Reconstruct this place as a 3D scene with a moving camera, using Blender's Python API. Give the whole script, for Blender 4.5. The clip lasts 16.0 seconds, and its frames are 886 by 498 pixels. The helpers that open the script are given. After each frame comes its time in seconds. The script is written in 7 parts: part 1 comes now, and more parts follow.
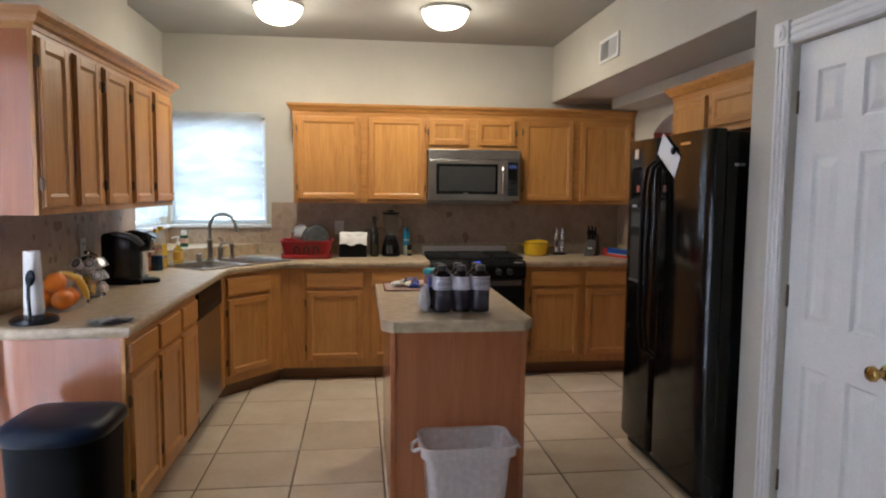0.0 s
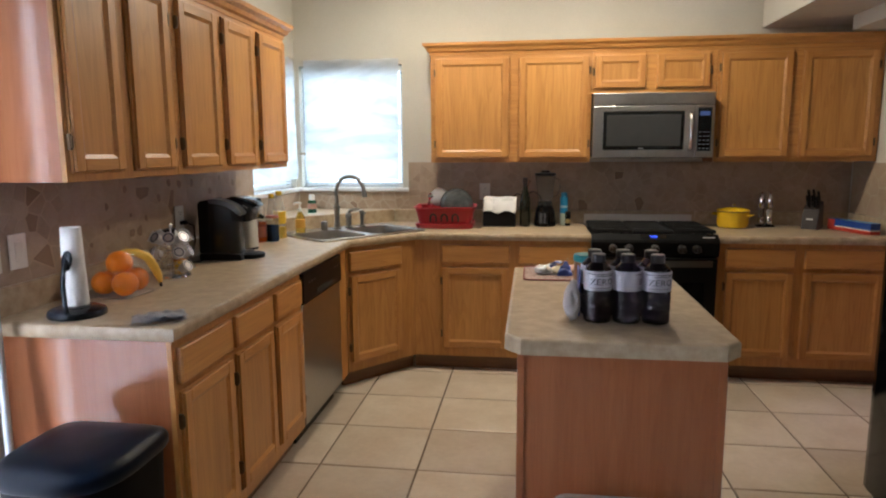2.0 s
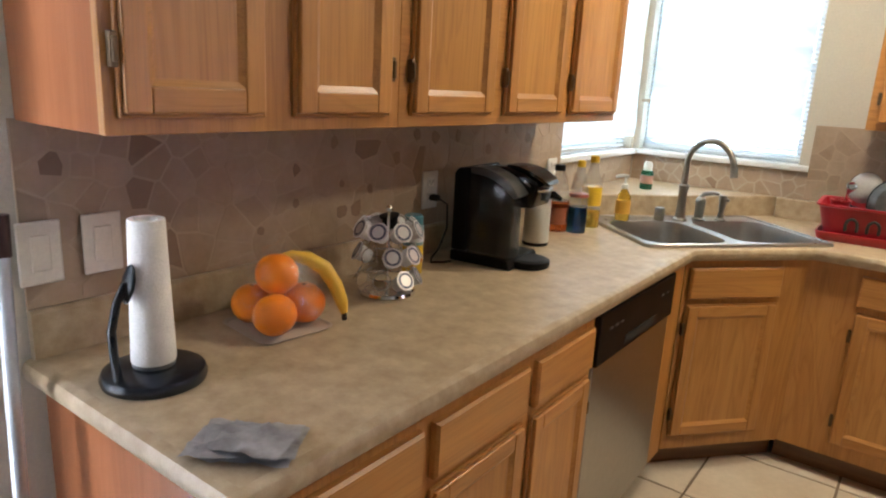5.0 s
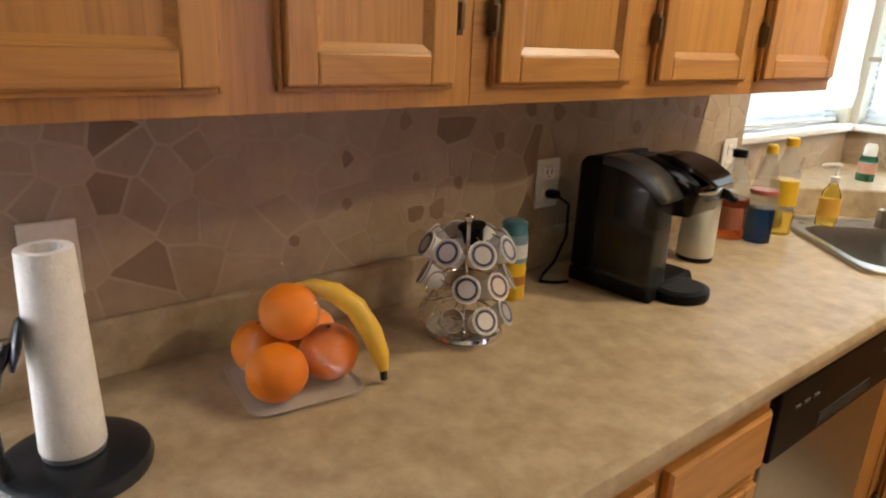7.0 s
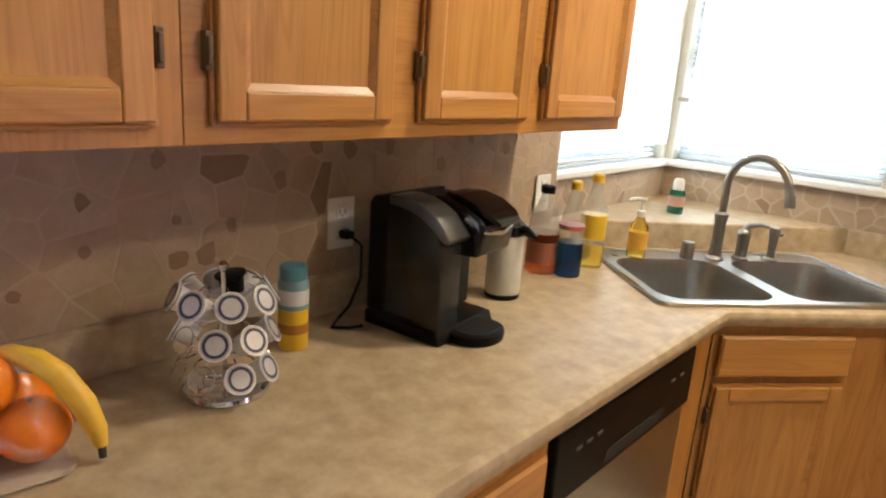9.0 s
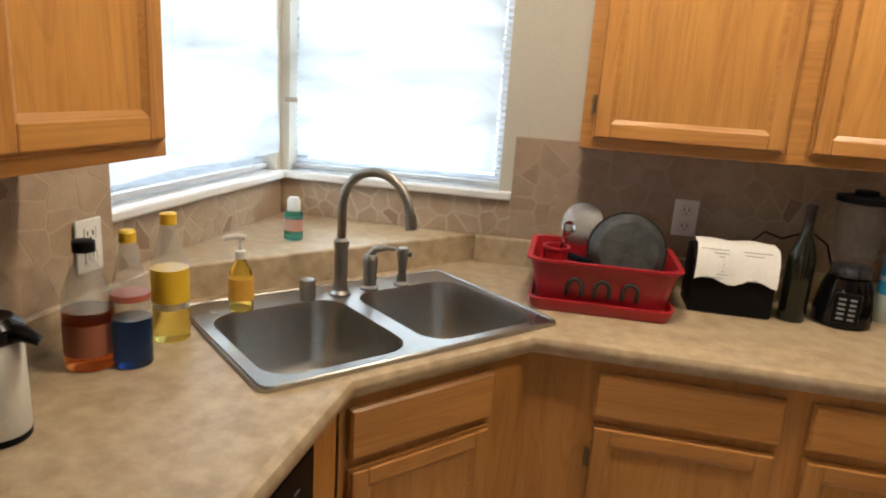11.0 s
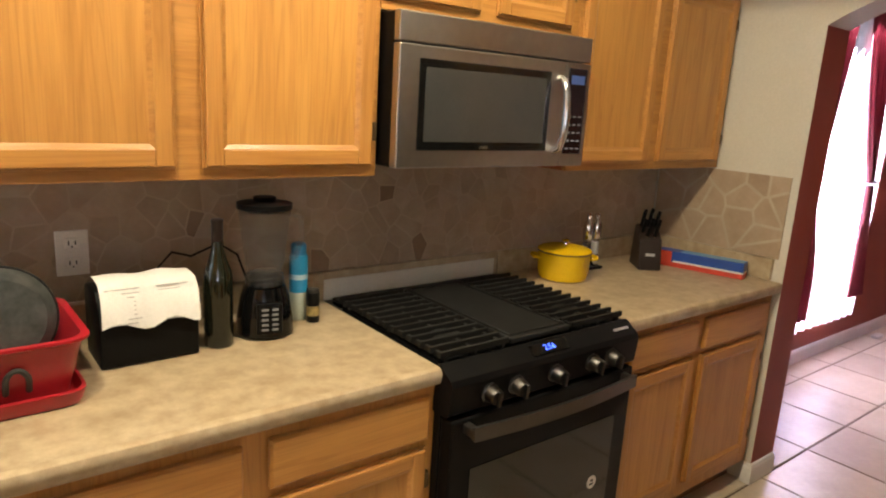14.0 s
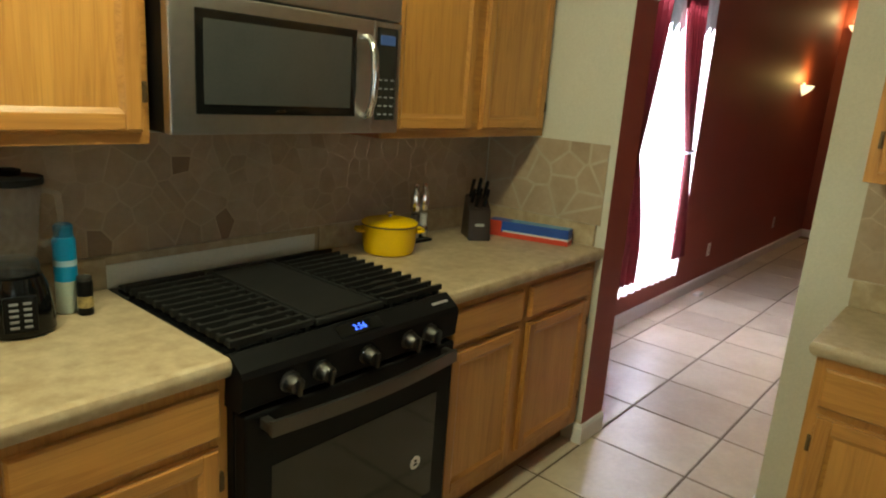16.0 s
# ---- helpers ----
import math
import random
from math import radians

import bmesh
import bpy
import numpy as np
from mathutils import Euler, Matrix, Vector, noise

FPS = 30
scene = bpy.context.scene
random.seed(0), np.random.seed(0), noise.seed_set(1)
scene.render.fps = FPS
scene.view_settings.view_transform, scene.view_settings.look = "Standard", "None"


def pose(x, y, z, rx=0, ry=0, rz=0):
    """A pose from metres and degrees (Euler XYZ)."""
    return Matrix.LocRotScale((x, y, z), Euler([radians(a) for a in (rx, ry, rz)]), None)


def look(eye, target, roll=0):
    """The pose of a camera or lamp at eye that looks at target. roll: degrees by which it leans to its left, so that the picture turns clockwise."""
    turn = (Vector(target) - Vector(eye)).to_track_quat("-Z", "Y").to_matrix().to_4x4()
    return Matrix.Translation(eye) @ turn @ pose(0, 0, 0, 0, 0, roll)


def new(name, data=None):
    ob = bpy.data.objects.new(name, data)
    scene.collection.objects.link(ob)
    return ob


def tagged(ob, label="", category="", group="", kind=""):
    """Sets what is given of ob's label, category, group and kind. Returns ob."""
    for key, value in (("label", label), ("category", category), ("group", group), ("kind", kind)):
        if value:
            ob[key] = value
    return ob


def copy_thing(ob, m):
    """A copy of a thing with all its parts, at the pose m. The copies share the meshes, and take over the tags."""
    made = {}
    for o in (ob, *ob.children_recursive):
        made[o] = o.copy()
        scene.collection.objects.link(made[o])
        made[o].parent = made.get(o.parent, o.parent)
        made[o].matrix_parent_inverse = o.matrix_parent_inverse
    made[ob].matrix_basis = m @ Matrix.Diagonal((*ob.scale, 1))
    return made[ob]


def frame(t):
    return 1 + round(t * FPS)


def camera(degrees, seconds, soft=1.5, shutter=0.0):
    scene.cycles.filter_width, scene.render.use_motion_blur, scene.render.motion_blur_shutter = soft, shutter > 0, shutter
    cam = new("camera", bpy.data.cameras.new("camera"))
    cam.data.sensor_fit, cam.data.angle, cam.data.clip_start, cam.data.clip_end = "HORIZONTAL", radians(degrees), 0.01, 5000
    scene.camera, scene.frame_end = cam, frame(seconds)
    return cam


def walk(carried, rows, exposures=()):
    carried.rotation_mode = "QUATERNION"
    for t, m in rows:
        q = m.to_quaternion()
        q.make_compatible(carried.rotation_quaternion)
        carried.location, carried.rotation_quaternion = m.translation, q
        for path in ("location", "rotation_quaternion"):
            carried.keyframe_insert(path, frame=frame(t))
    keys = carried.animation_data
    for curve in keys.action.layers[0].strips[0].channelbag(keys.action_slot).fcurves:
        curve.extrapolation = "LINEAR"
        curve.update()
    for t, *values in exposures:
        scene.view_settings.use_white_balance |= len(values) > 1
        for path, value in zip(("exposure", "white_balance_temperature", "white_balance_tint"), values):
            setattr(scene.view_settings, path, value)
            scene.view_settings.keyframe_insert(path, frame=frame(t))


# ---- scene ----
cam = camera(67.8, 16.0, 2.1)
PATH = [
    (0, (0.022, 0.804, 1.475), (0.266, 2.732, 1.306), 0.5),
    (0.5, (-0.031, 1.017, 1.507), (0.062, 2.955, 1.324), 0.7),
    (1, (0.032, 1.197, 1.491), (0.013, 3.139, 1.315), 1.1),
    (1.5, (0.182, 1.424, 1.493), (0.011, 3.357, 1.3), 0.5),
    (2, (0.183, 1.699, 1.462), (-0.073, 3.61, 1.172), -0.3),
    (2.5, (0.135, 1.986, 1.482), (-0.154, 3.886, 1.15), 0.4),
    (3, (0.17, 2.288, 1.475), (-0.31, 4.145, 1.123), -0.1),
    (3.5, (0.129, 2.51, 1.465), (-0.636, 4.266, 1.097), 0.4),
    (4, (-0.028, 2.7, 1.484), (-0.812, 4.441, 1.092), 2.2),
    (4.5, (-0.156, 2.86, 1.463), (-1.104, 4.516, 1.064), 2.9),
    (4.7, (-0.192, 2.945, 1.469), (-1.228, 4.542, 1.043), 3),
    (6.8, (-0.472, 3.505, 1.461), (-1.817, 4.822, 0.785), 3.7),
    (7, (-0.471, 3.547, 1.469), (-1.947, 4.744, 0.845), 2.5),
    (7.5, (-0.453, 3.624, 1.481), (-2.099, 4.628, 0.95), 2.0),
    (8, (-0.444, 3.68, 1.479), (-2.059, 4.729, 0.941), 3.1),
    (8.5, (-0.404, 3.718, 1.486), (-1.92, 4.909, 0.951), 3.5),
    (9, (-0.385, 3.762, 1.487), (-1.652, 5.218, 0.966), 4.0),
    (9.5, (-0.437, 3.841, 1.5), (-1.26, 5.598, 1.016), 6.5),
    (9.7, (-0.473, 3.876, 1.506), (-1.128, 5.711, 1.056), 6.4),
    (11.8, (-0.461, 4.593, 1.566), (-0.663, 6.52, 1.072), 2.3),
    (12, (-0.483, 4.634, 1.583), (-0.509, 6.574, 1.097), 2.6),
    (12.5, (-0.494, 4.691, 1.584), (-0.048, 6.583, 1.114), 4.0),
    (13, (-0.453, 4.693, 1.583), (0.361, 6.462, 1.128), 4.3),
    (13.5, (-0.428, 4.682, 1.584), (0.615, 6.329, 1.138), 3.7),
    (14, (-0.421, 4.671, 1.592), (0.787, 6.204, 1.155), 3.4),
    (14.5, (-0.399, 4.65, 1.6), (0.948, 6.067, 1.18), 3.3),
    (15, (-0.373, 4.627, 1.606), (1.093, 5.929, 1.21), 3.6),
    (15.5, (-0.346, 4.613, 1.598), (1.182, 5.845, 1.216), 3.7),
    (16, (-0.203, 4.654, 1.566), (1.287, 5.898, 1.083), 4.1),
]
EXPOSURES = [(0.0, 0.1, 5500, 3), (1.5, 0.2, 5400, 1), (2.5, 0.35, 5700, 4), (3.5, 0.55, 5600, 2), (4.7, 0.55, 5750, 1), (6.8, 0.6, 6400, 2), (7.5, 0.8, 6550, 2), (8.0, 0.95, 6450, 2),
             (9.0, 0.78, 6150, 2), (9.7, 0.5, 6150, 3), (11.8, -0.06, 6100, 5), (12.0, -0.14, 6150, 5), (12.5, 0.10, 6350, 10), (13.0, 0.48, 6600, 11), (13.5, 0.78, 6600, 7), (14.0, 0.76, 6400, -2), (14.5, 0.70, 6250, -14), (15.0, 0.58, 6300, -26), (15.5, 0.36, 6300, -29), (16.0, 0.34, 6300, -29)]
walk(cam, [(t, look(eye, target, roll)) for t, eye, target, roll in PATH], EXPOSURES)

# ---- world, sun, large lights ----
world = bpy.data.worlds.new("daylight")
scene.world = world
world.use_nodes = True
wn = world.node_tree.nodes
sky = wn.new("ShaderNodeTexSky")
sky.sky_type, sky.sun_disc, sky.sun_elevation, sky.sun_rotation = "NISHITA", False, radians(48), radians(150)
world.node_tree.links.new(sky.outputs[0], wn["Background"].inputs[0])
wn["Background"].inputs[1].default_value = 0.12

sun = new("sun", bpy.data.lights.new("sun", "SUN"))
sun.data.energy, sun.data.angle, sun.data.color = 3.0, radians(0.53), (1.0, 0.95, 0.88)
sun.matrix_world = look((0, 0, 20), (-7, 12, 4))


def area(name, eye, target, w, h, watts, colour):
    ob = new(name, bpy.data.lights.new(name, "AREA"))
    ob.data.shape, ob.data.size, ob.data.size_y, ob.data.energy, ob.data.color = "RECTANGLE", w, h, watts, colour
    ob.matrix_world = look(eye, target)
    return ob


DAY = (0.86, 0.94, 1.0)
area("window_light_back", (-1.155, 6.70, 1.64), (-1.155, 5.0, 1.64), 0.74, 0.86, 13, DAY)
area("window_light_left", (-1.722, 6.065, 1.64), (0.0, 6.065, 1.64), 0.88, 0.86, 13, DAY)
area("patio_light", (-1.68, 2.36, 1.05), (0.5, 2.36, 1.05), 1.75, 1.95, 80, (0.98, 0.93, 0.98))
area("red_room_window_light", (4.24, 6.635, 1.35), (4.24, 4.0, 0.6), 1.04, 2.05, 150, (0.92, 0.72, 1.0))


def bulb(name, at, watts, colour, radius=0.05):
    ob = new(name, bpy.data.lights.new(name, "POINT"))
    ob.location, ob.data.energy, ob.data.color, ob.data.shadow_soft_size = at, watts, colour, radius
    return ob


WARM = (1.0, 0.80, 0.58)
LAMPS = [(-0.53, 5.57), (0.62, 5.52)]
for lx, ly in LAMPS:
    disc = area("ceiling_bulb", (lx, ly, 2.645), (lx, ly + 0.001, 0.0), 0.19, 0.19, 14, WARM)
    disc.data.shape = "DISK"
    bulb("ceiling_bulb_glow", (lx, ly, 2.52), 9, WARM, 0.12)
bulb("sconce_bulb", (7.82, 6.37, 1.90), 6, (1.0, 0.55, 0.2))
bulb("far_sconce_bulb", (9.02, 6.33, 2.64), 5, (1.0, 0.6, 0.3))


# ---- materials ----
def mat(name):
    m = bpy.data.materials.new(name)
    m.use_nodes = True
    nt = m.node_tree
    return m, nt, nt.nodes["Principled BSDF"]


def put(nt, kind, **inputs):
    n = nt.nodes.new(kind)
    for k, v in inputs.items():
        n.inputs[k].default_value = v
    return n


def coords(nt, stretch, shift=True):
    """Object coordinates, stretched, and shifted at random from object to object."""
    tc, mp = put(nt, "ShaderNodeTexCoord"), put(nt, "ShaderNodeMapping")
    mp.inputs["Scale"].default_value = stretch
    nt.links.new(tc.outputs["Object"], mp.inputs["Vector"])
    if shift:
        oi = put(nt, "ShaderNodeObjectInfo")
        mul = put(nt, "ShaderNodeMath")
        mul.operation, mul.inputs[1].default_value = "MULTIPLY", 37.0
        nt.links.new(oi.outputs["Random"], mul.inputs[0])
        nt.links.new(mul.outputs[0], mp.inputs["Location"])
    return mp.outputs["Vector"]


def ramp(nt, fac, stops):
    r = put(nt, "ShaderNodeValToRGB")
    els = r.color_ramp.elements
    while len(els) < len(stops):
        els.new(0.5)
    for e, (p, c) in zip(els, stops):
        e.position, e.color = p, (*c, 1)
    nt.links.new(fac, r.inputs[0])
    return r.outputs[0]


def mix(nt, a, b, fac, mode="MIX"):
    m = put(nt, "ShaderNodeMix")
    m.data_type, m.blend_type = "RGBA", mode
    for sock, v in ((m.inputs[6], a), (m.inputs[7], b), (m.inputs[0], fac)):
        if hasattr(v, "links"):
            nt.links.new(v, sock)
        else:
            sock.default_value = (*v, 1) if isinstance(v, tuple) else v
    return m.outputs[2]


def bump(nt, p, height, strength, distance=0.002):
    b = put(nt, "ShaderNodeBump", Strength=strength, Distance=distance)
    nt.links.new(height, b.inputs["Height"])
    nt.links.new(b.outputs[0], p.inputs["Normal"])


def mottled(name, c1, c2, scale=6.0, rough=0.5, fine=90.0, relief=0.15, metallic=0.0, stretch=(1, 1, 1), vary=0.0, spec=0.5, coat=0.0):
    """A surface with blotches and a fine grain; vary: how far alike pieces differ in tone."""
    m, nt, p = mat(name)
    v = coords(nt, stretch)
    n1 = put(nt, "ShaderNodeTexNoise", Scale=scale, Detail=6.0, Roughness=0.6)
    n2 = put(nt, "ShaderNodeTexNoise", Scale=fine, Detail=4.0)
    nt.links.new(v, n1.inputs["Vector"])
    nt.links.new(v, n2.inputs["Vector"])
    lo = tuple(max(a - 0.6 * (b - a), 0.0) for a, b in zip(c1, c2))
    hi = tuple(max(b + 0.6 * (b - a), 0.0) for a, b in zip(c1, c2))
    base = ramp(nt, n1.outputs[0], [(0.10, lo), (0.90, hi)])
    grain = ramp(nt, n2.outputs[0], [(0.15, (0.86, 0.86, 0.86)), (0.85, (1, 1, 1))])
    col = mix(nt, base, grain, 1.0, "MULTIPLY")
    if vary:
        oi = put(nt, "ShaderNodeObjectInfo")
        tone = ramp(nt, oi.outputs["Random"], [(0.0, (1 - vary * 1.3, 1 - vary * 1.5, 1 - vary * 1.6)), (0.20, (1 - vary * 0.9, 1 - vary, 1 - vary * 1.1)), (0.30, (0.97, 0.97, 0.97)), (1.0, (1 + vary * 0.35, 1 + vary * 0.35, 1 + vary * 0.35))])
        col = mix(nt, col, tone, 1.0, "MULTIPLY")
    nt.links.new(col, p.inputs["Base Color"])
    rr = ramp(nt, n1.outputs[0], [(0.1, (max(rough - 0.06, 0.02),) * 3), (0.9, (min(rough + 0.06, 1),) * 3)])
    nt.links.new(rr, p.inputs["Roughness"])
    p.inputs["Metallic"].default_value = metallic
    p.inputs["Specular IOR Level"].default_value = spec
    p.inputs["Coat Weight"].default_value = coat
    if relief:
        bump(nt, p, n2.outputs[0], relief)
    return m


def oak(name, along, light, dark, rough=0.42, contrast=1.0):
    """Varnished oak with its grain along one axis."""
    m, nt, p = mat(name)
    s = [22.0, 22.0, 22.0]
    s["xyz".index(along)] = 1.3
    v = coords(nt, tuple(s))
    n1 = put(nt, "ShaderNodeTexNoise", Scale=1.0, Detail=5.0, Roughness=0.55, Distortion=0.8)
    nt.links.new(v, n1.inputs["Vector"])
    f = [240.0, 240.0, 240.0]
    f["xyz".index(along)] = 6.0
    v2 = coords(nt, tuple(f))
    n2 = put(nt, "ShaderNodeTexNoise", Scale=1.0, Detail=3.0)
    nt.links.new(v2, n2.inputs["Vector"])
    base = ramp(nt, n1.outputs[0], [(0.34, dark), (0.50, tuple(0.5 * (a + b) for a, b in zip(light, dark))), (0.64, light)])
    pores = ramp(nt, n2.outputs[0], [(0.34, (1 - 0.12 * contrast,) * 3), (0.52, (1, 1, 1))])
    col = mix(nt, base, pores, 1.0, "MULTIPLY")
    w = [11.0, 11.0, 11.0]
    w["xyz".index(along)] = 0.9
    n3 = put(nt, "ShaderNodeTexNoise", Scale=1.0, Detail=2.5, Roughness=0.45, Distortion=1.6)
    nt.links.new(coords(nt, tuple(w)), n3.inputs["Vector"])
    streak = (1 - 0.13 * contrast, 1 - 0.17 * contrast, 1 - 0.22 * contrast)
    rings = ramp(nt, n3.outputs[0], [(0.36, (1, 1, 1)), (0.41, streak), (0.45, (1.0, 1.0, 1.0)), (0.53, (1.02, 1.02, 1.02)), (0.57, streak), (0.62, (1, 1, 1))])
    col = mix(nt, col, rings, 1.0, "MULTIPLY")
    oi = put(nt, "ShaderNodeObjectInfo")
    tone = ramp(nt, oi.outputs["Random"], [(0.0, (0.90, 0.88, 0.86)), (1.0, (1.05, 1.05, 1.05))])
    col = mix(nt, col, tone, 1.0, "MULTIPLY")
    nt.links.new(col, p.inputs["Base Color"])
    p.inputs["Roughness"].default_value = rough
    p.inputs["Coat Weight"].default_value, p.inputs["Coat Roughness"].default_value = 0.15, 0.32
    bump(nt, p, n2.outputs[0], 0.12, 0.001)
    return m


def plain(name, colour, rough=0.4, metallic=0.0, spec=0.5, vary=0.06):
    c = tuple(colour)
    d = tuple(v * (1 - vary * 2) for v in c)
    return mottled(name, d, c, 9.0, rough, 160.0, 0.03, metallic, spec=spec)


def clear(name, colour, rough=0.05, ior=1.45, weight=1.0):
    m, nt, p = mat(name)
    n = put(nt, "ShaderNodeTexNoise", Scale=14.0, Detail=3.0)
    r = ramp(nt, n.outputs[0], [(0.3, (rough,) * 3), (0.7, (rough + 0.05,) * 3)])
    nt.links.new(r, p.inputs["Roughness"])
    p.inputs["Base Color"].default_value = (*colour, 1)
    p.inputs["Transmission Weight"].default_value = weight
    p.inputs["IOR"].default_value = ior
    return m


def thin_plastic(name, colour, through_share):
    """A thin clear wall: part of the light goes straight through, the rest meets a glossy film."""
    m, nt, p = mat(name)
    p.inputs["Base Color"].default_value, p.inputs["Roughness"].default_value = (*colour, 1), 0.08
    n = put(nt, "ShaderNodeTexNoise", Scale=18.0, Detail=3.0)
    f = ramp(nt, n.outputs[0], [(0.3, (1.06 - through_share,) * 3), (0.7, (0.96 - through_share,) * 3)])
    tr, mx = put(nt, "ShaderNodeBsdfTransparent"), put(nt, "ShaderNodeMixShader")
    nt.links.new(f, mx.inputs[0])
    nt.links.new(tr.outputs[0], mx.inputs[1])
    nt.links.new(p.outputs[0], mx.inputs[2])
    nt.links.new(mx.outputs[0], nt.nodes["Material Output"].inputs[0])
    return m


def sheer(name, colour, through_light, crumple=0.0, scale=9.0, stretch=(1, 1, 1), low=0.80):
    """Thin paper, film or cloth that lets light through."""
    m, nt, p = mat(name)
    out = nt.nodes["Material Output"]
    v = coords(nt, stretch)
    n = put(nt, "ShaderNodeTexNoise", Scale=scale, Detail=5.0, Distortion=1.2)
    nt.links.new(v, n.inputs["Vector"])
    col = ramp(nt, n.outputs[0], [(0.30, tuple(c * low for c in colour)), (0.66, colour)])
    nt.links.new(col, p.inputs["Base Color"])
    p.inputs["Roughness"].default_value = 0.6
    tr = put(nt, "ShaderNodeBsdfTranslucent")
    nt.links.new(col, tr.inputs[0])
    sh = put(nt, "ShaderNodeMixShader", Fac=through_light)
    nt.links.new(p.outputs[0], sh.inputs[1])
    nt.links.new(tr.outputs[0], sh.inputs[2])
    nt.links.new(sh.outputs[0], out.inputs[0])
    if crumple:
        bump(nt, p, n.outputs[0], crumple, 0.01)
    return m


def glow(name, colour, strength):
    m, nt, p = mat(name)
    p.inputs["Base Color"].default_value = (*colour, 1)
    p.inputs["Emission Color"].default_value = (*colour, 1)
    p.inputs["Emission Strength"].default_value = strength
    return m


OAK_V = oak("oak_upright_grain", "z", (0.50, 0.243, 0.060), (0.43, 0.197, 0.047))
OAK_H = oak("oak_level_grain", "x", (0.50, 0.243, 0.060), (0.43, 0.197, 0.047))
OAK_PANEL = oak("oak_panel", "z", (0.52, 0.258, 0.064), (0.44, 0.205, 0.048), contrast=0.95)
SIDE = oak("oak_veneer_side", "z", (0.37, 0.140, 0.060), (0.32, 0.118, 0.049), 0.15, 0.35)
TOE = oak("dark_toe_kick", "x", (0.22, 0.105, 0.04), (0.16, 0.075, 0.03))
WALL = mottled("cream_wall_paint", (0.55, 0.515, 0.435), (0.60, 0.565, 0.485), 2.2, 0.75, 130.0, 0.35)
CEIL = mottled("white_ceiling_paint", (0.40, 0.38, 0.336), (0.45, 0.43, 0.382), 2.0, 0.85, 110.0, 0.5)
TRIM = mottled("white_gloss_trim", (0.74, 0.73, 0.72), (0.80, 0.79, 0.78), 5.0, 0.35, 120.0, 0.05)
RED = mottled("brick_red_wall_paint", (0.25, 0.050, 0.030), (0.30, 0.062, 0.037), 2.5, 0.6, 130.0, 0.3)
LAMINATE = mottled("beige_stone_laminate", (0.345, 0.255, 0.155), (0.510, 0.410, 0.275), 21.0, 0.40, 320.0, 0.03)
STONE = mottled("tan_stone_piece", (0.340, 0.245, 0.165), (0.425, 0.322, 0.230), 9.0, 0.46, 70.0, 0.25, vary=0.09)
STONE_DARK = mottled("brown_stone_piece", (0.225, 0.145, 0.092), (0.270, 0.180, 0.118), 9.0, 0.55, 70.0, 0.25, vary=0.10)
GROUT = mottled("tan_wall_grout", (0.385, 0.287, 0.198), (0.47, 0.367, 0.265), 5.0, 0.8, 200.0, 0.4)
GROUT_PALE = mottled("pale_wall_grout", (0.40, 0.325, 0.235), (0.49, 0.41, 0.31), 9.0, 0.85, 200.0, 0.5)
TILE = mottled("cream_ceramic_tile", (0.545, 0.445, 0.325), (0.66, 0.575, 0.455), 4.2, 0.32, 40.0, 0.06, vary=0.14)
FLOOR_GROUT = mottled("brown_floor_grout", (0.13, 0.095, 0.065), (0.19, 0.14, 0.10), 20.0, 0.9, 200.0, 0.5)
STEEL = mottled("brushed_steel", (0.36, 0.35, 0.335), (0.39, 0.38, 0.365), 2.0, 0.30, 40.0, 0.0, 1.0)
STEEL_H = mottled("brushed_steel_level", (0.43, 0.41, 0.38), (0.47, 0.45, 0.42), 2.0, 0.36, 40.0, 0.0, 1.0)
NICKEL = plain("brushed_nickel", (0.42, 0.40, 0.37), 0.30, 1.0)
DARK_STEEL = plain("dark_polished_steel", (0.085, 0.082, 0.08), 0.34, 1.0)
CHROME = plain("bright_chrome", (0.75, 0.75, 0.76), 0.08, 1.0, vary=0.01)
BRASS = plain("polished_brass", (0.62, 0.42, 0.14), 0.18, 1.0)
HINGE = plain("antique_brass_hinge", (0.16, 0.11, 0.06), 0.45, 0.8)
BLACK_GLOSS = plain("black_gloss_enamel", (0.005, 0.005, 0.0055), 0.10, spec=0.35)
BLACK = plain("black_plastic", (0.005, 0.005, 0.0055), 0.42, spec=0.12)
BLACK_MATT = plain("black_cast_iron", (0.010, 0.010, 0.010), 0.6, spec=0.3)
BLACK_GLASS = plain("dark_oven_glass", (0.006, 0.006, 0.006), 0.05, vary=0.01)
CAN_BLACK = plain("matt_black_plastic", (0.004, 0.004, 0.0045), 0.6, spec=0.05)
NAVY = plain("dark_blue_plastic", (0.0035, 0.007, 0.016), 0.34, spec=0.12)
SMOKE = thin_plastic("smoky_clear_plastic", (0.030, 0.031, 0.034), 0.36)
CLEAR = thin_plastic("clear_plastic", (0.14, 0.14, 0.145), 0.88)
PET = thin_plastic("clear_bottle_plastic", (0.52, 0.54, 0.54), 0.74)
GLASS = clear("window_glass", (0.97, 0.98, 0.98), 0.01, 1.1)
# crease shade and dimmer backlit bands are painted into the film's colour
PAPER = sheer("white_window_film", (0.80, 0.82, 0.84), 0.66, 0.9, 2.2, (1.0, 1.0, 3.2), 0.62)
BLIND = sheer("white_blind_slat", (0.72, 0.75, 0.80), 0.25)
CURTAIN = sheer("white_sheer_cloth", (0.80, 0.80, 0.84), 0.6)
MAROON = sheer("maroon_curtain_cloth", (0.15, 0.012, 0.020), 0.07)
WHITE = plain("white_plastic", (0.78, 0.77, 0.74), 0.4)
IVORY = plain("ivory_outlet_plate", (0.78, 0.72, 0.64), 0.4)
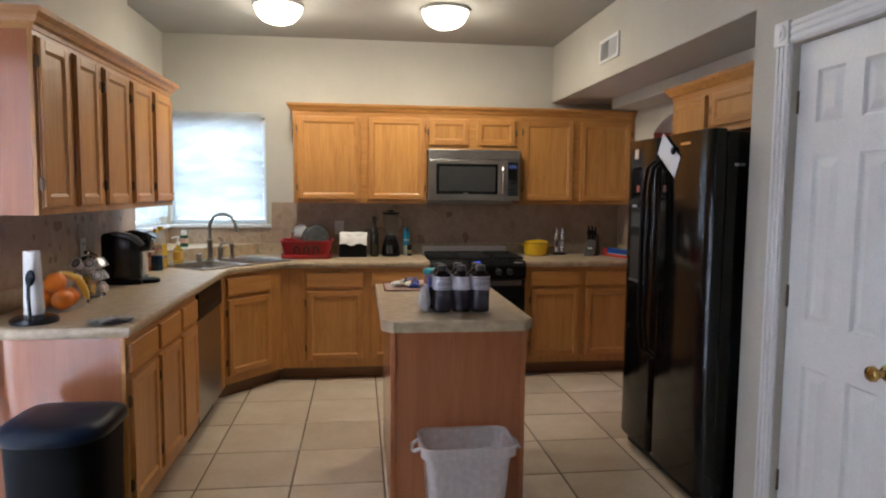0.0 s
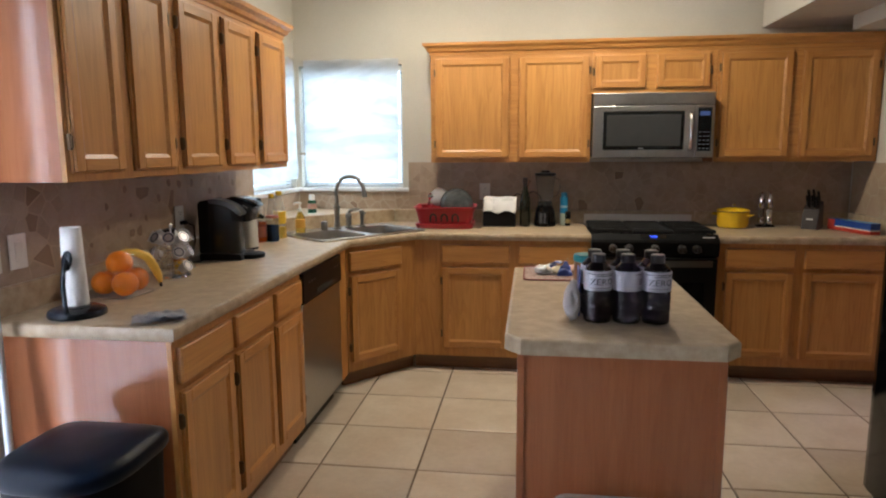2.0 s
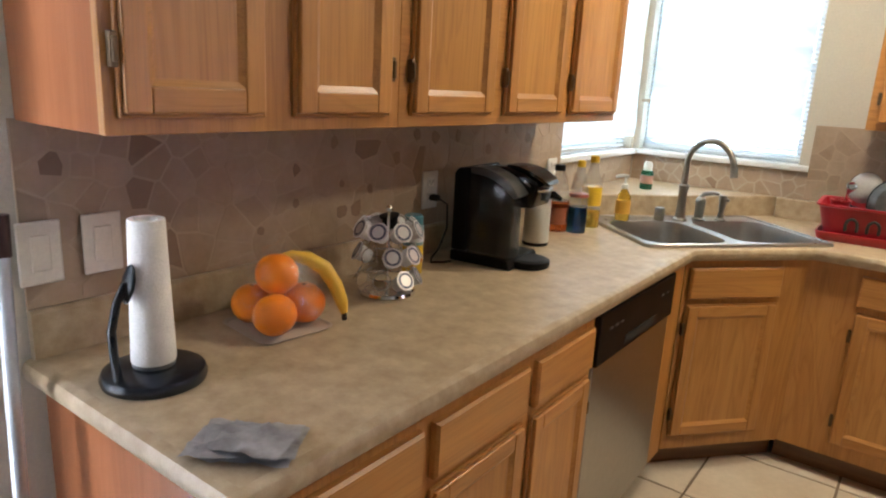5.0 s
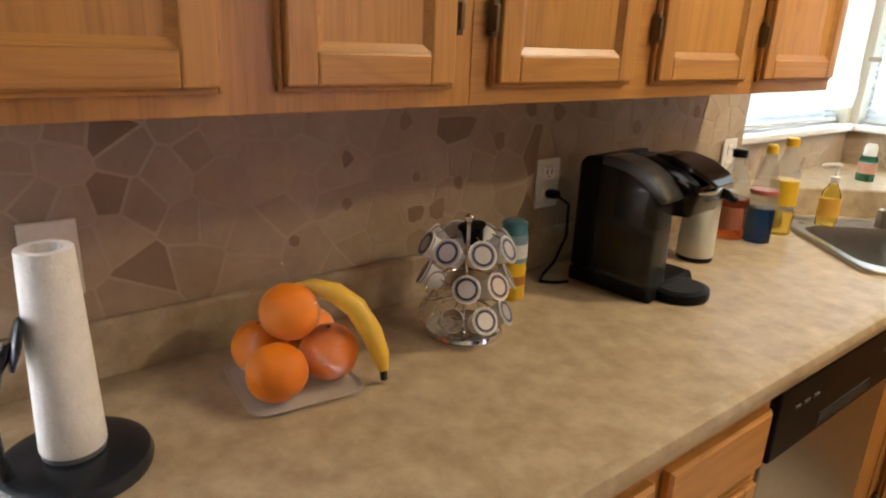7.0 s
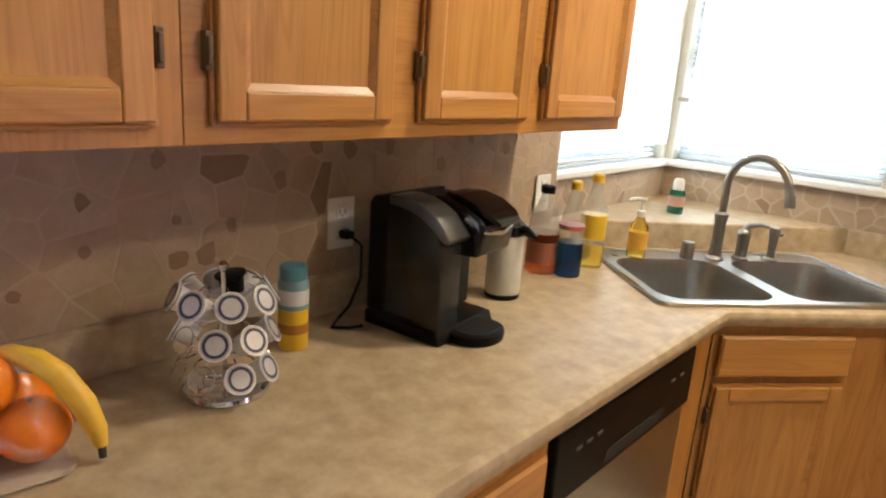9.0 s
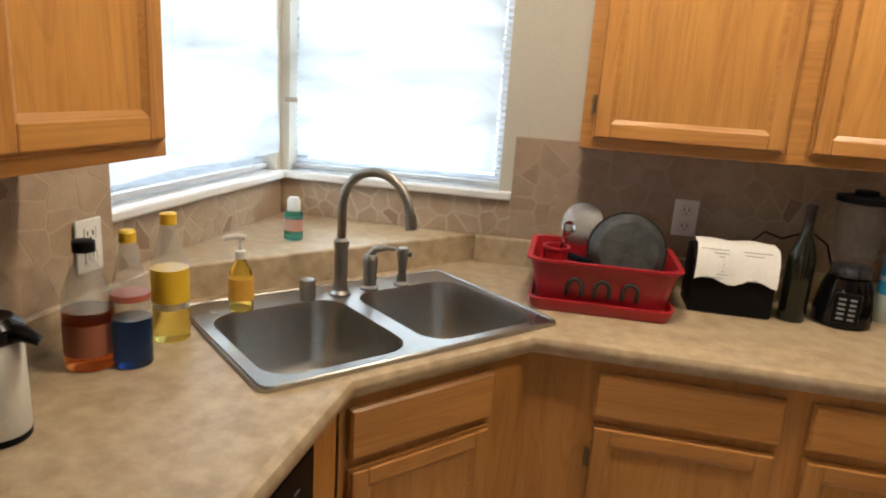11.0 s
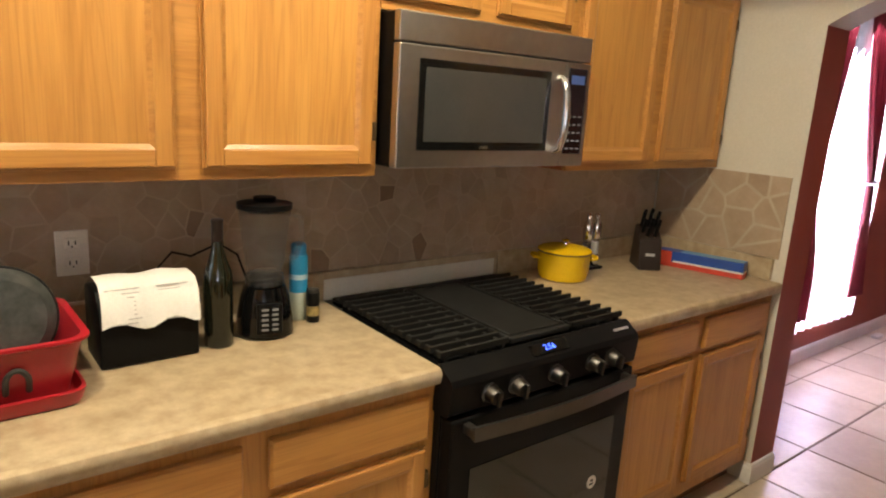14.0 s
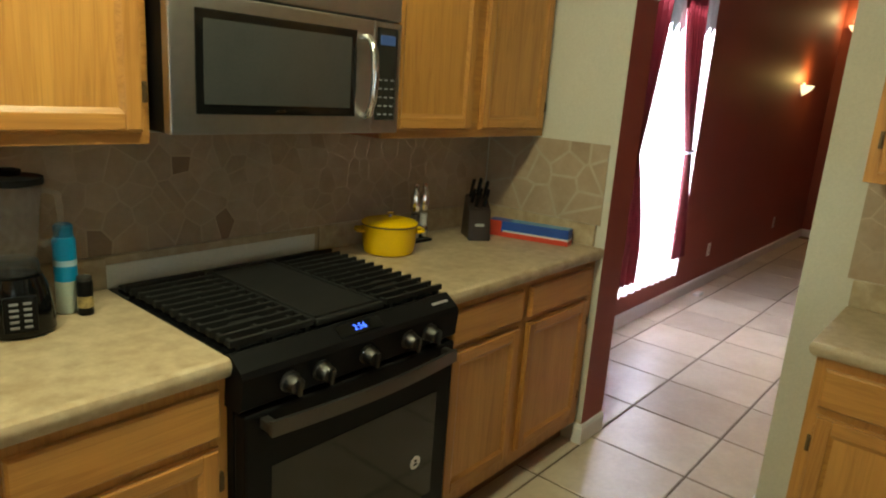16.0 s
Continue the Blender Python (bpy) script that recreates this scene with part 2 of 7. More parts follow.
TOWEL = mottled("white_paper_towel", (0.74, 0.72, 0.69), (0.82, 0.80, 0.77), 30.0, 0.9, 240.0, 0.8)
SLOT = plain("dark_slot", (0.02, 0.018, 0.016), 0.7)


# ---- building helpers ----
def thing(name, at=(0, 0, 0), rz=0.0, label="", category="", group="", kind=""):
    ob = new(name)
    ob.empty_display_size = 0.05
    ob.matrix_world = pose(*at, 0, 0, rz)
    return tagged(ob, label, category, group, kind)


def part(name, bm, material, parent=None, label="", smooth=False, at=None):
    """Links a bmesh as one mesh object, under a thing or a part where one is given."""
    me = bpy.data.meshes.new(name)
    bmesh.ops.recalc_face_normals(bm, faces=bm.faces)
    bm.to_mesh(me)
    bm.free()
    me.materials.append(material)
    if smooth:
        for p in me.polygons:
            p.use_smooth = True
        me.set_sharp_from_angle(angle=radians(38))
    ob = new(name, me)
    ob.parent = parent
    if at is not None:
        ob.matrix_basis = at
    if label:
        ob["label"] = label
    return ob


def structure(name, bm, material, label, category, parent=None, smooth=False):
    return tagged(part(name, bm, material, parent, label, smooth), label, category, kind="structure")


def box(bm, x0, y0, z0, x1, y1, z1, bev=0.0, seg=2):
    r = bmesh.ops.create_cube(bm, size=1.0)
    vs = r["verts"]
    m = Matrix.Translation(((x0 + x1) / 2, (y0 + y1) / 2, (z0 + z1) / 2)) @ Matrix.Diagonal((x1 - x0, y1 - y0, z1 - z0, 1))
    bmesh.ops.transform(bm, matrix=m, verts=vs)
    if bev:
        es = {e for v in vs for e in v.link_edges}
        bmesh.ops.bevel(bm, geom=list(es), offset=bev, segments=seg, profile=0.5, affect="EDGES")
    return bm


def boxes(*args, bev=0.0):
    bm = bmesh.new()
    for a in args:
        box(bm, *a, bev=bev)
    return bm


def lathe(profile, seg=28, squash=(1, 1), close=True):
    """A turned body from (radius, height) pairs, bottom to top."""
    bm = bmesh.new()
    rings = []
    for r, z in profile:
        rings.append([bm.verts.new((r * squash[0] * math.cos(2 * math.pi * i / seg), r * squash[1] * math.sin(2 * math.pi * i / seg), z)) for i in range(seg)])
    for a, b in zip(rings, rings[1:]):
        for i in range(seg):
            bm.faces.new((a[i], a[(i + 1) % seg], b[(i + 1) % seg], b[i]))
    if close:
        bm.faces.new(rings[0][::-1])
        bm.faces.new(rings[-1])
    return bm


def tube(points, radius, seg=10, bm=None, closed=False, radii=None):
    """A round bar bent along the points."""
    bm = bm or bmesh.new()
    pts = [Vector(p) for p in points]
    n = len(pts)
    rings, up = [], None
    for i, p in enumerate(pts):
        if closed:
            d = pts[(i + 1) % n] - pts[i - 1]
        else:
            d = pts[min(i + 1, n - 1)] - pts[max(i - 1, 0)]
        d.normalize()
        if up is None:
            up = d.orthogonal().normalized()
        up = (up - d * up.dot(d)).normalized()
        side = d.cross(up)
        r = radii[i] if radii else radius
        rings.append([bm.verts.new(p + r * (math.cos(2 * math.pi * k / seg) * up + math.sin(2 * math.pi * k / seg) * side)) for k in range(seg)])
    pairs = list(zip(rings, rings[1:])) + ([(rings[-1], rings[0])] if closed else [])
    for a, b in pairs:
        for k in range(seg):
            bm.faces.new((a[k], a[(k + 1) % seg], b[(k + 1) % seg], b[k]))
    if not closed:
        bm.faces.new(rings[0][::-1])
        bm.faces.new(rings[-1])
    return bm


def arc(cx, cz, r, a0, a1, n, y=0.0):
    return [(cx + r * math.cos(radians(a0 + (a1 - a0) * i / n)), y, cz + r * math.sin(radians(a0 + (a1 - a0) * i / n))) for i in range(n + 1)]


def round_rect(w, h, r, n=5):
    """Corner points of a rounded rectangle about the origin."""
    pts = []
    for cx, cy, a in ((w / 2 - r, h / 2 - r, 0), (-w / 2 + r, h / 2 - r, 90), (-w / 2 + r, -h / 2 + r, 180), (w / 2 - r, -h / 2 + r, 270)):
        for i in range(n + 1):
            t = radians(a + 90 * i / n)
            pts.append((cx + r * math.cos(t), cy + r * math.sin(t)))
    return pts


def prism(pts, z0, z1, bev=0.0, bm=None):
    bm = bm or bmesh.new()
    lo = [bm.verts.new((x, y, z0)) for x, y in pts]
    hi = [bm.verts.new((x, y, z1)) for x, y in pts]
    n = len(pts)
    for i in range(n):
        bm.faces.new((lo[i], lo[(i + 1) % n], hi[(i + 1) % n], hi[i]))
    bm.faces.new(lo[::-1])
    top = bm.faces.new(hi)
    if bev:
        bmesh.ops.bevel(bm, geom=list(top.edges), offset=bev, segments=3, profile=0.5, affect="EDGES")
    return bm


def loft(loops, cap=True):
    """Skins loops of equally many points, each a list of (x, y, z)."""
    bm = bmesh.new()
    rows = [[bm.verts.new(p) for p in lp] for lp in loops]
    n = len(rows[0])
    for a, b in zip(rows, rows[1:]):
        for i in range(n):
            bm.faces.new((a[i], a[(i + 1) % n], b[(i + 1) % n], b[i]))
    if cap:
        bm.faces.new(rows[0][::-1])
        bm.faces.new(rows[-1])
    return bm


def plate_with_holes(outer, holes, z0, z1):
    """A flat plate with openings right through it."""
    bm = bmesh.new()
    edges = []
    for lp in [outer, *holes]:
        vs = [bm.verts.new((x, y, z1)) for x, y in lp]
        edges += [bm.edges.new((vs[i], vs[(i + 1) % len(vs)])) for i in range(len(vs))]
    faces = [f for f in bmesh.ops.triangle_fill(bm, edges=edges, use_beauty=True)["geom"] if isinstance(f, bmesh.types.BMFace)]
    r = bmesh.ops.extrude_face_region(bm, geom=faces)
    bmesh.ops.translate(bm, vec=(0, 0, z0 - z1), verts=[v for v in r["geom"] if isinstance(v, bmesh.types.BMVert)])
    return bm


def sweep(profile, path):
    """A moulding: (out, z) profile carried along a plan line, out to the right of the way, mitred at the corners."""
    bm = bmesh.new()
    pts = [Vector(p) for p in path]
    rows = []
    for i, p in enumerate(pts):
        d0 = (p - pts[i - 1]).normalized() if i else (pts[1] - p).normalized()
        d1 = (pts[i + 1] - p).normalized() if i + 1 < len(pts) else d0
        n0, n1 = Vector((d0.y, -d0.x)), Vector((d1.y, -d1.x))
        m = (n0 + n1).normalized()
        m /= max(m.dot(n0), 0.3)
        rows.append([bm.verts.new((p.x + m.x * o, p.y + m.y * o, z)) for o, z in profile])
    n = len(profile)
    for a, b in zip(rows, rows[1:]):
        for i in range(n):
            bm.faces.new((a[i], a[(i + 1) % n], b[(i + 1) % n], b[i]))
    bm.faces.new(rows[0])
    bm.faces.new(rows[-1][::-1])
    return bm


def lettering(text, size, depth=0.0006):
    """Flat raised letters in the built-in font, as a bmesh centred on the origin in the x-y plane."""
    cu = bpy.data.curves.new("letters", "FONT")
    cu.body, cu.size, cu.extrude, cu.align_x, cu.align_y, cu.resolution_u = text, size, depth, "CENTER", "CENTER", 3
    ob = bpy.data.objects.new("letters", cu)
    me = bpy.data.meshes.new_from_object(ob)
    bm = bmesh.new()
    bm.from_mesh(me)
    bpy.data.objects.remove(ob)
    bpy.data.curves.remove(cu)
    bpy.data.meshes.remove(me)
    return bm


# ---- the plan, in metres ----
XL, YB, XS, XR = -1.53, 6.557, 1.71, 2.36      # left wall, back wall, pantry wall and soffit face, arch wall
CEILZ, SOFF = 2.75, 2.262                      # ceiling, underside of the soffit
CT, CB = 0.930, 0.884                          # worktop's top and underside
LIP = 1.025                                    # top of the low laminate splash
XE, YE = -0.885, 5.890                         # worktop's front edges
FX, FY = -0.915, 5.925                         # base cabinets' faces
UB, UT, UTB = 1.375, 2.085, 2.100                          # wall cabinets' underside and top
UX, UY = -1.212, 6.262                         # wall cabinets' faces
WZ0, WZ1 = 1.185, 2.080                        # corner windows
YREAR = -2.4
XW, YW = -1.578, 5.61                          # the left wall steps back beside the corner window

# ---- structure ----
T = 0.16
structure("wall_left", boxes((XL - T, YREAR, 0, XL, 1.45, CEILZ), (XL - T, 1.45, 2.05, XL, 3.27, CEILZ), (XL - T, 3.27, 0, XL, YW, CEILZ),
          (XW - T, YW, 0, XW, 6.525, WZ0 - 0.012), (XW - T, YW, WZ1, XW, 6.525, CEILZ), (XW - T, 6.525, 0, XW, YB + T, CEILZ)), WALL, "cream painted wall with patio door and corner window", "wall")
structure("wall_back", boxes((XW, YB, 0, -1.545, YB + T, CEILZ), (-1.545, YB, 0, -0.765, YB + T, WZ0 - 0.012), (-1.545, YB, WZ1, -0.765, YB + T, CEILZ), (-0.765, YB, 0, XR + 0.20, YB + T, CEILZ)), WALL, "cream painted wall with corner window", "wall")
structure("wall_rear", boxes((XL - T, YREAR - T, 0, XS + T, YREAR, CEILZ)), WALL, "plain cream painted wall", "wall")
DY0, DY1, DZ = 2.655, 3.255, 2.065             # pantry door
structure("wall_pantry", boxes((XS, YREAR, 0, XS + 0.12, DY0, CEILZ), (XS, DY0, DZ, XS + 0.12, DY1, CEILZ), (XS, DY1, 0, XS + 0.12, 3.515, CEILZ), (XS + 0.12, 3.40, 0, XR, 3.515, CEILZ)), WALL, "cream wall with the pantry door", "wall")
structure("wall_pantry_inner", boxes((XR, 1.0, 0, XR + 0.1, 3.40, CEILZ), (XS + 0.12, 0.9, 0, XR, 1.0, CEILZ)), WALL, "plain wall inside the pantry", "wall")

# wall with the arched opening
AY0, AY1, ASP, ATOP, AX1 = 5.130, 5.893, 1.962, 2.080, XR + 0.20


def arch_wall():
    bm = bmesh.new()
    half, rise = (AY1 - AY0) / 2, ATOP - ASP
    rad = (half * half + rise * rise) / (2 * rise)
    cy, cz = (AY0 + AY1) / 2, ATOP - rad
    a = math.degrees(math.asin(half / rad))
    top = [(cy + rad * math.sin(radians(-a + 2 * a * i / 24)), cz + rad * math.cos(radians(-a + 2 * a * i / 24))) for i in range(25)]
    outline = [(3.515, 0), (AY0, 0), *top, (AY1, 0), (YB, 0), (YB, CEILZ), (3.515, CEILZ)]
    lo = [bm.verts.new((XR, y, z)) for y, z in outline]
    es = [bm.edges.new((lo[i], lo[(i + 1) % len(lo)])) for i in range(len(lo))]
    fs = [f for f in bmesh.ops.triangle_fill(bm, edges=es, use_beauty=True)["geom"] if isinstance(f, bmesh.types.BMFace)]
    r = bmesh.ops.extrude_face_region(bm, geom=fs)
    bmesh.ops.translate(bm, vec=(AX1 - XR, 0, 0), verts=[v for v in r["geom"] if isinstance(v, bmesh.types.BMVert)])
    ob = structure("wall_arch", bm, WALL, "cream wall with an arched opening, red inside the arch", "wall")
    ob.data.materials.append(RED)
    for p in ob.data.polygons:
        c = p.center
        if c.x > XR + 0.01 and (c.x > AX1 - 0.01 or (AY0 - 0.01 < c.y < AY1 + 0.01 and c.z < ASP - 0.02 and abs(p.normal.y) > 0.9)):
            p.material_index = 1
    return ob


arch_wall()
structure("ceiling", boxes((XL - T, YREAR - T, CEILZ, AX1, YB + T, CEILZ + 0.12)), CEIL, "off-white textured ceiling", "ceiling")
structure("soffit", boxes((XS, 3.515, SOFF, XR, YB, CEILZ), bev=0.006), WALL, "cream boxed soffit along the ceiling", "soffit")
structure("soffit_step", boxes((2.12, 3.515, 2.175, XR, 6.19, SOFF), bev=0.004), WALL, "lower step under the soffit", "soffit")

# the red room beyond the arch
RY, RX = 6.500, 9.15
structure("wall_red_window", boxes((AX1, RY, 0, 3.68, RY + T, 3.0), (3.68, RY, 0, 4.80, RY + T, 0.30), (3.68, RY, 2.42, 4.80, RY + T, 3.0), (4.80, RY, 0, RX, RY + T, 3.0)), RED, "brick-red painted wall with a tall window", "wall")
structure("wall_red_end", boxes((RX, 1.5, 0, RX + T, RY + T, 3.0)), RED, "brick-red painted end wall", "wall")
structure("wall_red_side", boxes((AX1, 1.5 - T, 0, RX + T, 1.5, 3.0), (AX1 - 0.02, 1.5, 0, AX1, 3.4, 3.0), (AX1 - 0.02, 3.4, CEILZ, AX1, RY, 3.0)), RED, "brick-red painted side wall", "wall")
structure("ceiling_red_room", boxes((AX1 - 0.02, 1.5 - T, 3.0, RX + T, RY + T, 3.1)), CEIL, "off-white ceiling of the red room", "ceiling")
BASEB = [(0, 0), (0.014, 0), (0.014, 0.075), (0.008, 0.09), (0, 0.095)]
structure("baseboard", sweep(BASEB, [(AX1, RY), (RX, RY)]), TRIM, "white baseboard along the red wall", "baseboard")
structure("baseboard_end", sweep(BASEB, [(RX, RY - 0.014), (RX, 1.5)]), TRIM, "white baseboard along the end wall", "baseboard")
structure("baseboard_arch", sweep(BASEB, [(XR, AY1 + 0.035), (XR, AY1), (AX1, AY1)]), TRIM, "white baseboard round the arch's foot", "baseboard")
structure("baseboard_arch_far", sweep(BASEB, [(AX1, AY0), (XR, AY0), (XR, 5.0)]), TRIM, "white baseboard beside the arch", "baseboard")
structure("baseboard_pantry", sweep(BASEB, [(XS, 3.515), (XS, 3.345)]), TRIM, "white baseboard beside the pantry door", "baseboard")

# floor: grout bed, tiles are laid at the end of the file
structure("floor", boxes((XL - T, YREAR - T, -0.10, RX + T, RY + T, -0.004)), FLOOR_GROUT, "brown grouted floor of cream square tiles", "floor")


# ---- pantry door ----
def six_panel_door():
    d = thing("door_pantry", (XS + 0.03, DY1 - 0.004, 0.008), -90, "white six-panel pantry door, closed", "door", kind="structure")
    w, h = DY1 - DY0 - 0.008, DZ - 0.012
    sw, rail = 0.105, 0.012
    cols = [(sw, w / 2 - 0.045), (w / 2 + 0.045, w - sw)]
    rows = [(0.20, 0.80), (0.98, 1.62), (1.74, h - 0.115)]
    bm = bmesh.new()
    box(bm, 0, 0.012, 0, w, 0.036, h)
    for x0, x1 in ((0, cols[0][0]), (cols[0][1], cols[1][0]), (cols[1][1], w)):
        box(bm, x0, 0, 0, x1, 0.0121, h)
    for z0, z1 in ((0, rows[0][0]), (rows[0][1], rows[1][0]), (rows[1][1], rows[2][0]), (rows[2][1], h)):
        for x0, x1 in cols:
            box(bm, x0, 0, z0, x1, 0.0121, z1)
    leaf = part("leaf", bm, TRIM, d)
    for x0, x1 in cols:
        for z0, z1 in rows:
            b = bmesh.new()
            lps = []
            for i, (ins, y) in enumerate(((0.0, 0.0), (0.010, 0.0115), (0.020, 0.0115), (0.050, 0.002))):
                lps.append([(x0 + ins, y, z0 + ins), (x1 - ins, y, z0 + ins), (x1 - ins, y, z1 - ins), (x0 + ins, y, z1 - ins)])
            b.free()
            b = loft(lps, False)
            b.verts.ensure_lookup_table()
            b.faces.new([b.verts[i] for i in range(12, 16)])
            part("raised_panel", b, TRIM, leaf)
    for z in (0.29, 1.06, 1.83):
        part("hinge", boxes((-0.006, -0.006, z - 0.045, 0.006, 0.006, z + 0.045), bev=0.003), HINGE, d, "bronze butt hinge")
    k = lathe([(0.026, 0), (0.028, 0.004), (0.024, 0.010), (0.011, 0.014), (0.010, 0.034), (0.020, 0.042), (0.027, 0.054), (0.024, 0.066), (0.010, 0.072)], 20)
    part("knob", k, BRASS, d, "polished brass knob", True, pose(w - 0.065, 0, 0.885, 90))


six_panel_door()


def casing_leg(y0, y1, z0, z1, level=False):
    """A fluted casing board on the pantry wall."""
    bm = bmesh.new()
    box(bm, XS - 0.014, y0, z0, XS - 0.001, y1, z1, 0.003)
    n = 3
    for i in range(n):
        if level:
            c = z0 + (z1 - z0) * (i + 0.5) / n
            box(bm, XS - 0.020, y0 + 0.002, c - 0.009, XS - 0.0135, y1 - 0.002, c + 0.009, 0.003)
        else:
            c = y0 + (y1 - y0) * (i + 0.5) / n
            box(bm, XS - 0.020, c - 0.009, z0 + 0.002, XS - 0.0135, c + 0.009, z1 - 0.002, 0.003)
    return bm


structure("trim_door_far", casing_leg(DY1, DY1 + 0.085, 0, DZ), TRIM, "white fluted door casing", "trim")
structure("trim_door_near", casing_leg(DY0 - 0.085, DY0, 0, DZ), TRIM, "white fluted door casing", "trim")
structure("trim_door_head", casing_leg(DY0, DY1, DZ, DZ + 0.085, True), TRIM, "white fluted head casing", "trim")
for i, y in enumerate((DY1, DY0 - 0.09)):
    bm = bmesh.new()
    box(bm, XS - 0.026, y, DZ - 0.002, XS - 0.001, y + 0.09, DZ + 0.092, 0.003)
    for r, h in ((0.034, 0.0275), (0.026, 0.030), (0.012, 0.034)):
        bmesh.ops.create_cone(bm, cap_ends=True, segments=24, radius1=r, radius2=r * 0.92, depth=0.006,
                              matrix=Matrix.Translation((XS - h, y + 0.045, DZ + 0.045)) @ Matrix.Rotation(radians(-90), 4, "Y"))
    structure("trim_corner_block_%d" % (i + 1), bm, TRIM, "white rosette corner block", "trim")


# ---- cabinets ----
def shaker_door(parent, x0, x1, z0, z1, hinge=None, name="door", frame_w=0.047, y=-0.020):
    """An oak door with a recessed flat panel, proud of the face frame."""
    d = part(name, boxes((x0 + frame_w - 0.006, y + 0.009, z0 + frame_w - 0.006, x1 - frame_w + 0.006, y + 0.016, z1 - frame_w + 0.006)), OAK_PANEL, parent)
    bw = 0.011

    def bar(nm, a0, b0, a1, b1, m, upright, low):
        bm = bmesh.new()
        box(bm, a0, y, b0, a1, -0.0015, b1, 0.0035)
        part(nm, bm, m, d)

    lw = 0.006
    part("lip", boxes((x0, -0.0105, z0, x0 + lw, -0.0015, z1), (x1 - lw, -0.0105, z0, x1, -0.0015, z1), (x0 + lw, -0.0105, z0, x1 - lw, -0.0015, z0 + lw), (x0 + lw, -0.0105, z1 - lw, x1 - lw, -0.0015, z1), bev=0.002), OAK_H, d)
    x0, x1, z0, z1, frame_w = x0 + lw + 0.0003, x1 - lw - 0.0003, z0 + lw + 0.0003, z1 - lw - 0.0003, frame_w - lw - 0.0003

    bar("stile", x0, z0, x0 + frame_w, z1, OAK_V, True, True)
    bar("stile", x1 - frame_w, z0, x1, z1, OAK_V, True, False)
    bar("rail", x0 + frame_w, z0, x1 - frame_w, z0 + frame_w, OAK_H, False, True)
    bar("rail", x0 + frame_w, z1 - frame_w, x1 - frame_w, z1, OAK_H, False, False)
    # sloped bead inside the frame
    a, b, c, e = x0 + frame_w, x1 - frame_w, z0 + frame_w, z1 - frame_w
    lp = [[(a, y + 0.002, c), (b, y + 0.002, c), (b, y + 0.002, e), (a, y + 0.002, e)],
          [(a + bw, y + 0.0089, c + bw), (b - bw, y + 0.0089, c + bw), (b - bw, y + 0.0089, e - bw), (a + bw, y + 0.0089, e - bw)]]
    part("bead", loft(lp, False), OAK_H, d)
    if hinge is not None:
        hx = x0 - 0.010 if hinge == "l" else x1 + 0.010
        for hz in (z0 + 0.09, z1 - 0.09) if z1 - z0 > 0.3 else (0.5 * (z0 + z1),):
            part("hinge", boxes((hx - 0.006, y + 0.006, hz - 0.025, hx + 0.006, -0.001, hz + 0.025), (hx - 0.004, y + 0.001, hz - 0.018, hx + 0.004, y + 0.008, hz + 0.018), bev=0.002), HINGE, d, "antique brass hinge")
    return d


def drawer_front(parent, x0, x1, z0, z1):
    bm = bmesh.new()
    lps = []
    for ins, y in ((0.0, -0.0015), (0.0, -0.014), (0.006, -0.020), (0.012, -0.020)):
        lps.append([(x0 + ins, y, z0 + ins), (x1 - ins, y, z0 + ins), (x1 - ins, y, z1 - ins), (x0 + ins, y, z1 - ins)])
    bm.free()
    return part("drawer_front", loft(lps), OAK_H, parent)


def wall_cabinet(at, rz, w, z0, z1, depth, doors, label, left_side=True, right_side=True, group="oak wall cabinets", foot=0.028):
    """doors: (x0, x1, hinge side) across the width."""
    c = thing("wall_cabinet", (*at, z0), rz, label, "cabinet", group)
    h = z1 - z0
    part("body", boxes((0.002, 0.0185, 0.0, w - 0.002, depth - 0.003, h)), SIDE, c, "veneered cabinet box")
    ff = bmesh.new()
    box(ff, 0, 0, 0, w, 0.018, h, 0.0015)
    part("face_frame", ff, OAK_H if w > h else OAK_V, c)
    for x0, x1, hg in doors:
        shaker_door(c, x0, x1, foot, h - 0.028, hg)
    return c


def base_cabinet(at, rz, w, depth, fronts, label, toe=True, group="oak base cabinets", h=None, side=SIDE):
    """fronts: ('drawer' or 'door', x0, x1, z0, z1, hinge)."""
    c = thing("base_cabinet", (*at, 0), rz, label, "cabinet", group)
    h = h or CB - 0.002
    part("body", boxes((0.002, 0.0185, 0.10, w - 0.002, depth, h)), side, c, "veneered cabinet box")
    part("face_frame", boxes((0, 0, 0.10, w, 0.018, CB - 0.002), bev=0.0015), OAK_V, c)
    if toe:
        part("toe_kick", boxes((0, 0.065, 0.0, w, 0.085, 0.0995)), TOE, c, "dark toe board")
    for kind, x0, x1, z0, z1, hg in fronts:
        if kind == "drawer":
            drawer_front(c, x0, x1, z0, z1)
        else:
            shaker_door(c, x0, x1, z0, z1, hg)
    return c


DR = (0.733, 0.852)
DO = (0.160, 0.708)
ul = UX - XL
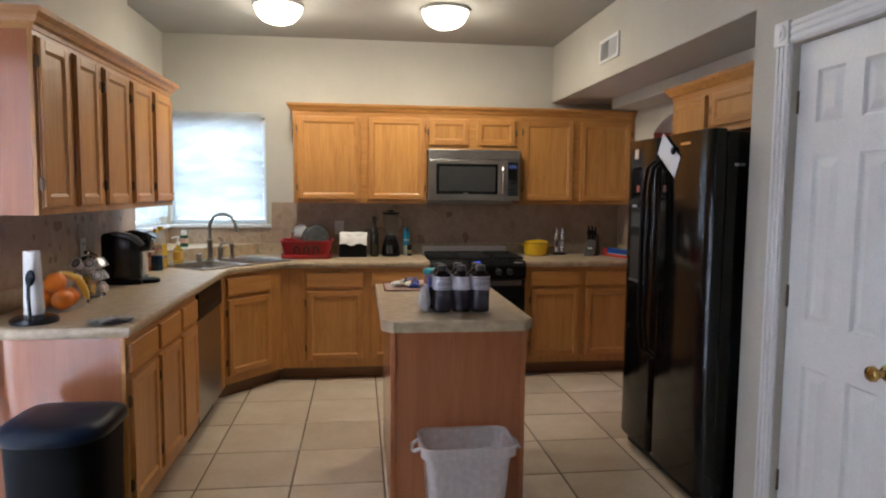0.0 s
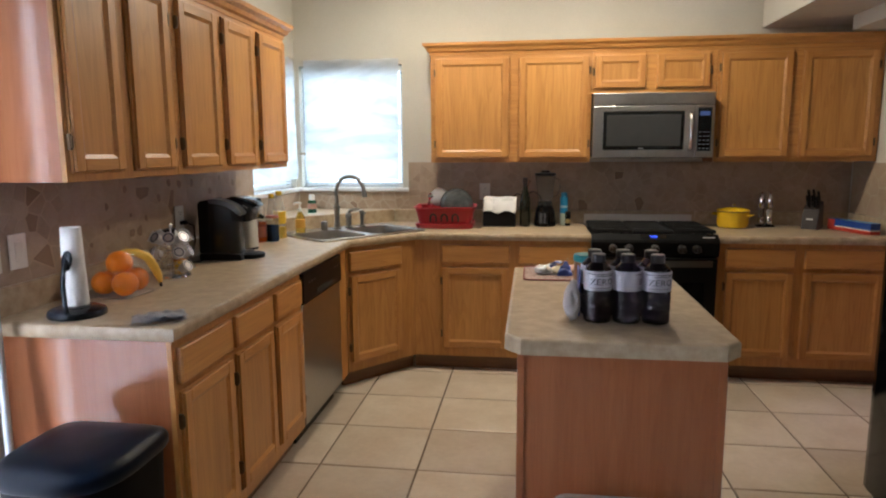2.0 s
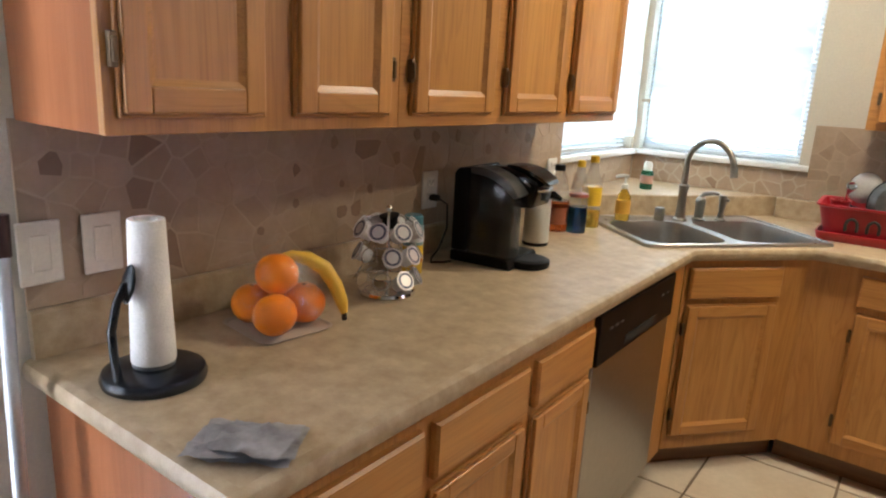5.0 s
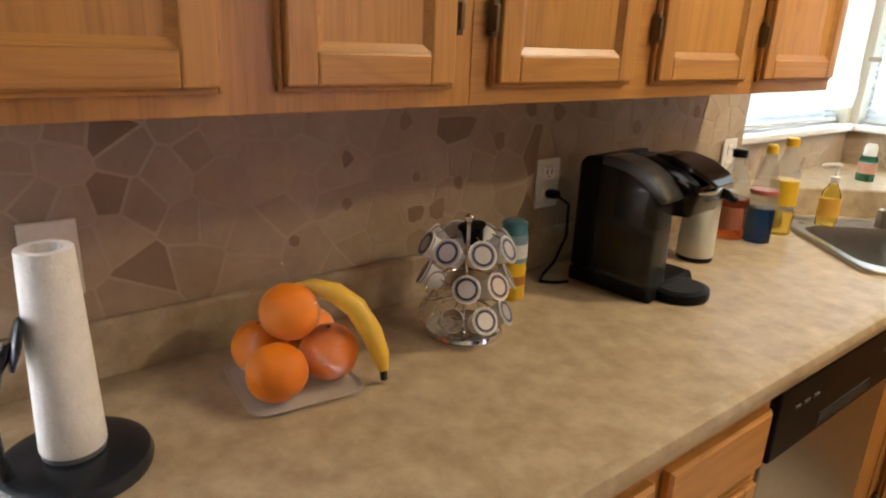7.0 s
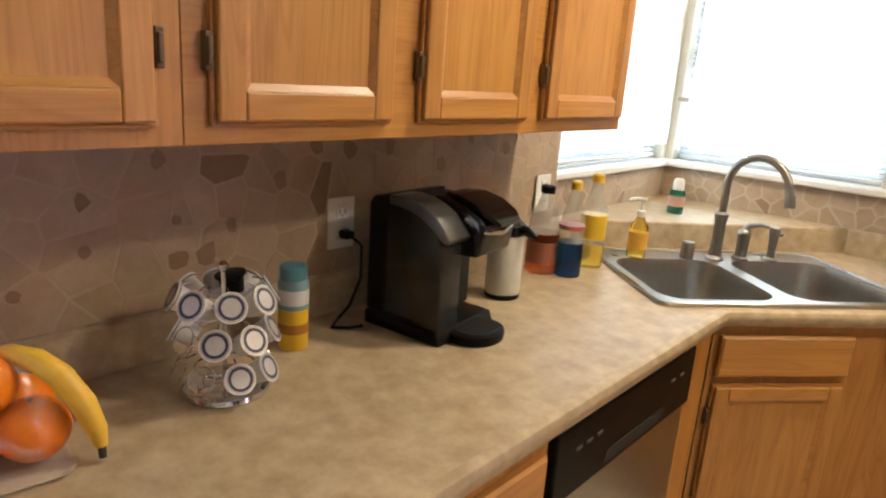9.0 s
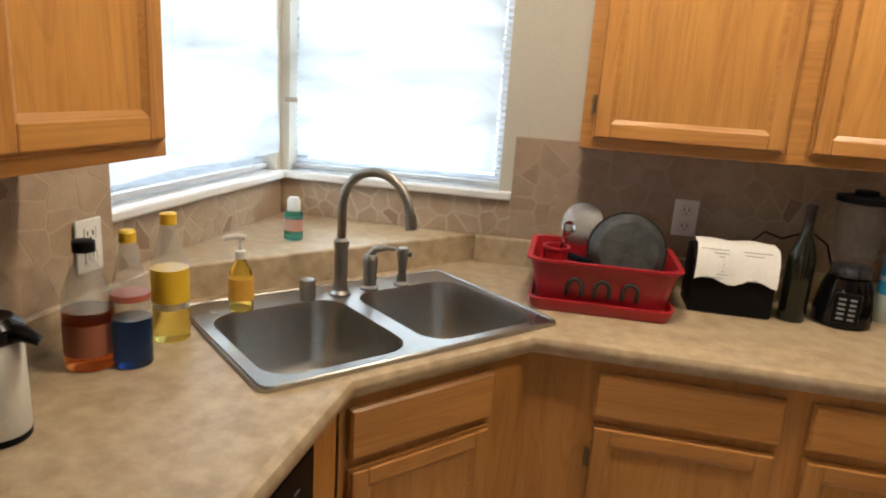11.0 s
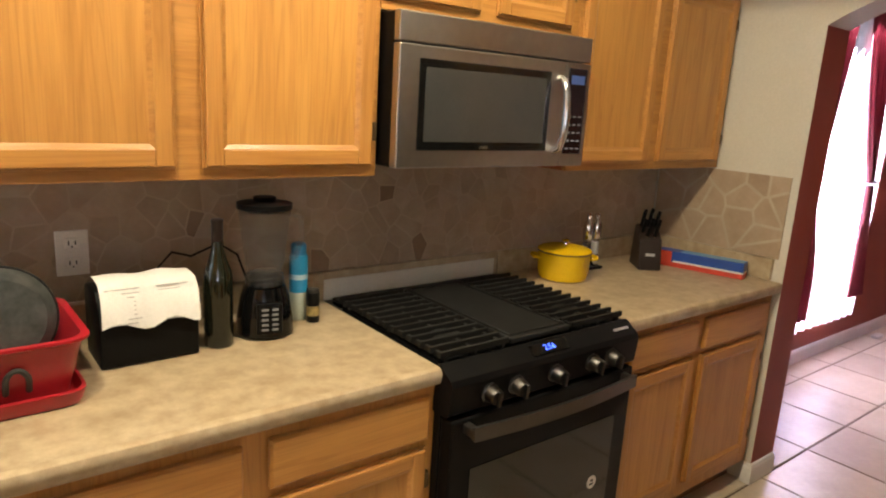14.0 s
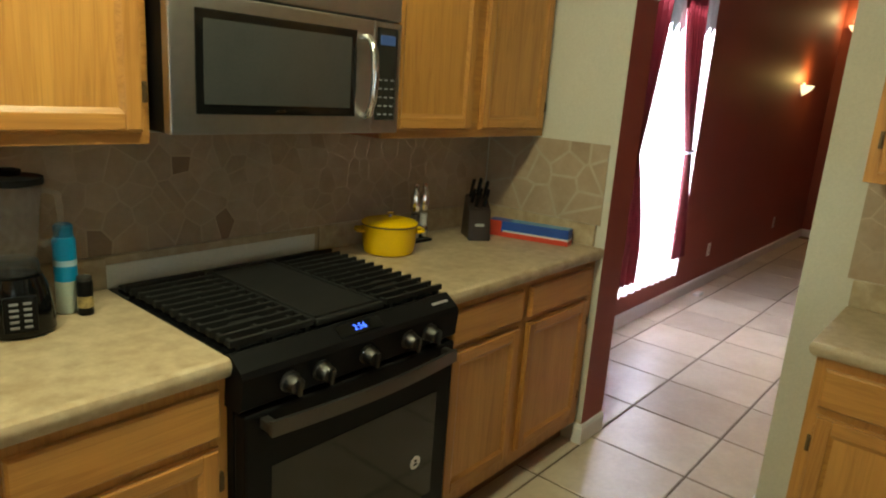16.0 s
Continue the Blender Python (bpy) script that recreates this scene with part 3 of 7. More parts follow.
# left wall: two wall units
wall_cabinet((UX, 3.540), 90, 0.643, UB - 0.006, UT, ul, [(0.018, 0.280, "l"), (0.345, 0.607, "r")], "honey oak two-door wall cabinet above the worktop", foot=0.026)
wall_cabinet((UX, 4.1845), 90, 1.192, UB - 0.006, UT, ul, [(0.034, 0.362, "l"), (0.426, 0.755, "l"), (0.812, 1.172, "l")], "honey oak three-door wall cabinet beside the window", foot=0.026)
ud = YB - UY
wall_cabinet((-0.508, UY), 0, 1.080, UB, UTB, ud, [(0.033, 0.537, "l"), (0.597, 1.062, "r")], "honey oak two-door wall cabinet beside the window")
wall_cabinet((0.573, UY), 0, 0.789, 1.825, UTB, ud, [(0.012, 0.345, "l"), (0.408, 0.745, "r")], "short honey oak cabinet above the microwave")
wall_cabinet((1.363, UY), 0, XR - 1.366, UB, UTB, ud, [(0.018, 0.458, "l"), (0.515, XR - 1.366 - 0.030, "r")], "honey oak two-door wall cabinet next to the arch")
wall_cabinet((2.065, 4.970), -90, 0.470, UB, UT, XR - 2.065, [(0.03, 0.44, "l")], "honey oak wall cabinet beside the fridge")
wall_cabinet((2.065, 4.498), -90, 0.975, 1.83, UT, XR - 2.065, [(0.03, 0.470, "l"), (0.505, 0.945, "r")], "short honey oak cabinet above the fridge")

CROWN = [(0.0, 0.0), (0.004, 0.0), (0.006, 0.018), (0.020, 0.026), (0.028, 0.044), (0.046, 0.060), (0.050, 0.078), (0.0, 0.078)]
CR = [(o, z + UT - 0.008) for o, z in CROWN]
structure("trim_crown_left", sweep(CR, [(XL + 0.002, 3.5445), (UX + 0.001, 3.5445), (UX + 0.001, 5.3775), (XL + 0.002, 5.3775)][::-1][::-1]), OAK_H, "oak crown moulding on the wall cabinets", "trim")
structure("trim_crown_back", sweep([(o, z + UTB - UT) for o, z in CR], [(-0.5085, YB - 0.002), (-0.5085, UY - 0.001), (XR - 0.004, UY - 0.001)]), OAK_H, "oak crown moulding on the wall cabinets", "trim")
structure("trim_crown_right", sweep(CR, [(XR - 0.004, 4.9705), (2.064, 4.9705), (2.064, 3.53)]), OAK_H, "oak crown moulding above the fridge", "trim")

# base units along the left wall, round the diagonal corner, and along the back wall
bl = FX - XL - 0.004
base_cabinet((FX, 3.545), 90, 1.150, bl, [("drawer", 0.022, 0.382, *DR, None), ("door", 0.022, 0.382, *DO, "l"), ("drawer", 0.420, 0.770, *DR, None), ("door", 0.420, 0.770, *DO, "l"),
             ("drawer", 0.811, 1.125, *DR, None), ("door", 0.811, 1.125, *DO, "r")], "honey oak three-drawer base cabinet with veneered end panel")
K1, K2 = Vector((-0.885, 5.495)), Vector((-0.552, 5.890))
DA = math.degrees(math.atan2(K2.y - K1.y, K2.x - K1.x))
dn = Vector((math.sin(radians(DA)), -math.cos(radians(DA))))
dp = K1 - dn * 0.035 + (K2 - K1).normalized() * -0.012
dl = (K2 - K1).length
base_cabinet((dp.x, dp.y), DA, dl + 0.055, 0.26, [("drawer", 0.020, 0.418, *DR, None), ("door", 0.020, 0.418, *DO, "l")], "honey oak diagonal sink cabinet in the corner", h=0.745)
tagged(part("filler_strip", boxes((FX - 0.02, 5.345, 0.10, FX - 0.002, 5.488, CB - 0.002), bev=0.001), OAK_V), "narrow oak filler strip beside the dishwasher", "filler strip")
bd = YB - FY - 0.004
base_cabinet((-0.585, FY), 0, 1.156, bd, [("drawer", 0.195, 0.635, *DR, None), ("door", 0.195, 0.635, *DO, "l"), ("drawer", 0.695, 1.128, *DR, None), ("door", 0.695, 1.128, *DO, "r")], "honey oak base cabinet between sink and range")
base_cabinet((1.336, FY), 0, XR - 1.339, bd, [("drawer", 0.045, 0.450, *DR, None), ("door", 0.045, 0.450, *DO, "l"), ("drawer", 0.505, 0.970, *DR, None), ("door", 0.505, 0.970, *DO, "r")], "honey oak base cabinet beside the range")
base_cabinet((1.890, 4.960), -90, 0.395, XR - 1.895, [("drawer", 0.03, 0.37, *DR, None), ("door", 0.03, 0.37, *DO, "l")], "honey oak base cabinet beside the fridge")


# ---- worktops ----
NOSE = [(0.0, -0.046), (0.012, -0.046), (0.020, -0.038), (0.024, -0.022), (0.024, -0.014), (0.019, -0.004), (0.010, 0.0), (0.0, 0.0)]


def nose(path):
    return sweep([(o, CT + z) for o, z in NOSE], path)


SC, SA = Vector((-0.972, 5.862)), DA + 0.2     # sink centre and turn
SW, SD = 0.820, 0.545
ca, sa = math.cos(radians(SA)), math.sin(radians(SA))


def sink_place(x, y):
    return (SC.x + ca * x - sa * y, SC.y + sa * x + ca * y)


i0 = 0.024
XCE = 0.562                                    # end of the worktop at the range
edge = [(XL + 0.001, 3.512 + i0), (XE - i0, 3.512 + i0), (K1.x - i0, K1.y + 0.012), (K2.x - 0.012, K2.y + i0), (XCE, YE + i0)]
outline = [*edge, (XCE, YB - 0.001), (XW + 0.001, YB - 0.001), (XW + 0.001, YW + 0.001), (XL + 0.001, YW + 0.001)]
hole = [sink_place(x, y) for x, y in round_rect(SW - 0.05, SD - 0.05, 0.03, 3)]
w = thing("worktop", (0, 0, 0), 0, "beige stone-look laminate worktop wrapping the sink corner", "worktop")
part("slab", plate_with_holes(outline, [hole], CB, CT), LAMINATE, w)
part("front_edge", nose([(XL + 0.001, 3.512 + i0), *edge[1:]]), LAMINATE, w, "rolled front edge", True)
splash = [(0, CT + 0.001), (0.019, CT + 0.001), (0.019, LIP - 0.006), (0.013, LIP), (0, LIP)]
part("low_splash", sweep(splash, [(-0.83, YB - 0.001), (XCE, YB - 0.001)]), LAMINATE, w)
part("low_splash", sweep(splash, [(XL + 0.001, 3.53), (XL + 0.001, YW)]), LAMINATE, w)
part("low_splash", boxes((XW + 0.001, YW + 0.001, CT + 0.001, XL + 0.019, 5.7145, LIP), bev=0.003), LAMINATE, w)
ledge = [(XL + 0.001, 5.715), (-0.835, YB - 0.001), (XW + 0.001, YB - 0.001), (XW + 0.001, 5.715)]
part("corner_ledge", prism(ledge, CT + 0.001, LIP, 0.008), LAMINATE, w, "raised ledge behind the sink")
part("low_splash", boxes((XCE + 0.0005, YB - 0.0155, CT + 0.001, 1.3295, YB - 0.001, LIP), bev=0.003), LAMINATE, w)
w2 = thing("worktop", (0, 0, 0), 0, "beige stone-look laminate worktop between range and arch", "worktop")
part("slab", boxes((1.330, YE + i0, CB, XR - 0.001, YB - 0.001, CT)), LAMINATE, w2)
part("front_edge", nose([(1.330, YE + i0), (XR - 0.001, YE + i0)]), LAMINATE, w2, "rolled front edge", True)
part("low_splash", sweep(splash, [(1.330, YB - 0.001), (XR - 0.001, YB - 0.001)]), LAMINATE, w2)
part("low_splash", boxes((XR - 0.020, YE + 0.05, CT + 0.001, XR - 0.001, YB - 0.021, LIP), bev=0.004), LAMINATE, w2)
w3 = thing("worktop", (0, 0, 0), 0, "short beige laminate worktop beside the fridge", "worktop")
part("slab", boxes((1.857 + i0, 4.56, CB, XR - 0.001, 4.980 - i0, CT)), LAMINATE, w3)
part("front_edge", nose([(XR - 0.001, 4.980 - i0), (1.857 + i0, 4.980 - i0), (1.857 + i0, 4.56)]), LAMINATE, w3, "rolled front edge", True)
part("low_splash", boxes((XR - 0.020, 4.56, CT + 0.001, XR - 0.001, 4.970, LIP), bev=0.004), LAMINATE, w3)

# ---- island ----
isl = thing("kitchen_island", (0, 0, 0), 0, "oak kitchen island with beige laminate top", "kitchen island")
part("body", boxes((0.158, 3.575, 0.0, 0.732, 4.640, CB - 0.002), bev=0.002), SIDE, isl, "veneered island body")
part("corner_strip", boxes((0.150, 3.567, 0.0, 0.172, 3.5745, CB - 0.002), bev=0.002), SIDE, isl)
part("corner_strip", boxes((0.718, 3.567, 0.0, 0.740, 3.5745, CB - 0.002), bev=0.002), SIDE, isl)
it = [(0.112, 3.575), (0.160, 3.520), (0.722, 3.520), (0.772, 3.575), (0.772, 4.690), (0.112, 4.690)]
tb = prism(it, CB, CT)
bmesh.ops.bevel(tb, geom=[e for e in tb.edges if all(v.co.z > CT - 0.001 for v in e.verts)], offset=0.010, segments=3, profile=0.5, affect="EDGES")
part("island_top", tb, LAMINATE, isl, "beige laminate top with cut corners")


# ---- refrigerator ----
def fridge():
    f = thing("refrigerator", (1.555, 4.470, 0.0), -90, "black glossy side-by-side refrigerator with papers on its doors", "refrigerator")
    w, h = 0.915, 1.765
    part("cabinet", boxes((0.004, 0.075, 0.02, w - 0.004, 0.78, h - 0.012), bev=0.006), BLACK_GLOSS, f)
    seam = 0.395
    for nm, x0, x1 in (("freezer_door", 0.0, seam - 0.003), ("fridge_door", seam + 0.003, w)):
        bm = bmesh.new()
        pr = [(x0, 0.07), (x0, 0.022), (x0 + 0.015, 0.006), (x0 + 0.05, 0.0), ((x0 + x1) / 2, -0.006), (x1 - 0.05, 0.0), (x1 - 0.015, 0.006), (x1, 0.022), (x1, 0.07)]
        bm.free()
        bm = prism(pr, 0.085, h, 0.004)
        door = part(nm, bm, BLACK_GLOSS, f, "", True)
        hx = seam - 0.035 if nm == "freezer_door" else seam + 0.035
        part("handle", tube([(hx, 0.0, 0.62), (hx, -0.045, 0.66), (hx, -0.058, 0.80), (hx, -0.062, 1.15), (hx, -0.058, 1.48), (hx, -0.045, 1.60), (hx, 0.0, 1.64)], 0.013, 10), BLACK, door, "long curved black handle", True)
    part("kick_grille", boxes((0.01, 0.05, 0.012, w - 0.01, 0.074, 0.08), bev=0.004), BLACK, f)
    # ice and water dispenser in the freezer door
    d = part("dispenser", boxes((0.085, -0.009, 0.98, 0.315, 0.004, 1.40), bev=0.004), BLACK, f, "black dispenser surround")
    part("recess", boxes((0.105, -0.0105, 1.00, 0.295, -0.0075, 1.24)), SLOT, d)
    part("control_strip", boxes((0.105, -0.0115, 1.29, 0.295, -0.0085, 1.37), bev=0.001), plain("grey_panel", (0.10, 0.11, 0.12), 0.2), d)
    part("tray", boxes((0.105, -0.018, 0.985, 0.295, -0.008, 1.0), bev=0.002), plain("grey_tray", (0.16, 0.16, 0.17), 0.3), d)
    part("badge", boxes((0.64, -0.006, 1.705, 0.735, -0.002, 1.718), bev=0.001), CHROME, f, "small bright badge")
    part("end_cap", boxes((w + 0.0005, 0.11, 1.60, w + 0.002, 0.16, 1.612)), CHROME, f)
    return f


fridge()
note = plain("white_note_paper", (0.74, 0.75, 0.80), 0.8)
n = thing("note_paper", (1.5475, 3.945, 1.665), -90, "white note held by a dark magnet on the fridge", "note")
part("sheet", boxes((-0.115, -0.001, -0.060, 0.115, 0.0, 0.060)), note, n, at=pose(0, 0, 0, 3, 34, 0))
part("magnet", lathe([(0.018, 0), (0.018, 0.008), (0.012, 0.012)], 16), NAVY, n, "round dark magnet", True, pose(0.060, -0.003, 0.018, 90))
for x, z, c, l, sx, sz in ((4.33, 1.69, (0.75, 0.62, 0.55), "small pale photo magnet on the fridge", 0.022, 0.026), (4.30, 1.50, (0.30, 0.06, 0.05), "small red magnet on the fridge", 0.016, 0.018), (4.34, 1.40, (0.45, 0.46, 0.48), "small grey magnet on the fridge", 0.028, 0.012), (3.98, 1.50, (0.20, 0.08, 0.08), "small dark red magnet on the fridge", 0.013, 0.016)):
    bm = bmesh.new()
    box(bm, -sx, -0.006, -sz, sx, 0.0, sz, 0.002)
    g = tagged(part("fridge_magnet", bm, plain("magnet_face", c, 0.5)), l, "magnet", "magnets on the fridge")
    g.matrix_world = pose(1.553, x, z, 0, 0, -90)


# ---- dishwasher ----
def dishwasher():
    d = thing("dishwasher", (FX + 0.005, 4.702, 0.0), 90, "stainless steel dishwasher with black control panel", "dishwasher")
    w = 0.640
    part("tub", boxes((0.004, 0.03, 0.10, w - 0.004, 0.55, 0.86)), BLACK, d)
    part("door_panel", boxes((0.002, 0.0, 0.105, w - 0.002, 0.0295, 0.715), bev=0.004), STEEL, d, "brushed steel door")
    cp = part("control_panel", boxes((0.002, -0.010, 0.718, w - 0.002, 0.0295, 0.872), bev=0.005), BLACK, d, "black control panel")
    part("pull_recess", boxes((0.20, -0.0115, 0.735, 0.46, -0.0095, 0.762)), SLOT, cp)
    for x in (0.07, 0.11, 0.15, 0.50, 0.55):
        part("button", boxes((x, -0.0125, 0.815, x + 0.022, -0.0095, 0.822), bev=0.001), plain("grey_button", (0.07, 0.07, 0.075), 0.4), cp)
    part("toe_panel", boxes((0.0, 0.06, 0.005, w, 0.08, 0.10)), BLACK, d)
    return d


dishwasher()


# ---- gas range ----
def gas_range():
    x0, wd = 0.566, 0.756
    yf = 5.868
    r = thing("gas_range", (x0, yf, 0.0), 0, "black gas range with cast-iron grates and five dark steel knobs", "range")
    part("body", boxes((0.003, 0.03, 0.03, wd - 0.003, 0.665, 0.905), bev=0.003), BLACK, r)
    part("cooktop", boxes((-0.004, 0.045, 0.9055, wd + 0.004, 0.672, 0.930), bev=0.005), BLACK_GLOSS, r, "black enamel cooktop")
    pr = [(0.045, 0.935), (0.035, 0.938), (-0.012, 0.905), (-0.020, 0.890), (-0.012, 0.812), (0.0, 0.802), (0.06, 0.802)]
    lp = [[(x, y, z) for y, z in pr] for x in (-0.003, wd + 0.003)]
    part("control_panel", loft(lp), BLACK, r, "sloping black control panel")
    for kx in (0.125, 0.222, 0.377, 0.537, 0.625):
        k = lathe([(0.027, 0), (0.028, 0.006), (0.024, 0.010), (0.0215, 0.034), (0.019, 0.038), (0.008, 0.039)], 22)
        kn = part("knob", k, DARK_STEEL, r, "dark steel control knob", True, pose(kx, -0.0165, 0.853, 96))
        part("grip", boxes((-0.005, -0.021, 0.036, 0.005, 0.021, 0.050), bev=0.002), DARK_STEEL, kn)
    dsp = part("display", boxes((-0.075, -0.0015, -0.018, 0.075, 0.001, 0.018)), BLACK_GLASS, r, "dark display", at=pose(0.372, 0.0095, 0.9225, -55))
    b = lettering("2:56", 0.026, 0.0004)
    part("digits", b, glow("blue_digits", (0.06, 0.12, 1.0), 2.2), dsp, "glowing blue clock digits", at=pose(0, -0.003, 0, 90))
    part("strip_label", boxes((-0.035, -0.001, -0.004, 0.035, 0.001, 0.004)), plain("silver_label", (0.6, 0.6, 0.62), 0.3, 0.5), r, at=pose(0.70, 0.010, 0.9215, -55))
    dr = part("oven_door", boxes((0.004, -0.018, 0.205, wd - 0.004, 0.029, 0.794), bev=0.006), BLACK, r, "black oven door")
    part("oven_window", boxes((0.075, -0.0205, 0.290, wd - 0.075, -0.0175, 0.645), bev=0.001), BLACK_GLASS, dr, "dark glass oven window")
    hp = [(0.045, -0.012, 0.770)] + [(0.045 + (wd - 0.09) * i / 16, -0.058 - 0.022 * math.sin(math.pi * i / 16), 0.770) for i in range(17)] + [(wd - 0.045, -0.012, 0.770)]
    hb = bmesh.new()
    lps = [[(x, y - 0.006, z - 0.020), (x, y + 0.008, z - 0.017), (x, y + 0.008, z + 0.017), (x, y - 0.006, z + 0.020)] for x, y, z in hp[1:-1]]
    hb.free()
    hb = loft(lps)
    for hx in (0.055, wd - 0.055):
        box(hb, hx - 0.012, -0.060, 0.757, hx + 0.012, -0.015, 0.783, 0.003)
    part("handle", hb, plain("dark_steel_handle", (0.14, 0.13, 0.12), 0.34, 0.9), dr, "bowed dark steel handle", True)
    st = part("sticker", lathe([(0.022, 0), (0.022, 0.0008)], 24), WHITE, dr, "round white sticker", at=pose(0.600, -0.0205, 0.430, 90))
    part("sticker_mark", boxes((-0.009, -0.010, 0.0009, 0.009, -0.003, 0.0014), (-0.006, 0.002, 0.0009, 0.006, 0.010, 0.0014)), SLOT, st)
    part("storage_drawer", boxes((0.004, -0.012, 0.060, wd - 0.004, 0.029, 0.198), bev=0.006), BLACK, r, "black storage drawer")
    part("foot_panel", boxes((0.02, 0.05, 0.0, wd - 0.02, 0.07, 0.055)), SLOT, r)
    # burners and grates
    for bx, by, br in ((0.127, 0.18, 0.048), (0.127, 0.45, 0.040), (0.629, 0.18, 0.050), (0.629, 0.45, 0.038), (0.378, 0.316, 0.042)):
        b = part("burner", lathe([(br * 1.35, 0.930), (br * 1.3, 0.936), (br, 0.938), (br, 0.948), (br * 0.85, 0.952)], 24), BLACK_MATT, r, "black burner cap", True, pose(bx, by, 0))
    for gx0, gx1 in ((0.006, 0.248), (0.508, 0.750)):
        g = bmesh.new()
        zt = 0.958
        for gx in (gx0 + 0.020, (gx0 + gx1) / 2, gx1 - 0.020):
            box(g, gx - 0.006, 0.047, zt - 0.022, gx + 0.006, 0.585, zt - 0.006, 0.002)
            for gy in (0.056, 0.316, 0.576):
                box(g, gx - 0.007, gy - 0.007, 0.9305, gx + 0.007, gy + 0.007, zt - 0.021, 0.002)
        for i in range(13):
            gy = 0.053 + 0.527 * i / 12
            box(g, gx0, gy - 0.0055, zt - 0.014, gx1, gy + 0.0055, zt + 0.004, 0.002)
        part("grate", g, BLACK_MATT, r, "cast-iron grate of parallel bars")
    g = bmesh.new()
    box(g, 0.256, 0.047, 0.936, 0.500, 0.585, 0.957, 0.006)
    gr = part("griddle", g, BLACK_MATT, r, "flat cast-iron griddle")
    part("vent_bar", boxes((0.02, 0.600, 0.9305, wd - 0.02, 0.655, 0.942), bev=0.004), BLACK, r, "raised vent bar at the back")
    part("griddle_rim", tube([(0.266, 0.062, 0.958), (0.484, 0.062, 0.958), (0.484, 0.570, 0.958), (0.266, 0.570, 0.958)], 0.006, 8, closed=True), BLACK_MATT, gr)
    return r


gas_range()
structure("trim_range_back", boxes((0.564, YB - 0.020, 0.931, 1.310, YB - 0.0156, 1.000), bev=0.002), mottled("white_filler_trim", (0.68, 0.65, 0.58), (0.74, 0.71, 0.64), 6.0, 0.5), "pale filler strip behind the range", "trim")


# ---- over-range microwave ----
def microwave():
    x0, y0, z0 = 0.577, 6.172, 1.405
    wd, h = 0.760, 0.415
    m = thing("microwave", (x0, y0, z0), 0, "stainless over-range microwave with dark window", "microwave")
    part("case", boxes((0.004, 0.03, 0.004, wd - 0.004, YB - y0 - 0.004, h - 0.002), bev=0.002), BLACK, m)
    part("top_grille", boxes((0.0, 0.0, h - 0.078, wd, 0.0295, h), bev=0.004), STEEL_H, m, "steel vent strip")
    d = part("door", boxes((0.0, -0.004, 0.0, wd - 0.118, 0.0295, h - 0.083), bev=0.004), STEEL_H, m, "brushed steel door")
    part("window_surround", boxes((0.065, -0.0065, 0.050, 0.575, -0.0035, h - 0.118), bev=0.0015), BLACK_GLASS, d, "black window border")
    part("window", boxes((0.086, -0.0085, 0.074, 0.553, -0.006, h - 0.140), bev=0.001), plain("grey_mesh_window", (0.045, 0.045, 0.045), 0.18), d, "dark mesh window")
    part("badge", boxes((0.29, -0.0080, 0.055, 0.325, -0.0060, 0.064)), CHROME, d)
    hx = 0.610
    part("handle", tube([(hx, -0.004, 0.050), (hx, -0.030, 0.060), (hx, -0.044, 0.100), (hx, -0.050, 0.165), (hx, -0.044, 0.235), (hx, -0.030, 0.272), (hx, -0.004, 0.282)], 0.0125, 12), CHROME, d, "curved chrome handle", True)
    cp = part("control_panel", boxes((wd - 0.116, -0.004, 0.0, wd, 0.0295, h - 0.083), bev=0.004), STEEL_H, m, "steel control side")
    part("keypad", boxes((wd - 0.104, -0.0065, 0.040, wd - 0.018, -0.0035, h - 0.100), bev=0.0015), BLACK_GLASS, cp, "black touch keypad")
    part("clock", boxes((wd - 0.092, -0.0085, h - 0.150, wd - 0.030, -0.0060, h - 0.122)), glow("dim_blue_clock", (0.04, 0.07, 0.20), 0.15), cp, "dim blue clock display")
    key = plain("key_mark", (0.22, 0.23, 0.25), 0.5)
    for i in range(5):
        for j in range(3):
            part("key", boxes((wd - 0.094 + j * 0.025, -0.0078, 0.055 + i * 0.026, wd - 0.080 + j * 0.025, -0.0060, 0.060 + i * 0.026)), key, cp)
    part("underside", boxes((0.03, 0.04, -0.004, wd - 0.03, YB - y0 - 0.03, 0.0035)), SLOT, m)
    return m


microwave()


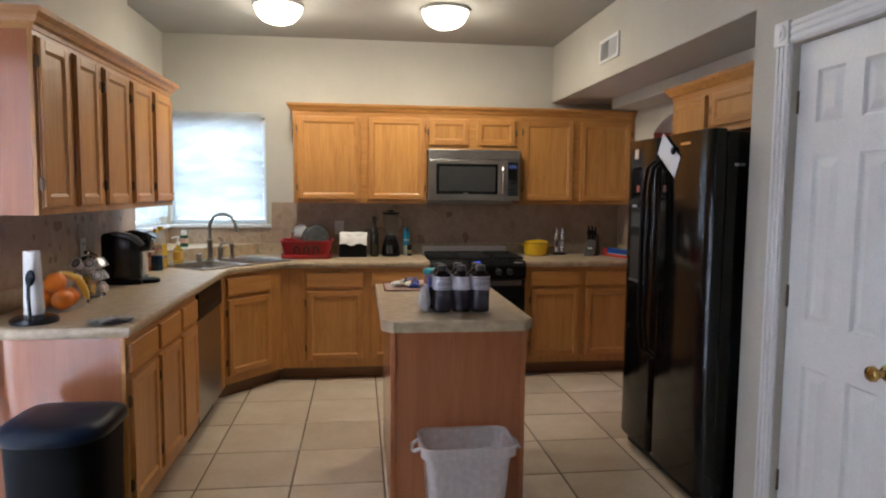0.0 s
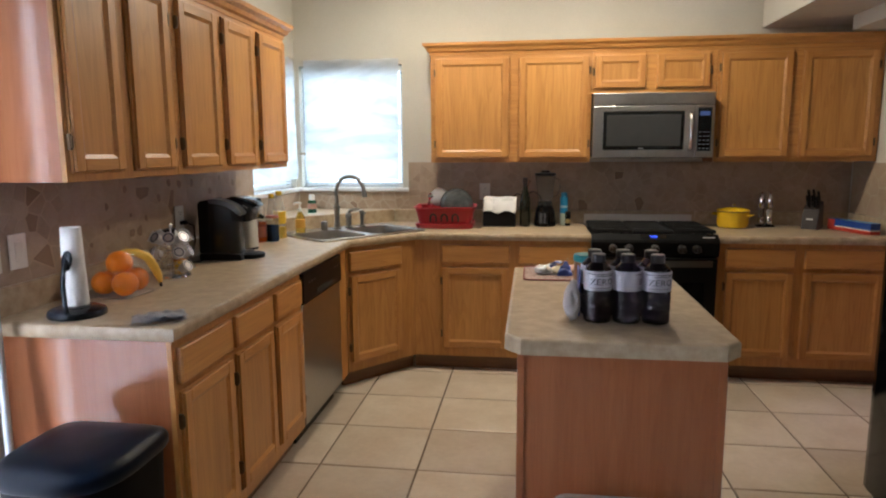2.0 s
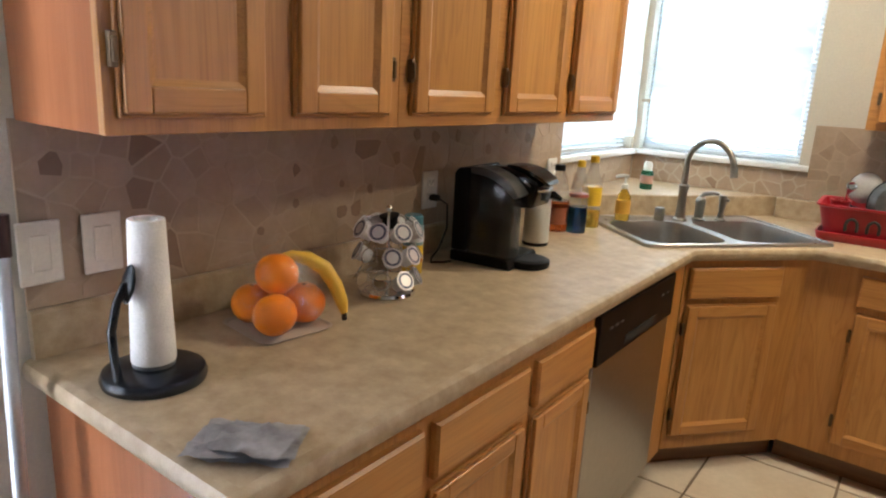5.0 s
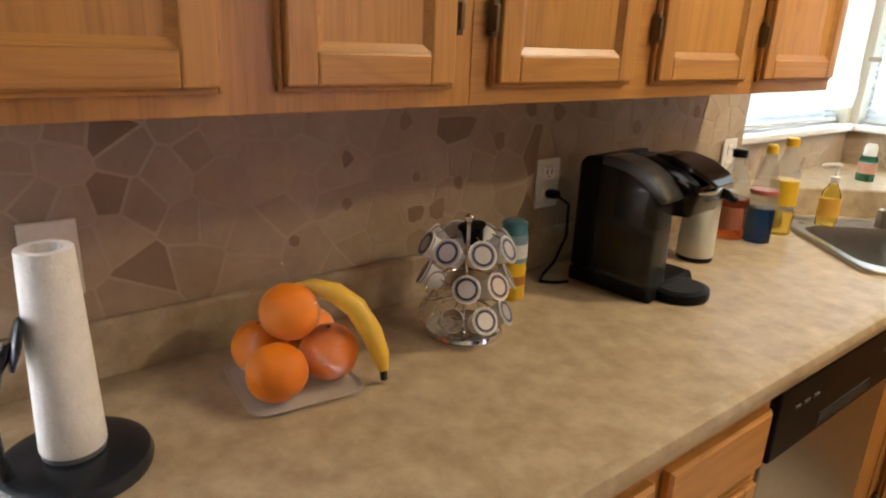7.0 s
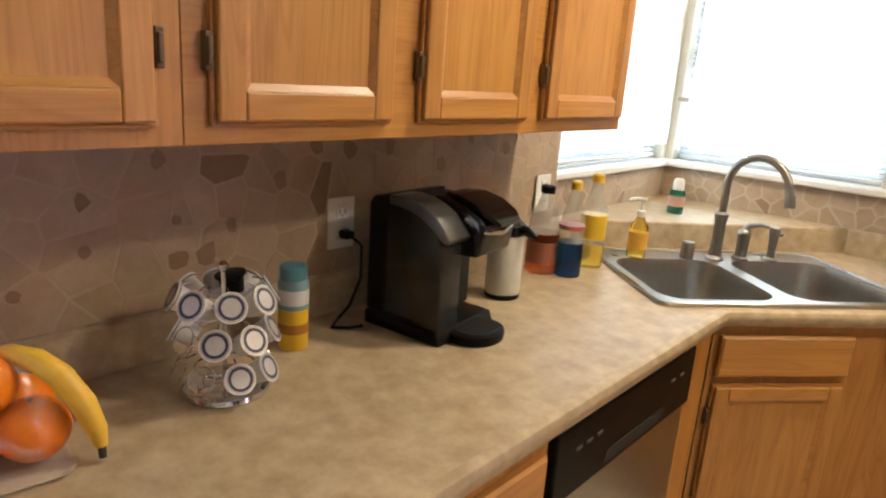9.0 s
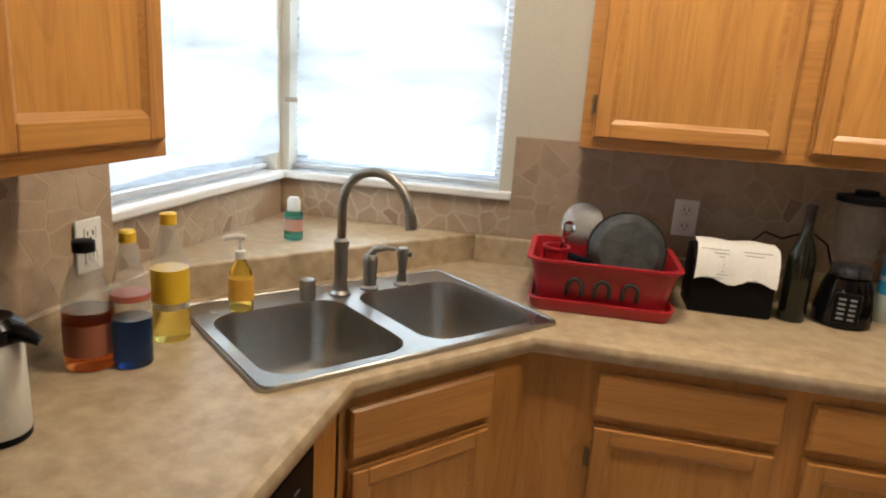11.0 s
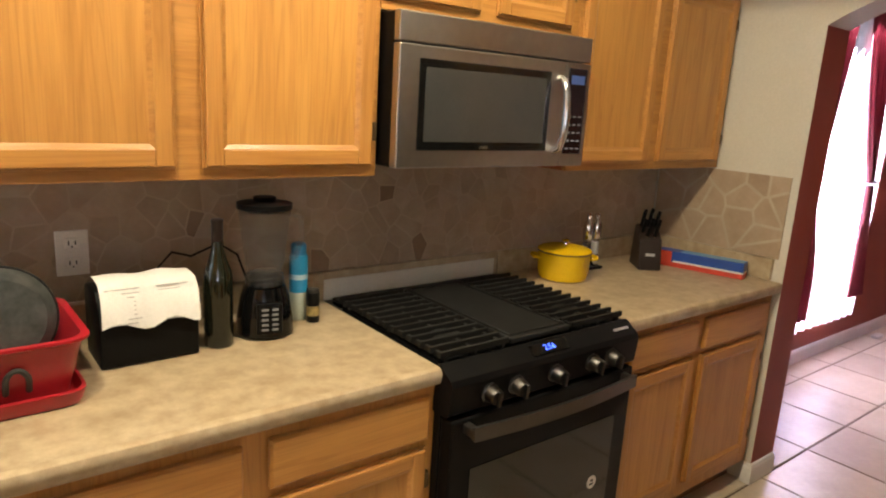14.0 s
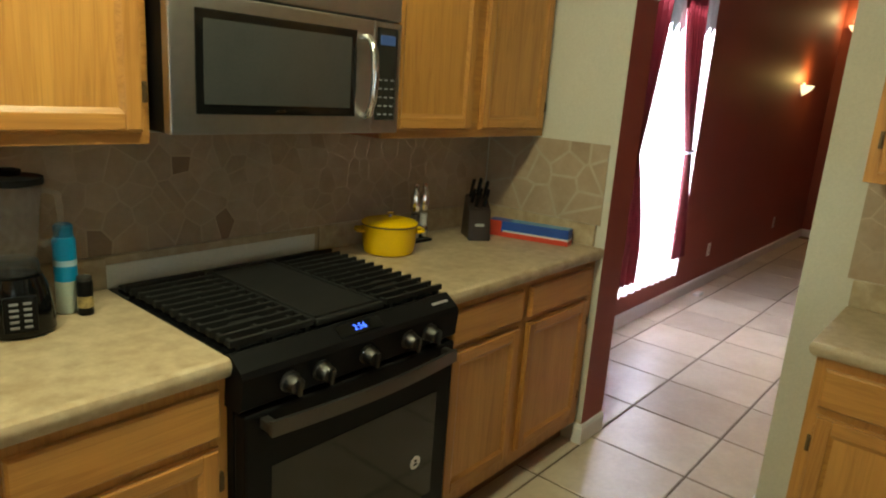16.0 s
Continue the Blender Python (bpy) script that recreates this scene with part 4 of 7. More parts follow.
# ---- sink and taps ----
def sink():
    s = thing("kitchen_sink", (SC.x, SC.y, CT), SA, "stainless double-bowl corner sink", "sink")
    outer = round_rect(SW, SD, 0.025, 4)
    bowls = [(-0.200, -0.035, 0.350, 0.400), (0.200, -0.035, 0.350, 0.400)]
    holes = [[(cx + x, cy + y) for x, y in round_rect(w, h, 0.075, 6)] for cx, cy, w, h in bowls]
    part("rim", plate_with_holes(outer, holes, 0.0005, 0.009), STEEL_SINK, s, "flat steel rim")
    for cx, cy, w, h in bowls:
        lps = []
        for ins, z in ((0.0, 0.0088), (0.002, 0.002), (0.008, -0.03), (0.018, -0.150), (0.032, -0.172), (0.070, -0.180), (0.15, -0.183)):
            lps.append([(cx + x, cy + y, z) for x, y in round_rect(w - 2 * ins, h - 2 * ins, max(0.075 - ins * 0.4, 0.02), 6)])
        bm = loft(lps, False)
        bm.faces.new([v for v in list(bm.verts)[-28:]])
        b = part("bowl", bm, STEEL_SINK, s, "deep brushed bowl", True)
        part("drain", lathe([(0.042, -0.1825), (0.042, -0.180), (0.030, -0.181), (0.012, -0.178)], 20), CHROME, b, "", True, pose(cx, cy, 0))
    rim = [(x * 0.985, y * 0.985, 0.010) for x, y in outer]
    part("rim_bead", tube(rim, 0.004, 6, closed=True), STEEL_SINK, s, "", True)


STEEL_SINK = mottled("satin_sink_steel", (0.40, 0.385, 0.36), (0.45, 0.435, 0.41), 4.0, 0.30, 60.0, 0.0, 1.0)
sink()


# ---- taps ----
SB = plain("satin_nickel_tap", (0.34, 0.32, 0.29), 0.38, 1.0)


def taps():
    f = thing("kitchen_faucet", (-1.108, 5.980, CT + 0.009), -14, "brushed nickel gooseneck faucet on the sink rim", "faucet")
    part("base", lathe([(0.030, 0), (0.030, 0.006), (0.022, 0.014), (0.018, 0.05), (0.019, 0.13), (0.022, 0.145), (0.022, 0.155), (0.014, 0.162)], 22), SB, f, "", True)
    pts = [(0, 0, 0.15), (0, 0, 0.24)] + arc(0.104, 0.250, 0.104, 180, 8, 16) + [(0.213, 0, 0.240)]
    part("gooseneck", tube(pts, 0.0125, 14), SB, f, "curved spout", True)
    part("spout_tip", tube([(0.210, 0, 0.258), (0.216, 0, 0.218)], 0.0155, 14), SB, f, "", True)
    h = thing("faucet_lever", (-1.051, 6.063, CT + 0.009), 20, "brushed nickel lever handle beside the faucet", "faucet lever")
    part("post", lathe([(0.027, 0), (0.027, 0.006), (0.019, 0.012), (0.020, 0.060), (0.023, 0.085), (0.018, 0.100), (0.006, 0.108)], 20), SB, h, "", True)
    part("lever", tube([(0, 0, 0.100), (0.012, -0.006, 0.118), (0.045, -0.020, 0.128), (0.070, -0.028, 0.126)], 0.008, 10, radii=[0.012, 0.011, 0.008, 0.006]), SB, h, "", True)
    s = thing("side_sprayer", (-0.977, 6.138, CT + 0.009), 0, "brushed nickel side sprayer beside the faucet", "sprayer")
    part("holder", lathe([(0.024, 0), (0.024, 0.005), (0.015, 0.012), (0.013, 0.035)], 18), SB, s, "", True)
    part("head", lathe([(0.011, 0.035), (0.013, 0.05), (0.016, 0.085), (0.019, 0.105), (0.015, 0.114)], 18), SB, s, "", True)
    part("trigger", boxes((0.010, -0.006, 0.088, 0.030, 0.006, 0.100), bev=0.002), SB, s)
    c = lathe([(0.022, 0), (0.022, 0.050), (0.019, 0.056), (0.008, 0.058)], 18)
    g = tagged(part("air_gap_cap", c, SB, None, "", True), "brushed nickel air-gap cap on the sink rim", "sink cap")
    g.location = (-1.173, 5.905, CT + 0.009)


taps()


# ---- corner windows ----
def blind(name, label, at, rz, w):
    """A lowered mini blind of thin tilted slats; local x runs along the window."""
    b = thing(name, at, rz, label, "blind")
    part("head_rail", boxes((0, -0.014, 0.850, w, 0.014, 0.880), bev=0.003), WHITE, b)
    part("bottom_rail", boxes((0, -0.012, 0.004, w, 0.012, 0.020), bev=0.003), WHITE, b)
    n = 38
    sl = boxes((0, -0.0125, -0.0004, w, 0.0125, 0.0004))
    first = None
    for i in range(n):
        m = pose(0, 0, 0.034 + i * 0.0216, 28)
        if first is None:
            first = part("slat", sl, BLIND, b, at=m)
        else:
            o = new("slat", first.data)
            o.parent, o.matrix_basis = b, m
    for x in (0.10, w - 0.10):
        part("cord", tube([(x, -0.013, 0.01), (x, -0.013, 0.86)], 0.0009, 5), WHITE, b)
    return b


def film(w, h, seed, hang):
    """A crumpled sheet with a loose, uneven foot."""
    bm = bmesh.new()
    nx, nz = 36, 44
    g = [[None] * (nz + 1) for _ in range(nx + 1)]
    for i in range(nx + 1):
        for k in range(nz + 1):
            u, v = i / nx, k / nz
            z = v * h - (1 - v) * hang * noise.noise((u * 3 + seed, 0, 7)) + (0.012 * noise.noise((u * 6 + seed, 3, 1)) if k == nz else 0)
            y = 0.010 * noise.noise((u * 4 + seed, v * 5, 2)) + 0.005 * noise.noise((u * 11, v * 13, seed)) - 0.012 * (1 - v)
            g[i][k] = bm.verts.new((u * w, y, z))
    for i in range(nx):
        for k in range(nz):
            bm.faces.new((g[i][k], g[i + 1][k], g[i + 1][k + 1], g[i][k + 1]))
    return bm


def corner_window(name, at, rz, w, seed, sheet, label):
    """Local x along the wall, y outward; the frame sits in the outer half of the wall."""
    win = thing(name, at, rz, label, "window", kind="structure")
    h = WZ1 - WZ0
    part("window_frame", boxes((0, 0.085, 0, 0.035, 0.135, h), (w - 0.035, 0.085, 0, w, 0.135, h), (0.035, 0.085, 0, w - 0.035, 0.135, 0.04), (0.035, 0.085, h - 0.04, w - 0.035, 0.135, h), (0.035, 0.092, h * 0.5 - 0.018, w - 0.035, 0.128, h * 0.5 + 0.018), bev=0.003), TRIM, win, "white vinyl frame")
    for z0, z1 in ((0.041, h * 0.5 - 0.019), (h * 0.5 + 0.019, h - 0.041)):
        p = part("pane", boxes((0.036, 0.108, z0, w - 0.036, 0.112, z1)), GLASS, win, "clear glass")
        p.visible_shadow = False
    return win


corner_window("window_back", (-1.545, YB, WZ0), 0, 0.780, 1, None, "white corner window above the sink")
corner_window("window_left", (XW, YW, WZ0), 90, 0.915, 2, None, "white corner window above the sink")
blind("window_blind", "white mini blind lowered over the window", (-1.537, YB + 0.045, WZ0 + 0.003), 0, 0.764)
blind("window_blind", "white mini blind lowered over the window", (XW - 0.045, YW + 0.008, WZ0 + 0.003), 90, 0.899)
TAPE = plain("tan_masking_tape", (0.42, 0.34, 0.25), 0.7)
f1 = thing("window_film", (-1.500, YB - 0.018, WZ0 + 0.065), 0, "crumpled white translucent sheet taped over the back window", "window film", "sheets over the window")
part("sheet", film(0.715, 0.870, 3.1, 0.012), PAPER, f1, "", True)
part("tape", boxes((-0.050, -0.006, 0.180, 0.004, -0.004, 0.197), bev=0.0006), TAPE, f1, "short strip of tan tape")
f2 = thing("window_film", (XW + 0.018, YW + 0.01, WZ0 + 0.070), 90, "crumpled white translucent sheet taped over the side window", "window film", "sheets over the window")
part("sheet", film(0.86, 0.865, 9.4, 0.012), PAPER, f2, "", True)
sill = [(0, WZ0 - 0.028), (0.026, WZ0 - 0.028), (0.031, WZ0 - 0.022), (0.031, WZ0 - 0.006), (0.026, WZ0), (0, WZ0)]
structure("window_sill_nose", sweep(sill, [(XW + 0.0005, YW), (XW + 0.0005, YB - 0.0005), (-0.722, YB - 0.0005)]), TRIM, "white window sill round the corner", "sill")
structure("window_sill_boards", boxes((-1.545, YB, WZ0 - 0.0115, -0.765, YB + 0.084, WZ0 - 0.001), (XW - 0.084, YW, WZ0 - 0.0115, XW, 6.525, WZ0 - 0.001)), TRIM, "white sill boards in the window recess", "sill")

# ---- patio door with curtains on the left wall ----
pd = thing("patio_door", (XL, 1.45, 0.0), 90, "white sliding patio door with glass panes", "door", kind="structure")
part("frame", boxes((0, 0.05, 0, 0.05, 0.14, 2.05), (1.77, 0.05, 0, 1.82, 0.14, 2.05), (0.05, 0.05, 2.0, 1.77, 0.14, 2.05), (0.05, 0.05, 0.0, 1.77, 0.14, 0.03), (0.88, 0.06, 0.03, 0.95, 0.13, 2.0), bev=0.003), TRIM, pd)
for x0, x1 in ((0.051, 0.879), (0.951, 1.769)):
    p = part("pane", boxes((x0, 0.094, 0.031, x1, 0.100, 1.999)), GLASS, pd, "clear glass")
    p.visible_shadow = False


def curtain(w, h, folds, depth, seed, gather=None, flare=None):
    """A hanging cloth with upright folds; gather: (height, share of the width, offset) where a tie draws it in; flare: how it spreads below the tie."""
    bm = bmesh.new()
    nx, nz = folds * 8, 30
    rows = []
    for k in range(nz + 1):
        v = k / nz
        row = []
        for i in range(nx + 1):
            u = i / nx
            x = u * w
            if gather:
                gh, share, off = gather
                d = abs(v - gh)
                pull = max(0.0, 1 - d / (0.55 if v > gh else 0.30)) ** 1.4
                if flare and v < gh:
                    x = x * share + off + (gh - v) * (0.10 + flare * u)
                else:
                    x = x * (1 - pull * (1 - share)) + off * pull
            y = depth * math.sin(2 * math.pi * folds * u + 0.6 * noise.noise((u * 4, v * 2, seed))) * (0.6 + 0.4 * noise.noise((u * 5 + seed, v, 0)))
            row.append(bm.verts.new((x, y, v * h)))
        rows.append(row)
    for a, b in zip(rows, rows[1:]):
        for i in range(nx):
            bm.faces.new((a[i], a[i + 1], b[i + 1], b[i]))
    return bm


pc = tagged(part("patio_curtain", curtain(1.02, 2.02, 9, 0.028, 4), CURTAIN, None, "", True), "white sheer curtain over the patio door", "curtain", "patio door curtains")
pc.matrix_world = pose(XL + 0.075, 1.40, 0.02, 0, 0, 90)
pc2 = tagged(part("patio_curtain", curtain(0.88, 2.02, 8, 0.028, 8), CURTAIN, None, "", True), "white sheer curtain over the patio door", "curtain", "patio door curtains")
pc2.matrix_world = pose(XL + 0.075, 2.44, 0.02, 0, 0, 90)
rod = thing("curtain_rod", (0, 0, 0), 0, "dark curtain rod with a scrolled end", "curtain rod")
part("bar", tube([(XL + 0.075, 1.30, 2.065), (XL + 0.075, 3.44, 2.065)], 0.008, 10), SLOT, rod, "", True)
part("finial", tube([(XL + 0.075, 3.44 + 0.025 * math.sin(a), 2.04 + 0.025 * math.cos(a)) for a in np.linspace(0, 4.6, 14)], 0.006, 8), SLOT, rod, "", True)
for y in (1.38, 3.36):
    part("bracket", boxes((XL + 0.001, y - 0.006, 2.055, XL + 0.070, y + 0.006, 2.067), bev=0.002), SLOT, rod)


# ---- ceiling lamps, vent, outlets ----
for lx, ly in LAMPS:
    lamp = thing("ceiling_lamp", (lx, ly, CEILZ), 0, "round white glass dome lamp, switched on", "lamp", "ceiling lamps")
    part("pan", lathe([(0.165, -0.022), (0.172, -0.018), (0.172, -0.001)], 36), WHITE, lamp, "", True)
    dome = part("shade", lathe([(0.01, -0.135), (0.06, -0.130), (0.105, -0.112), (0.14, -0.080), (0.157, -0.045), (0.160, -0.022)], 36, close=False), glow("lit_opal_glass", (1.0, 0.86, 0.68), 9.0), lamp, "lit opal glass dome", True)
    dome.visible_shadow = False
v = thing("air_vent", (XS - 0.001, 5.375, 2.372), -90, "white two-way air vent on the soffit", "vent")
part("frame", boxes((0, -0.012, 0, 0.345, 0, 0.022), (0, -0.012, 0.138, 0.345, 0, 0.160), (0, -0.012, 0.022, 0.024, 0, 0.138), (0.321, -0.012, 0.022, 0.345, 0, 0.138), (0.168, -0.010, 0.022, 0.177, 0, 0.138), bev=0.002), TRIM, v)
part("backing", boxes((0.024, -0.002, 0.022, 0.321, -0.0005, 0.138)), SLOT, v, "dark duct behind")
for i in range(17):
    x = 0.034 + i * 0.0175
    if 0.160 < x < 0.182:
        continue
    part("slat", boxes((-0.0008, -0.0085, 0.023, 0.0008, 0.003, 0.137)), TRIM, v, at=pose(x, -0.0045, 0, 0, 0, 42 if x < 0.17 else -42))


def wall_plate(at, rz, label, kind, m=IVORY, w=0.076, h=0.118):
    """A wall plate with a duplex outlet or a paddle switch; local -y looks into the room."""
    o = thing("outlet" if kind == "outlet" else "light_switch", at, rz, label, "outlet" if kind == "outlet" else "switch", "wall plates")
    part("plate", boxes((-w / 2, -0.006, -h / 2, w / 2, -0.0005, h / 2), bev=0.003), m, o)
    if kind == "outlet":
        for z in (-0.026, 0.026):
            b = part("socket", boxes((-0.017, -0.0085, z - 0.015, 0.017, -0.0055, z + 0.015), bev=0.004), m, o)
            part("slots", boxes((-0.009, -0.0092, z - 0.004, -0.006, -0.0084, z + 0.007), (0.006, -0.0092, z - 0.004, 0.009, -0.0084, z + 0.007), (-0.002, -0.0092, z - 0.011, 0.002, -0.0084, z - 0.007)), SLOT, b)
    else:
        part("paddle", boxes((-0.017, -0.0095, -0.034, 0.017, -0.0055, 0.034), bev=0.002), m, o)
    return o


SK = 0.012
wall_plate((XL + SK, 4.702, 1.140), 90, "ivory outlet with a black plug in the stone splash", "outlet", WHITE)
wall_plate((XL + SK, 5.520, 1.135), 90, "ivory outlet beside the window", "outlet", WHITE)
wall_plate((XL + SK, 3.557, 1.132), 90, "ivory light switch at the end of the worktop", "switch")
wall_plate((XL + SK, 3.670, 1.134), 90, "ivory blank switch plate behind the towel roll", "switch")
wall_plate((-0.154, YB - SK, 1.158), 0, "ivory outlet above the dish rack", "outlet")
wall_plate((5.64, RY, 0.325), 0, "white outlet low on the red wall", "outlet", WHITE)
wall_plate((7.68, RY, 0.34), 0, "white outlet low on the red wall", "outlet", WHITE)


# ---- things on the left worktop ----
TOP = CT + 0.001


def towel_holder():
    t = thing("paper_towel_holder", (-1.292, 3.638, TOP), 0, "black paper towel holder with a nearly used roll", "towel holder")
    part("base", lathe([(0.088, 0), (0.090, 0.010), (0.086, 0.020), (0.070, 0.027), (0.02, 0.028)], 36), NAVY_BLACK, t, "heavy round base", True)
    part("roll", lathe([(0.0370, 0.036), (0.0380, 0.039), (0.0305, 0.287), (0.030, 0.291), (0.020, 0.291), (0.019, 0.287), (0.019, 0.22)], 30, close=False), TOWEL, t, "white paper towel roll", True)
    part("collar", lathe([(0.036, 0.0285), (0.036, 0.0355), (0.020, 0.0358)], 28), plain("grey_collar", (0.10, 0.105, 0.11), 0.4), t, "grey collar under the roll", True)
    part("core", lathe([(0.0185, 0.036), (0.0185, 0.278)], 20), plain("brown_card_core", (0.10, 0.06, 0.035), 0.8), t, "brown card core", True)
    part("arm", tube([(0.015, -0.072, 0.02), (0.018, -0.078, 0.06), (0.018, -0.080, 0.115), (0.014, -0.066, 0.160), (0.010, -0.048, 0.188)], 0.0075, 10), NAVY_BLACK, t, "sprung arm", True)
    pd_ = lathe([(0.002, -0.034), (0.012, -0.028), (0.019, -0.008), (0.019, 0.010), (0.012, 0.028), (0.002, 0.034)], 18, (1, 0.32))
    part("paddle", pd_, NAVY_BLACK, t, "oval end of the arm", True, pose(0.010, -0.043, 0.186, -14))


NAVY_BLACK = plain("blue_black_plastic", (0.010, 0.014, 0.022), 0.25)
towel_holder()

FILM, fnt, fp = mat("clear_bag_film")
fv = coords(fnt, (1, 1, 1))
fn = put(fnt, "ShaderNodeTexNoise", Scale=26.0, Detail=3.0, Distortion=1.0)
fnt.links.new(fv, fn.inputs["Vector"])
fgl = put(fnt, "ShaderNodeBsdfGlossy", Roughness=0.12)
fgl.inputs["Color"].default_value = (0.95, 0.95, 0.95, 1)
bump(fnt, fgl, fn.outputs[0], 0.9, 0.008)
ftr, fmx = put(fnt, "ShaderNodeBsdfTransparent"), put(fnt, "ShaderNodeMixShader")
fnt.links.new(ramp(fnt, fn.outputs[0], [(0.50, (0.02,) * 3), (0.58, (0.05,) * 3), (0.70, (0.20,) * 3)]), fmx.inputs[0])
fnt.links.new(ftr.outputs[0], fmx.inputs[1])
fnt.links.new(fgl.outputs[0], fmx.inputs[2])
fnt.links.new(fmx.outputs[0], fnt.nodes["Material Output"].inputs[0])

ORANGE = mottled("orange_peel", (0.76, 0.19, 0.004), (0.84, 0.24, 0.006), 10.0, 0.42, 420.0, 0.6, spec=0.3)
BANANA = mottled("banana_skin", (0.72, 0.42, 0.035), (0.80, 0.52, 0.06), 14.0, 0.45, 60.0, 0.05)


def orange(at, r):
    bm = bmesh.new()
    bmesh.ops.create_uvsphere(bm, u_segments=32, v_segments=20, radius=r)
    for vtx in bm.verts:
        vtx.co.z *= 0.95
        vtx.co *= 1 + 0.02 * noise.noise(vtx.co * 30 + Vector(at) * 9)
        q = math.hypot(vtx.co.x, vtx.co.y)
        if vtx.co.z > 0:
            vtx.co.z -= 0.004 * math.exp(-(q / 0.007) ** 2)
    o = thing("orange", at, random.uniform(0, 360), "ripe orange in a clear plastic bag", "orange", "oranges in the bag")
    part("peel", bm, ORANGE, o, "", True, pose(0, 0, 0, random.uniform(-40, 40), random.uniform(-40, 40)))
    part("stem_end", lathe([(0.004, 0), (0.0035, 0.0025)], 8), plain("green_stem_end", (0.12, 0.13, 0.03), 0.7), o, "", True, pose(0, 0, r * 0.90))


for at, r in (((-1.297, 3.910, 0.979), 0.0465), ((-1.315, 4.007, 0.979), 0.0470), ((-1.391, 3.924, 0.978), 0.0450), ((-1.345, 3.956, 1.049), 0.0470), ((-1.403, 4.017, 0.978), 0.0450)):
    orange(at, r)


def fruit_bag():
    """A tied bag drawn tight over the oranges, on a thin card tray."""
    g = thing("fruit_bag", (-1.346, 3.958, TOP), -7, "clear plastic bag of oranges on a pale tray", "bag")
    lps = []
    for j, (w, d, z) in enumerate(((0.205, 0.200, 0.004), (0.212, 0.206, 0.020), (0.208, 0.205, 0.060), (0.170, 0.170, 0.100), (0.120, 0.125, 0.140), (0.080, 0.085, 0.166), (0.045, 0.050, 0.178), (0.018, 0.020, 0.188), (0.030, 0.034, 0.205))):
        lp = []
        for x, y in round_rect(w, d, min(w, d) * 0.30, 8):
            k = 1 + (0.03 + 0.012 * j) * noise.noise((x * 40, y * 40, z * 18))
            lp.append((x * k, y * k, z))
        lps.append(lp)
    f = part("film", loft(lps, False), FILM, g, "clear crinkled film", True)
    f.visible_shadow = False
    part("tray", loft([[(x, y, z) for x, y in round_rect(w, d, 0.03)] for w, d, z in ((0.176, 0.172, 0.0), (0.190, 0.186, 0.004), (0.184, 0.180, 0.004), (0.172, 0.168, 0.0012))]), plain("pale_card_tray", (0.55, 0.50, 0.44), 0.5), g, "pale shallow tray")


fruit_bag()
bn = thing("banana", (-0.050, -0.036, 0.0), 0, "ripe yellow banana leaning on the bag of oranges", "banana")
bp = [(-1.322, 3.998, 1.070), (-1.314, 4.012, 1.078), (-1.294, 4.033, 1.083), (-1.262, 4.054, 1.078), (-1.232, 4.072, 1.060), (-1.218, 4.092, 1.020), (-1.208, 4.103, 0.980), (-1.203, 4.106, 0.955), (-1.202, 4.106, 0.942)]
part("fruit", tube(bp[1:-1], 0.017, 12, radii=[0.008, 0.0125, 0.016, 0.0175, 0.017, 0.0145, 0.008]), BANANA, bn, "", True)
part("stem", tube([(-1.332, 3.980, 1.064), (-1.323, 3.996, 1.070), (-1.313, 4.014, 1.078)], 0.006, 6), mottled("green_banana_stem", (0.30, 0.26, 0.04), (0.42, 0.34, 0.05), 20.0, 0.6), bn, "greenish stem", True)
part("tip", tube([(-1.2035, 4.106, 0.958), (-1.202, 4.1065, 0.938)], 0.006, 6), SLOT, bn, "black tip", True)


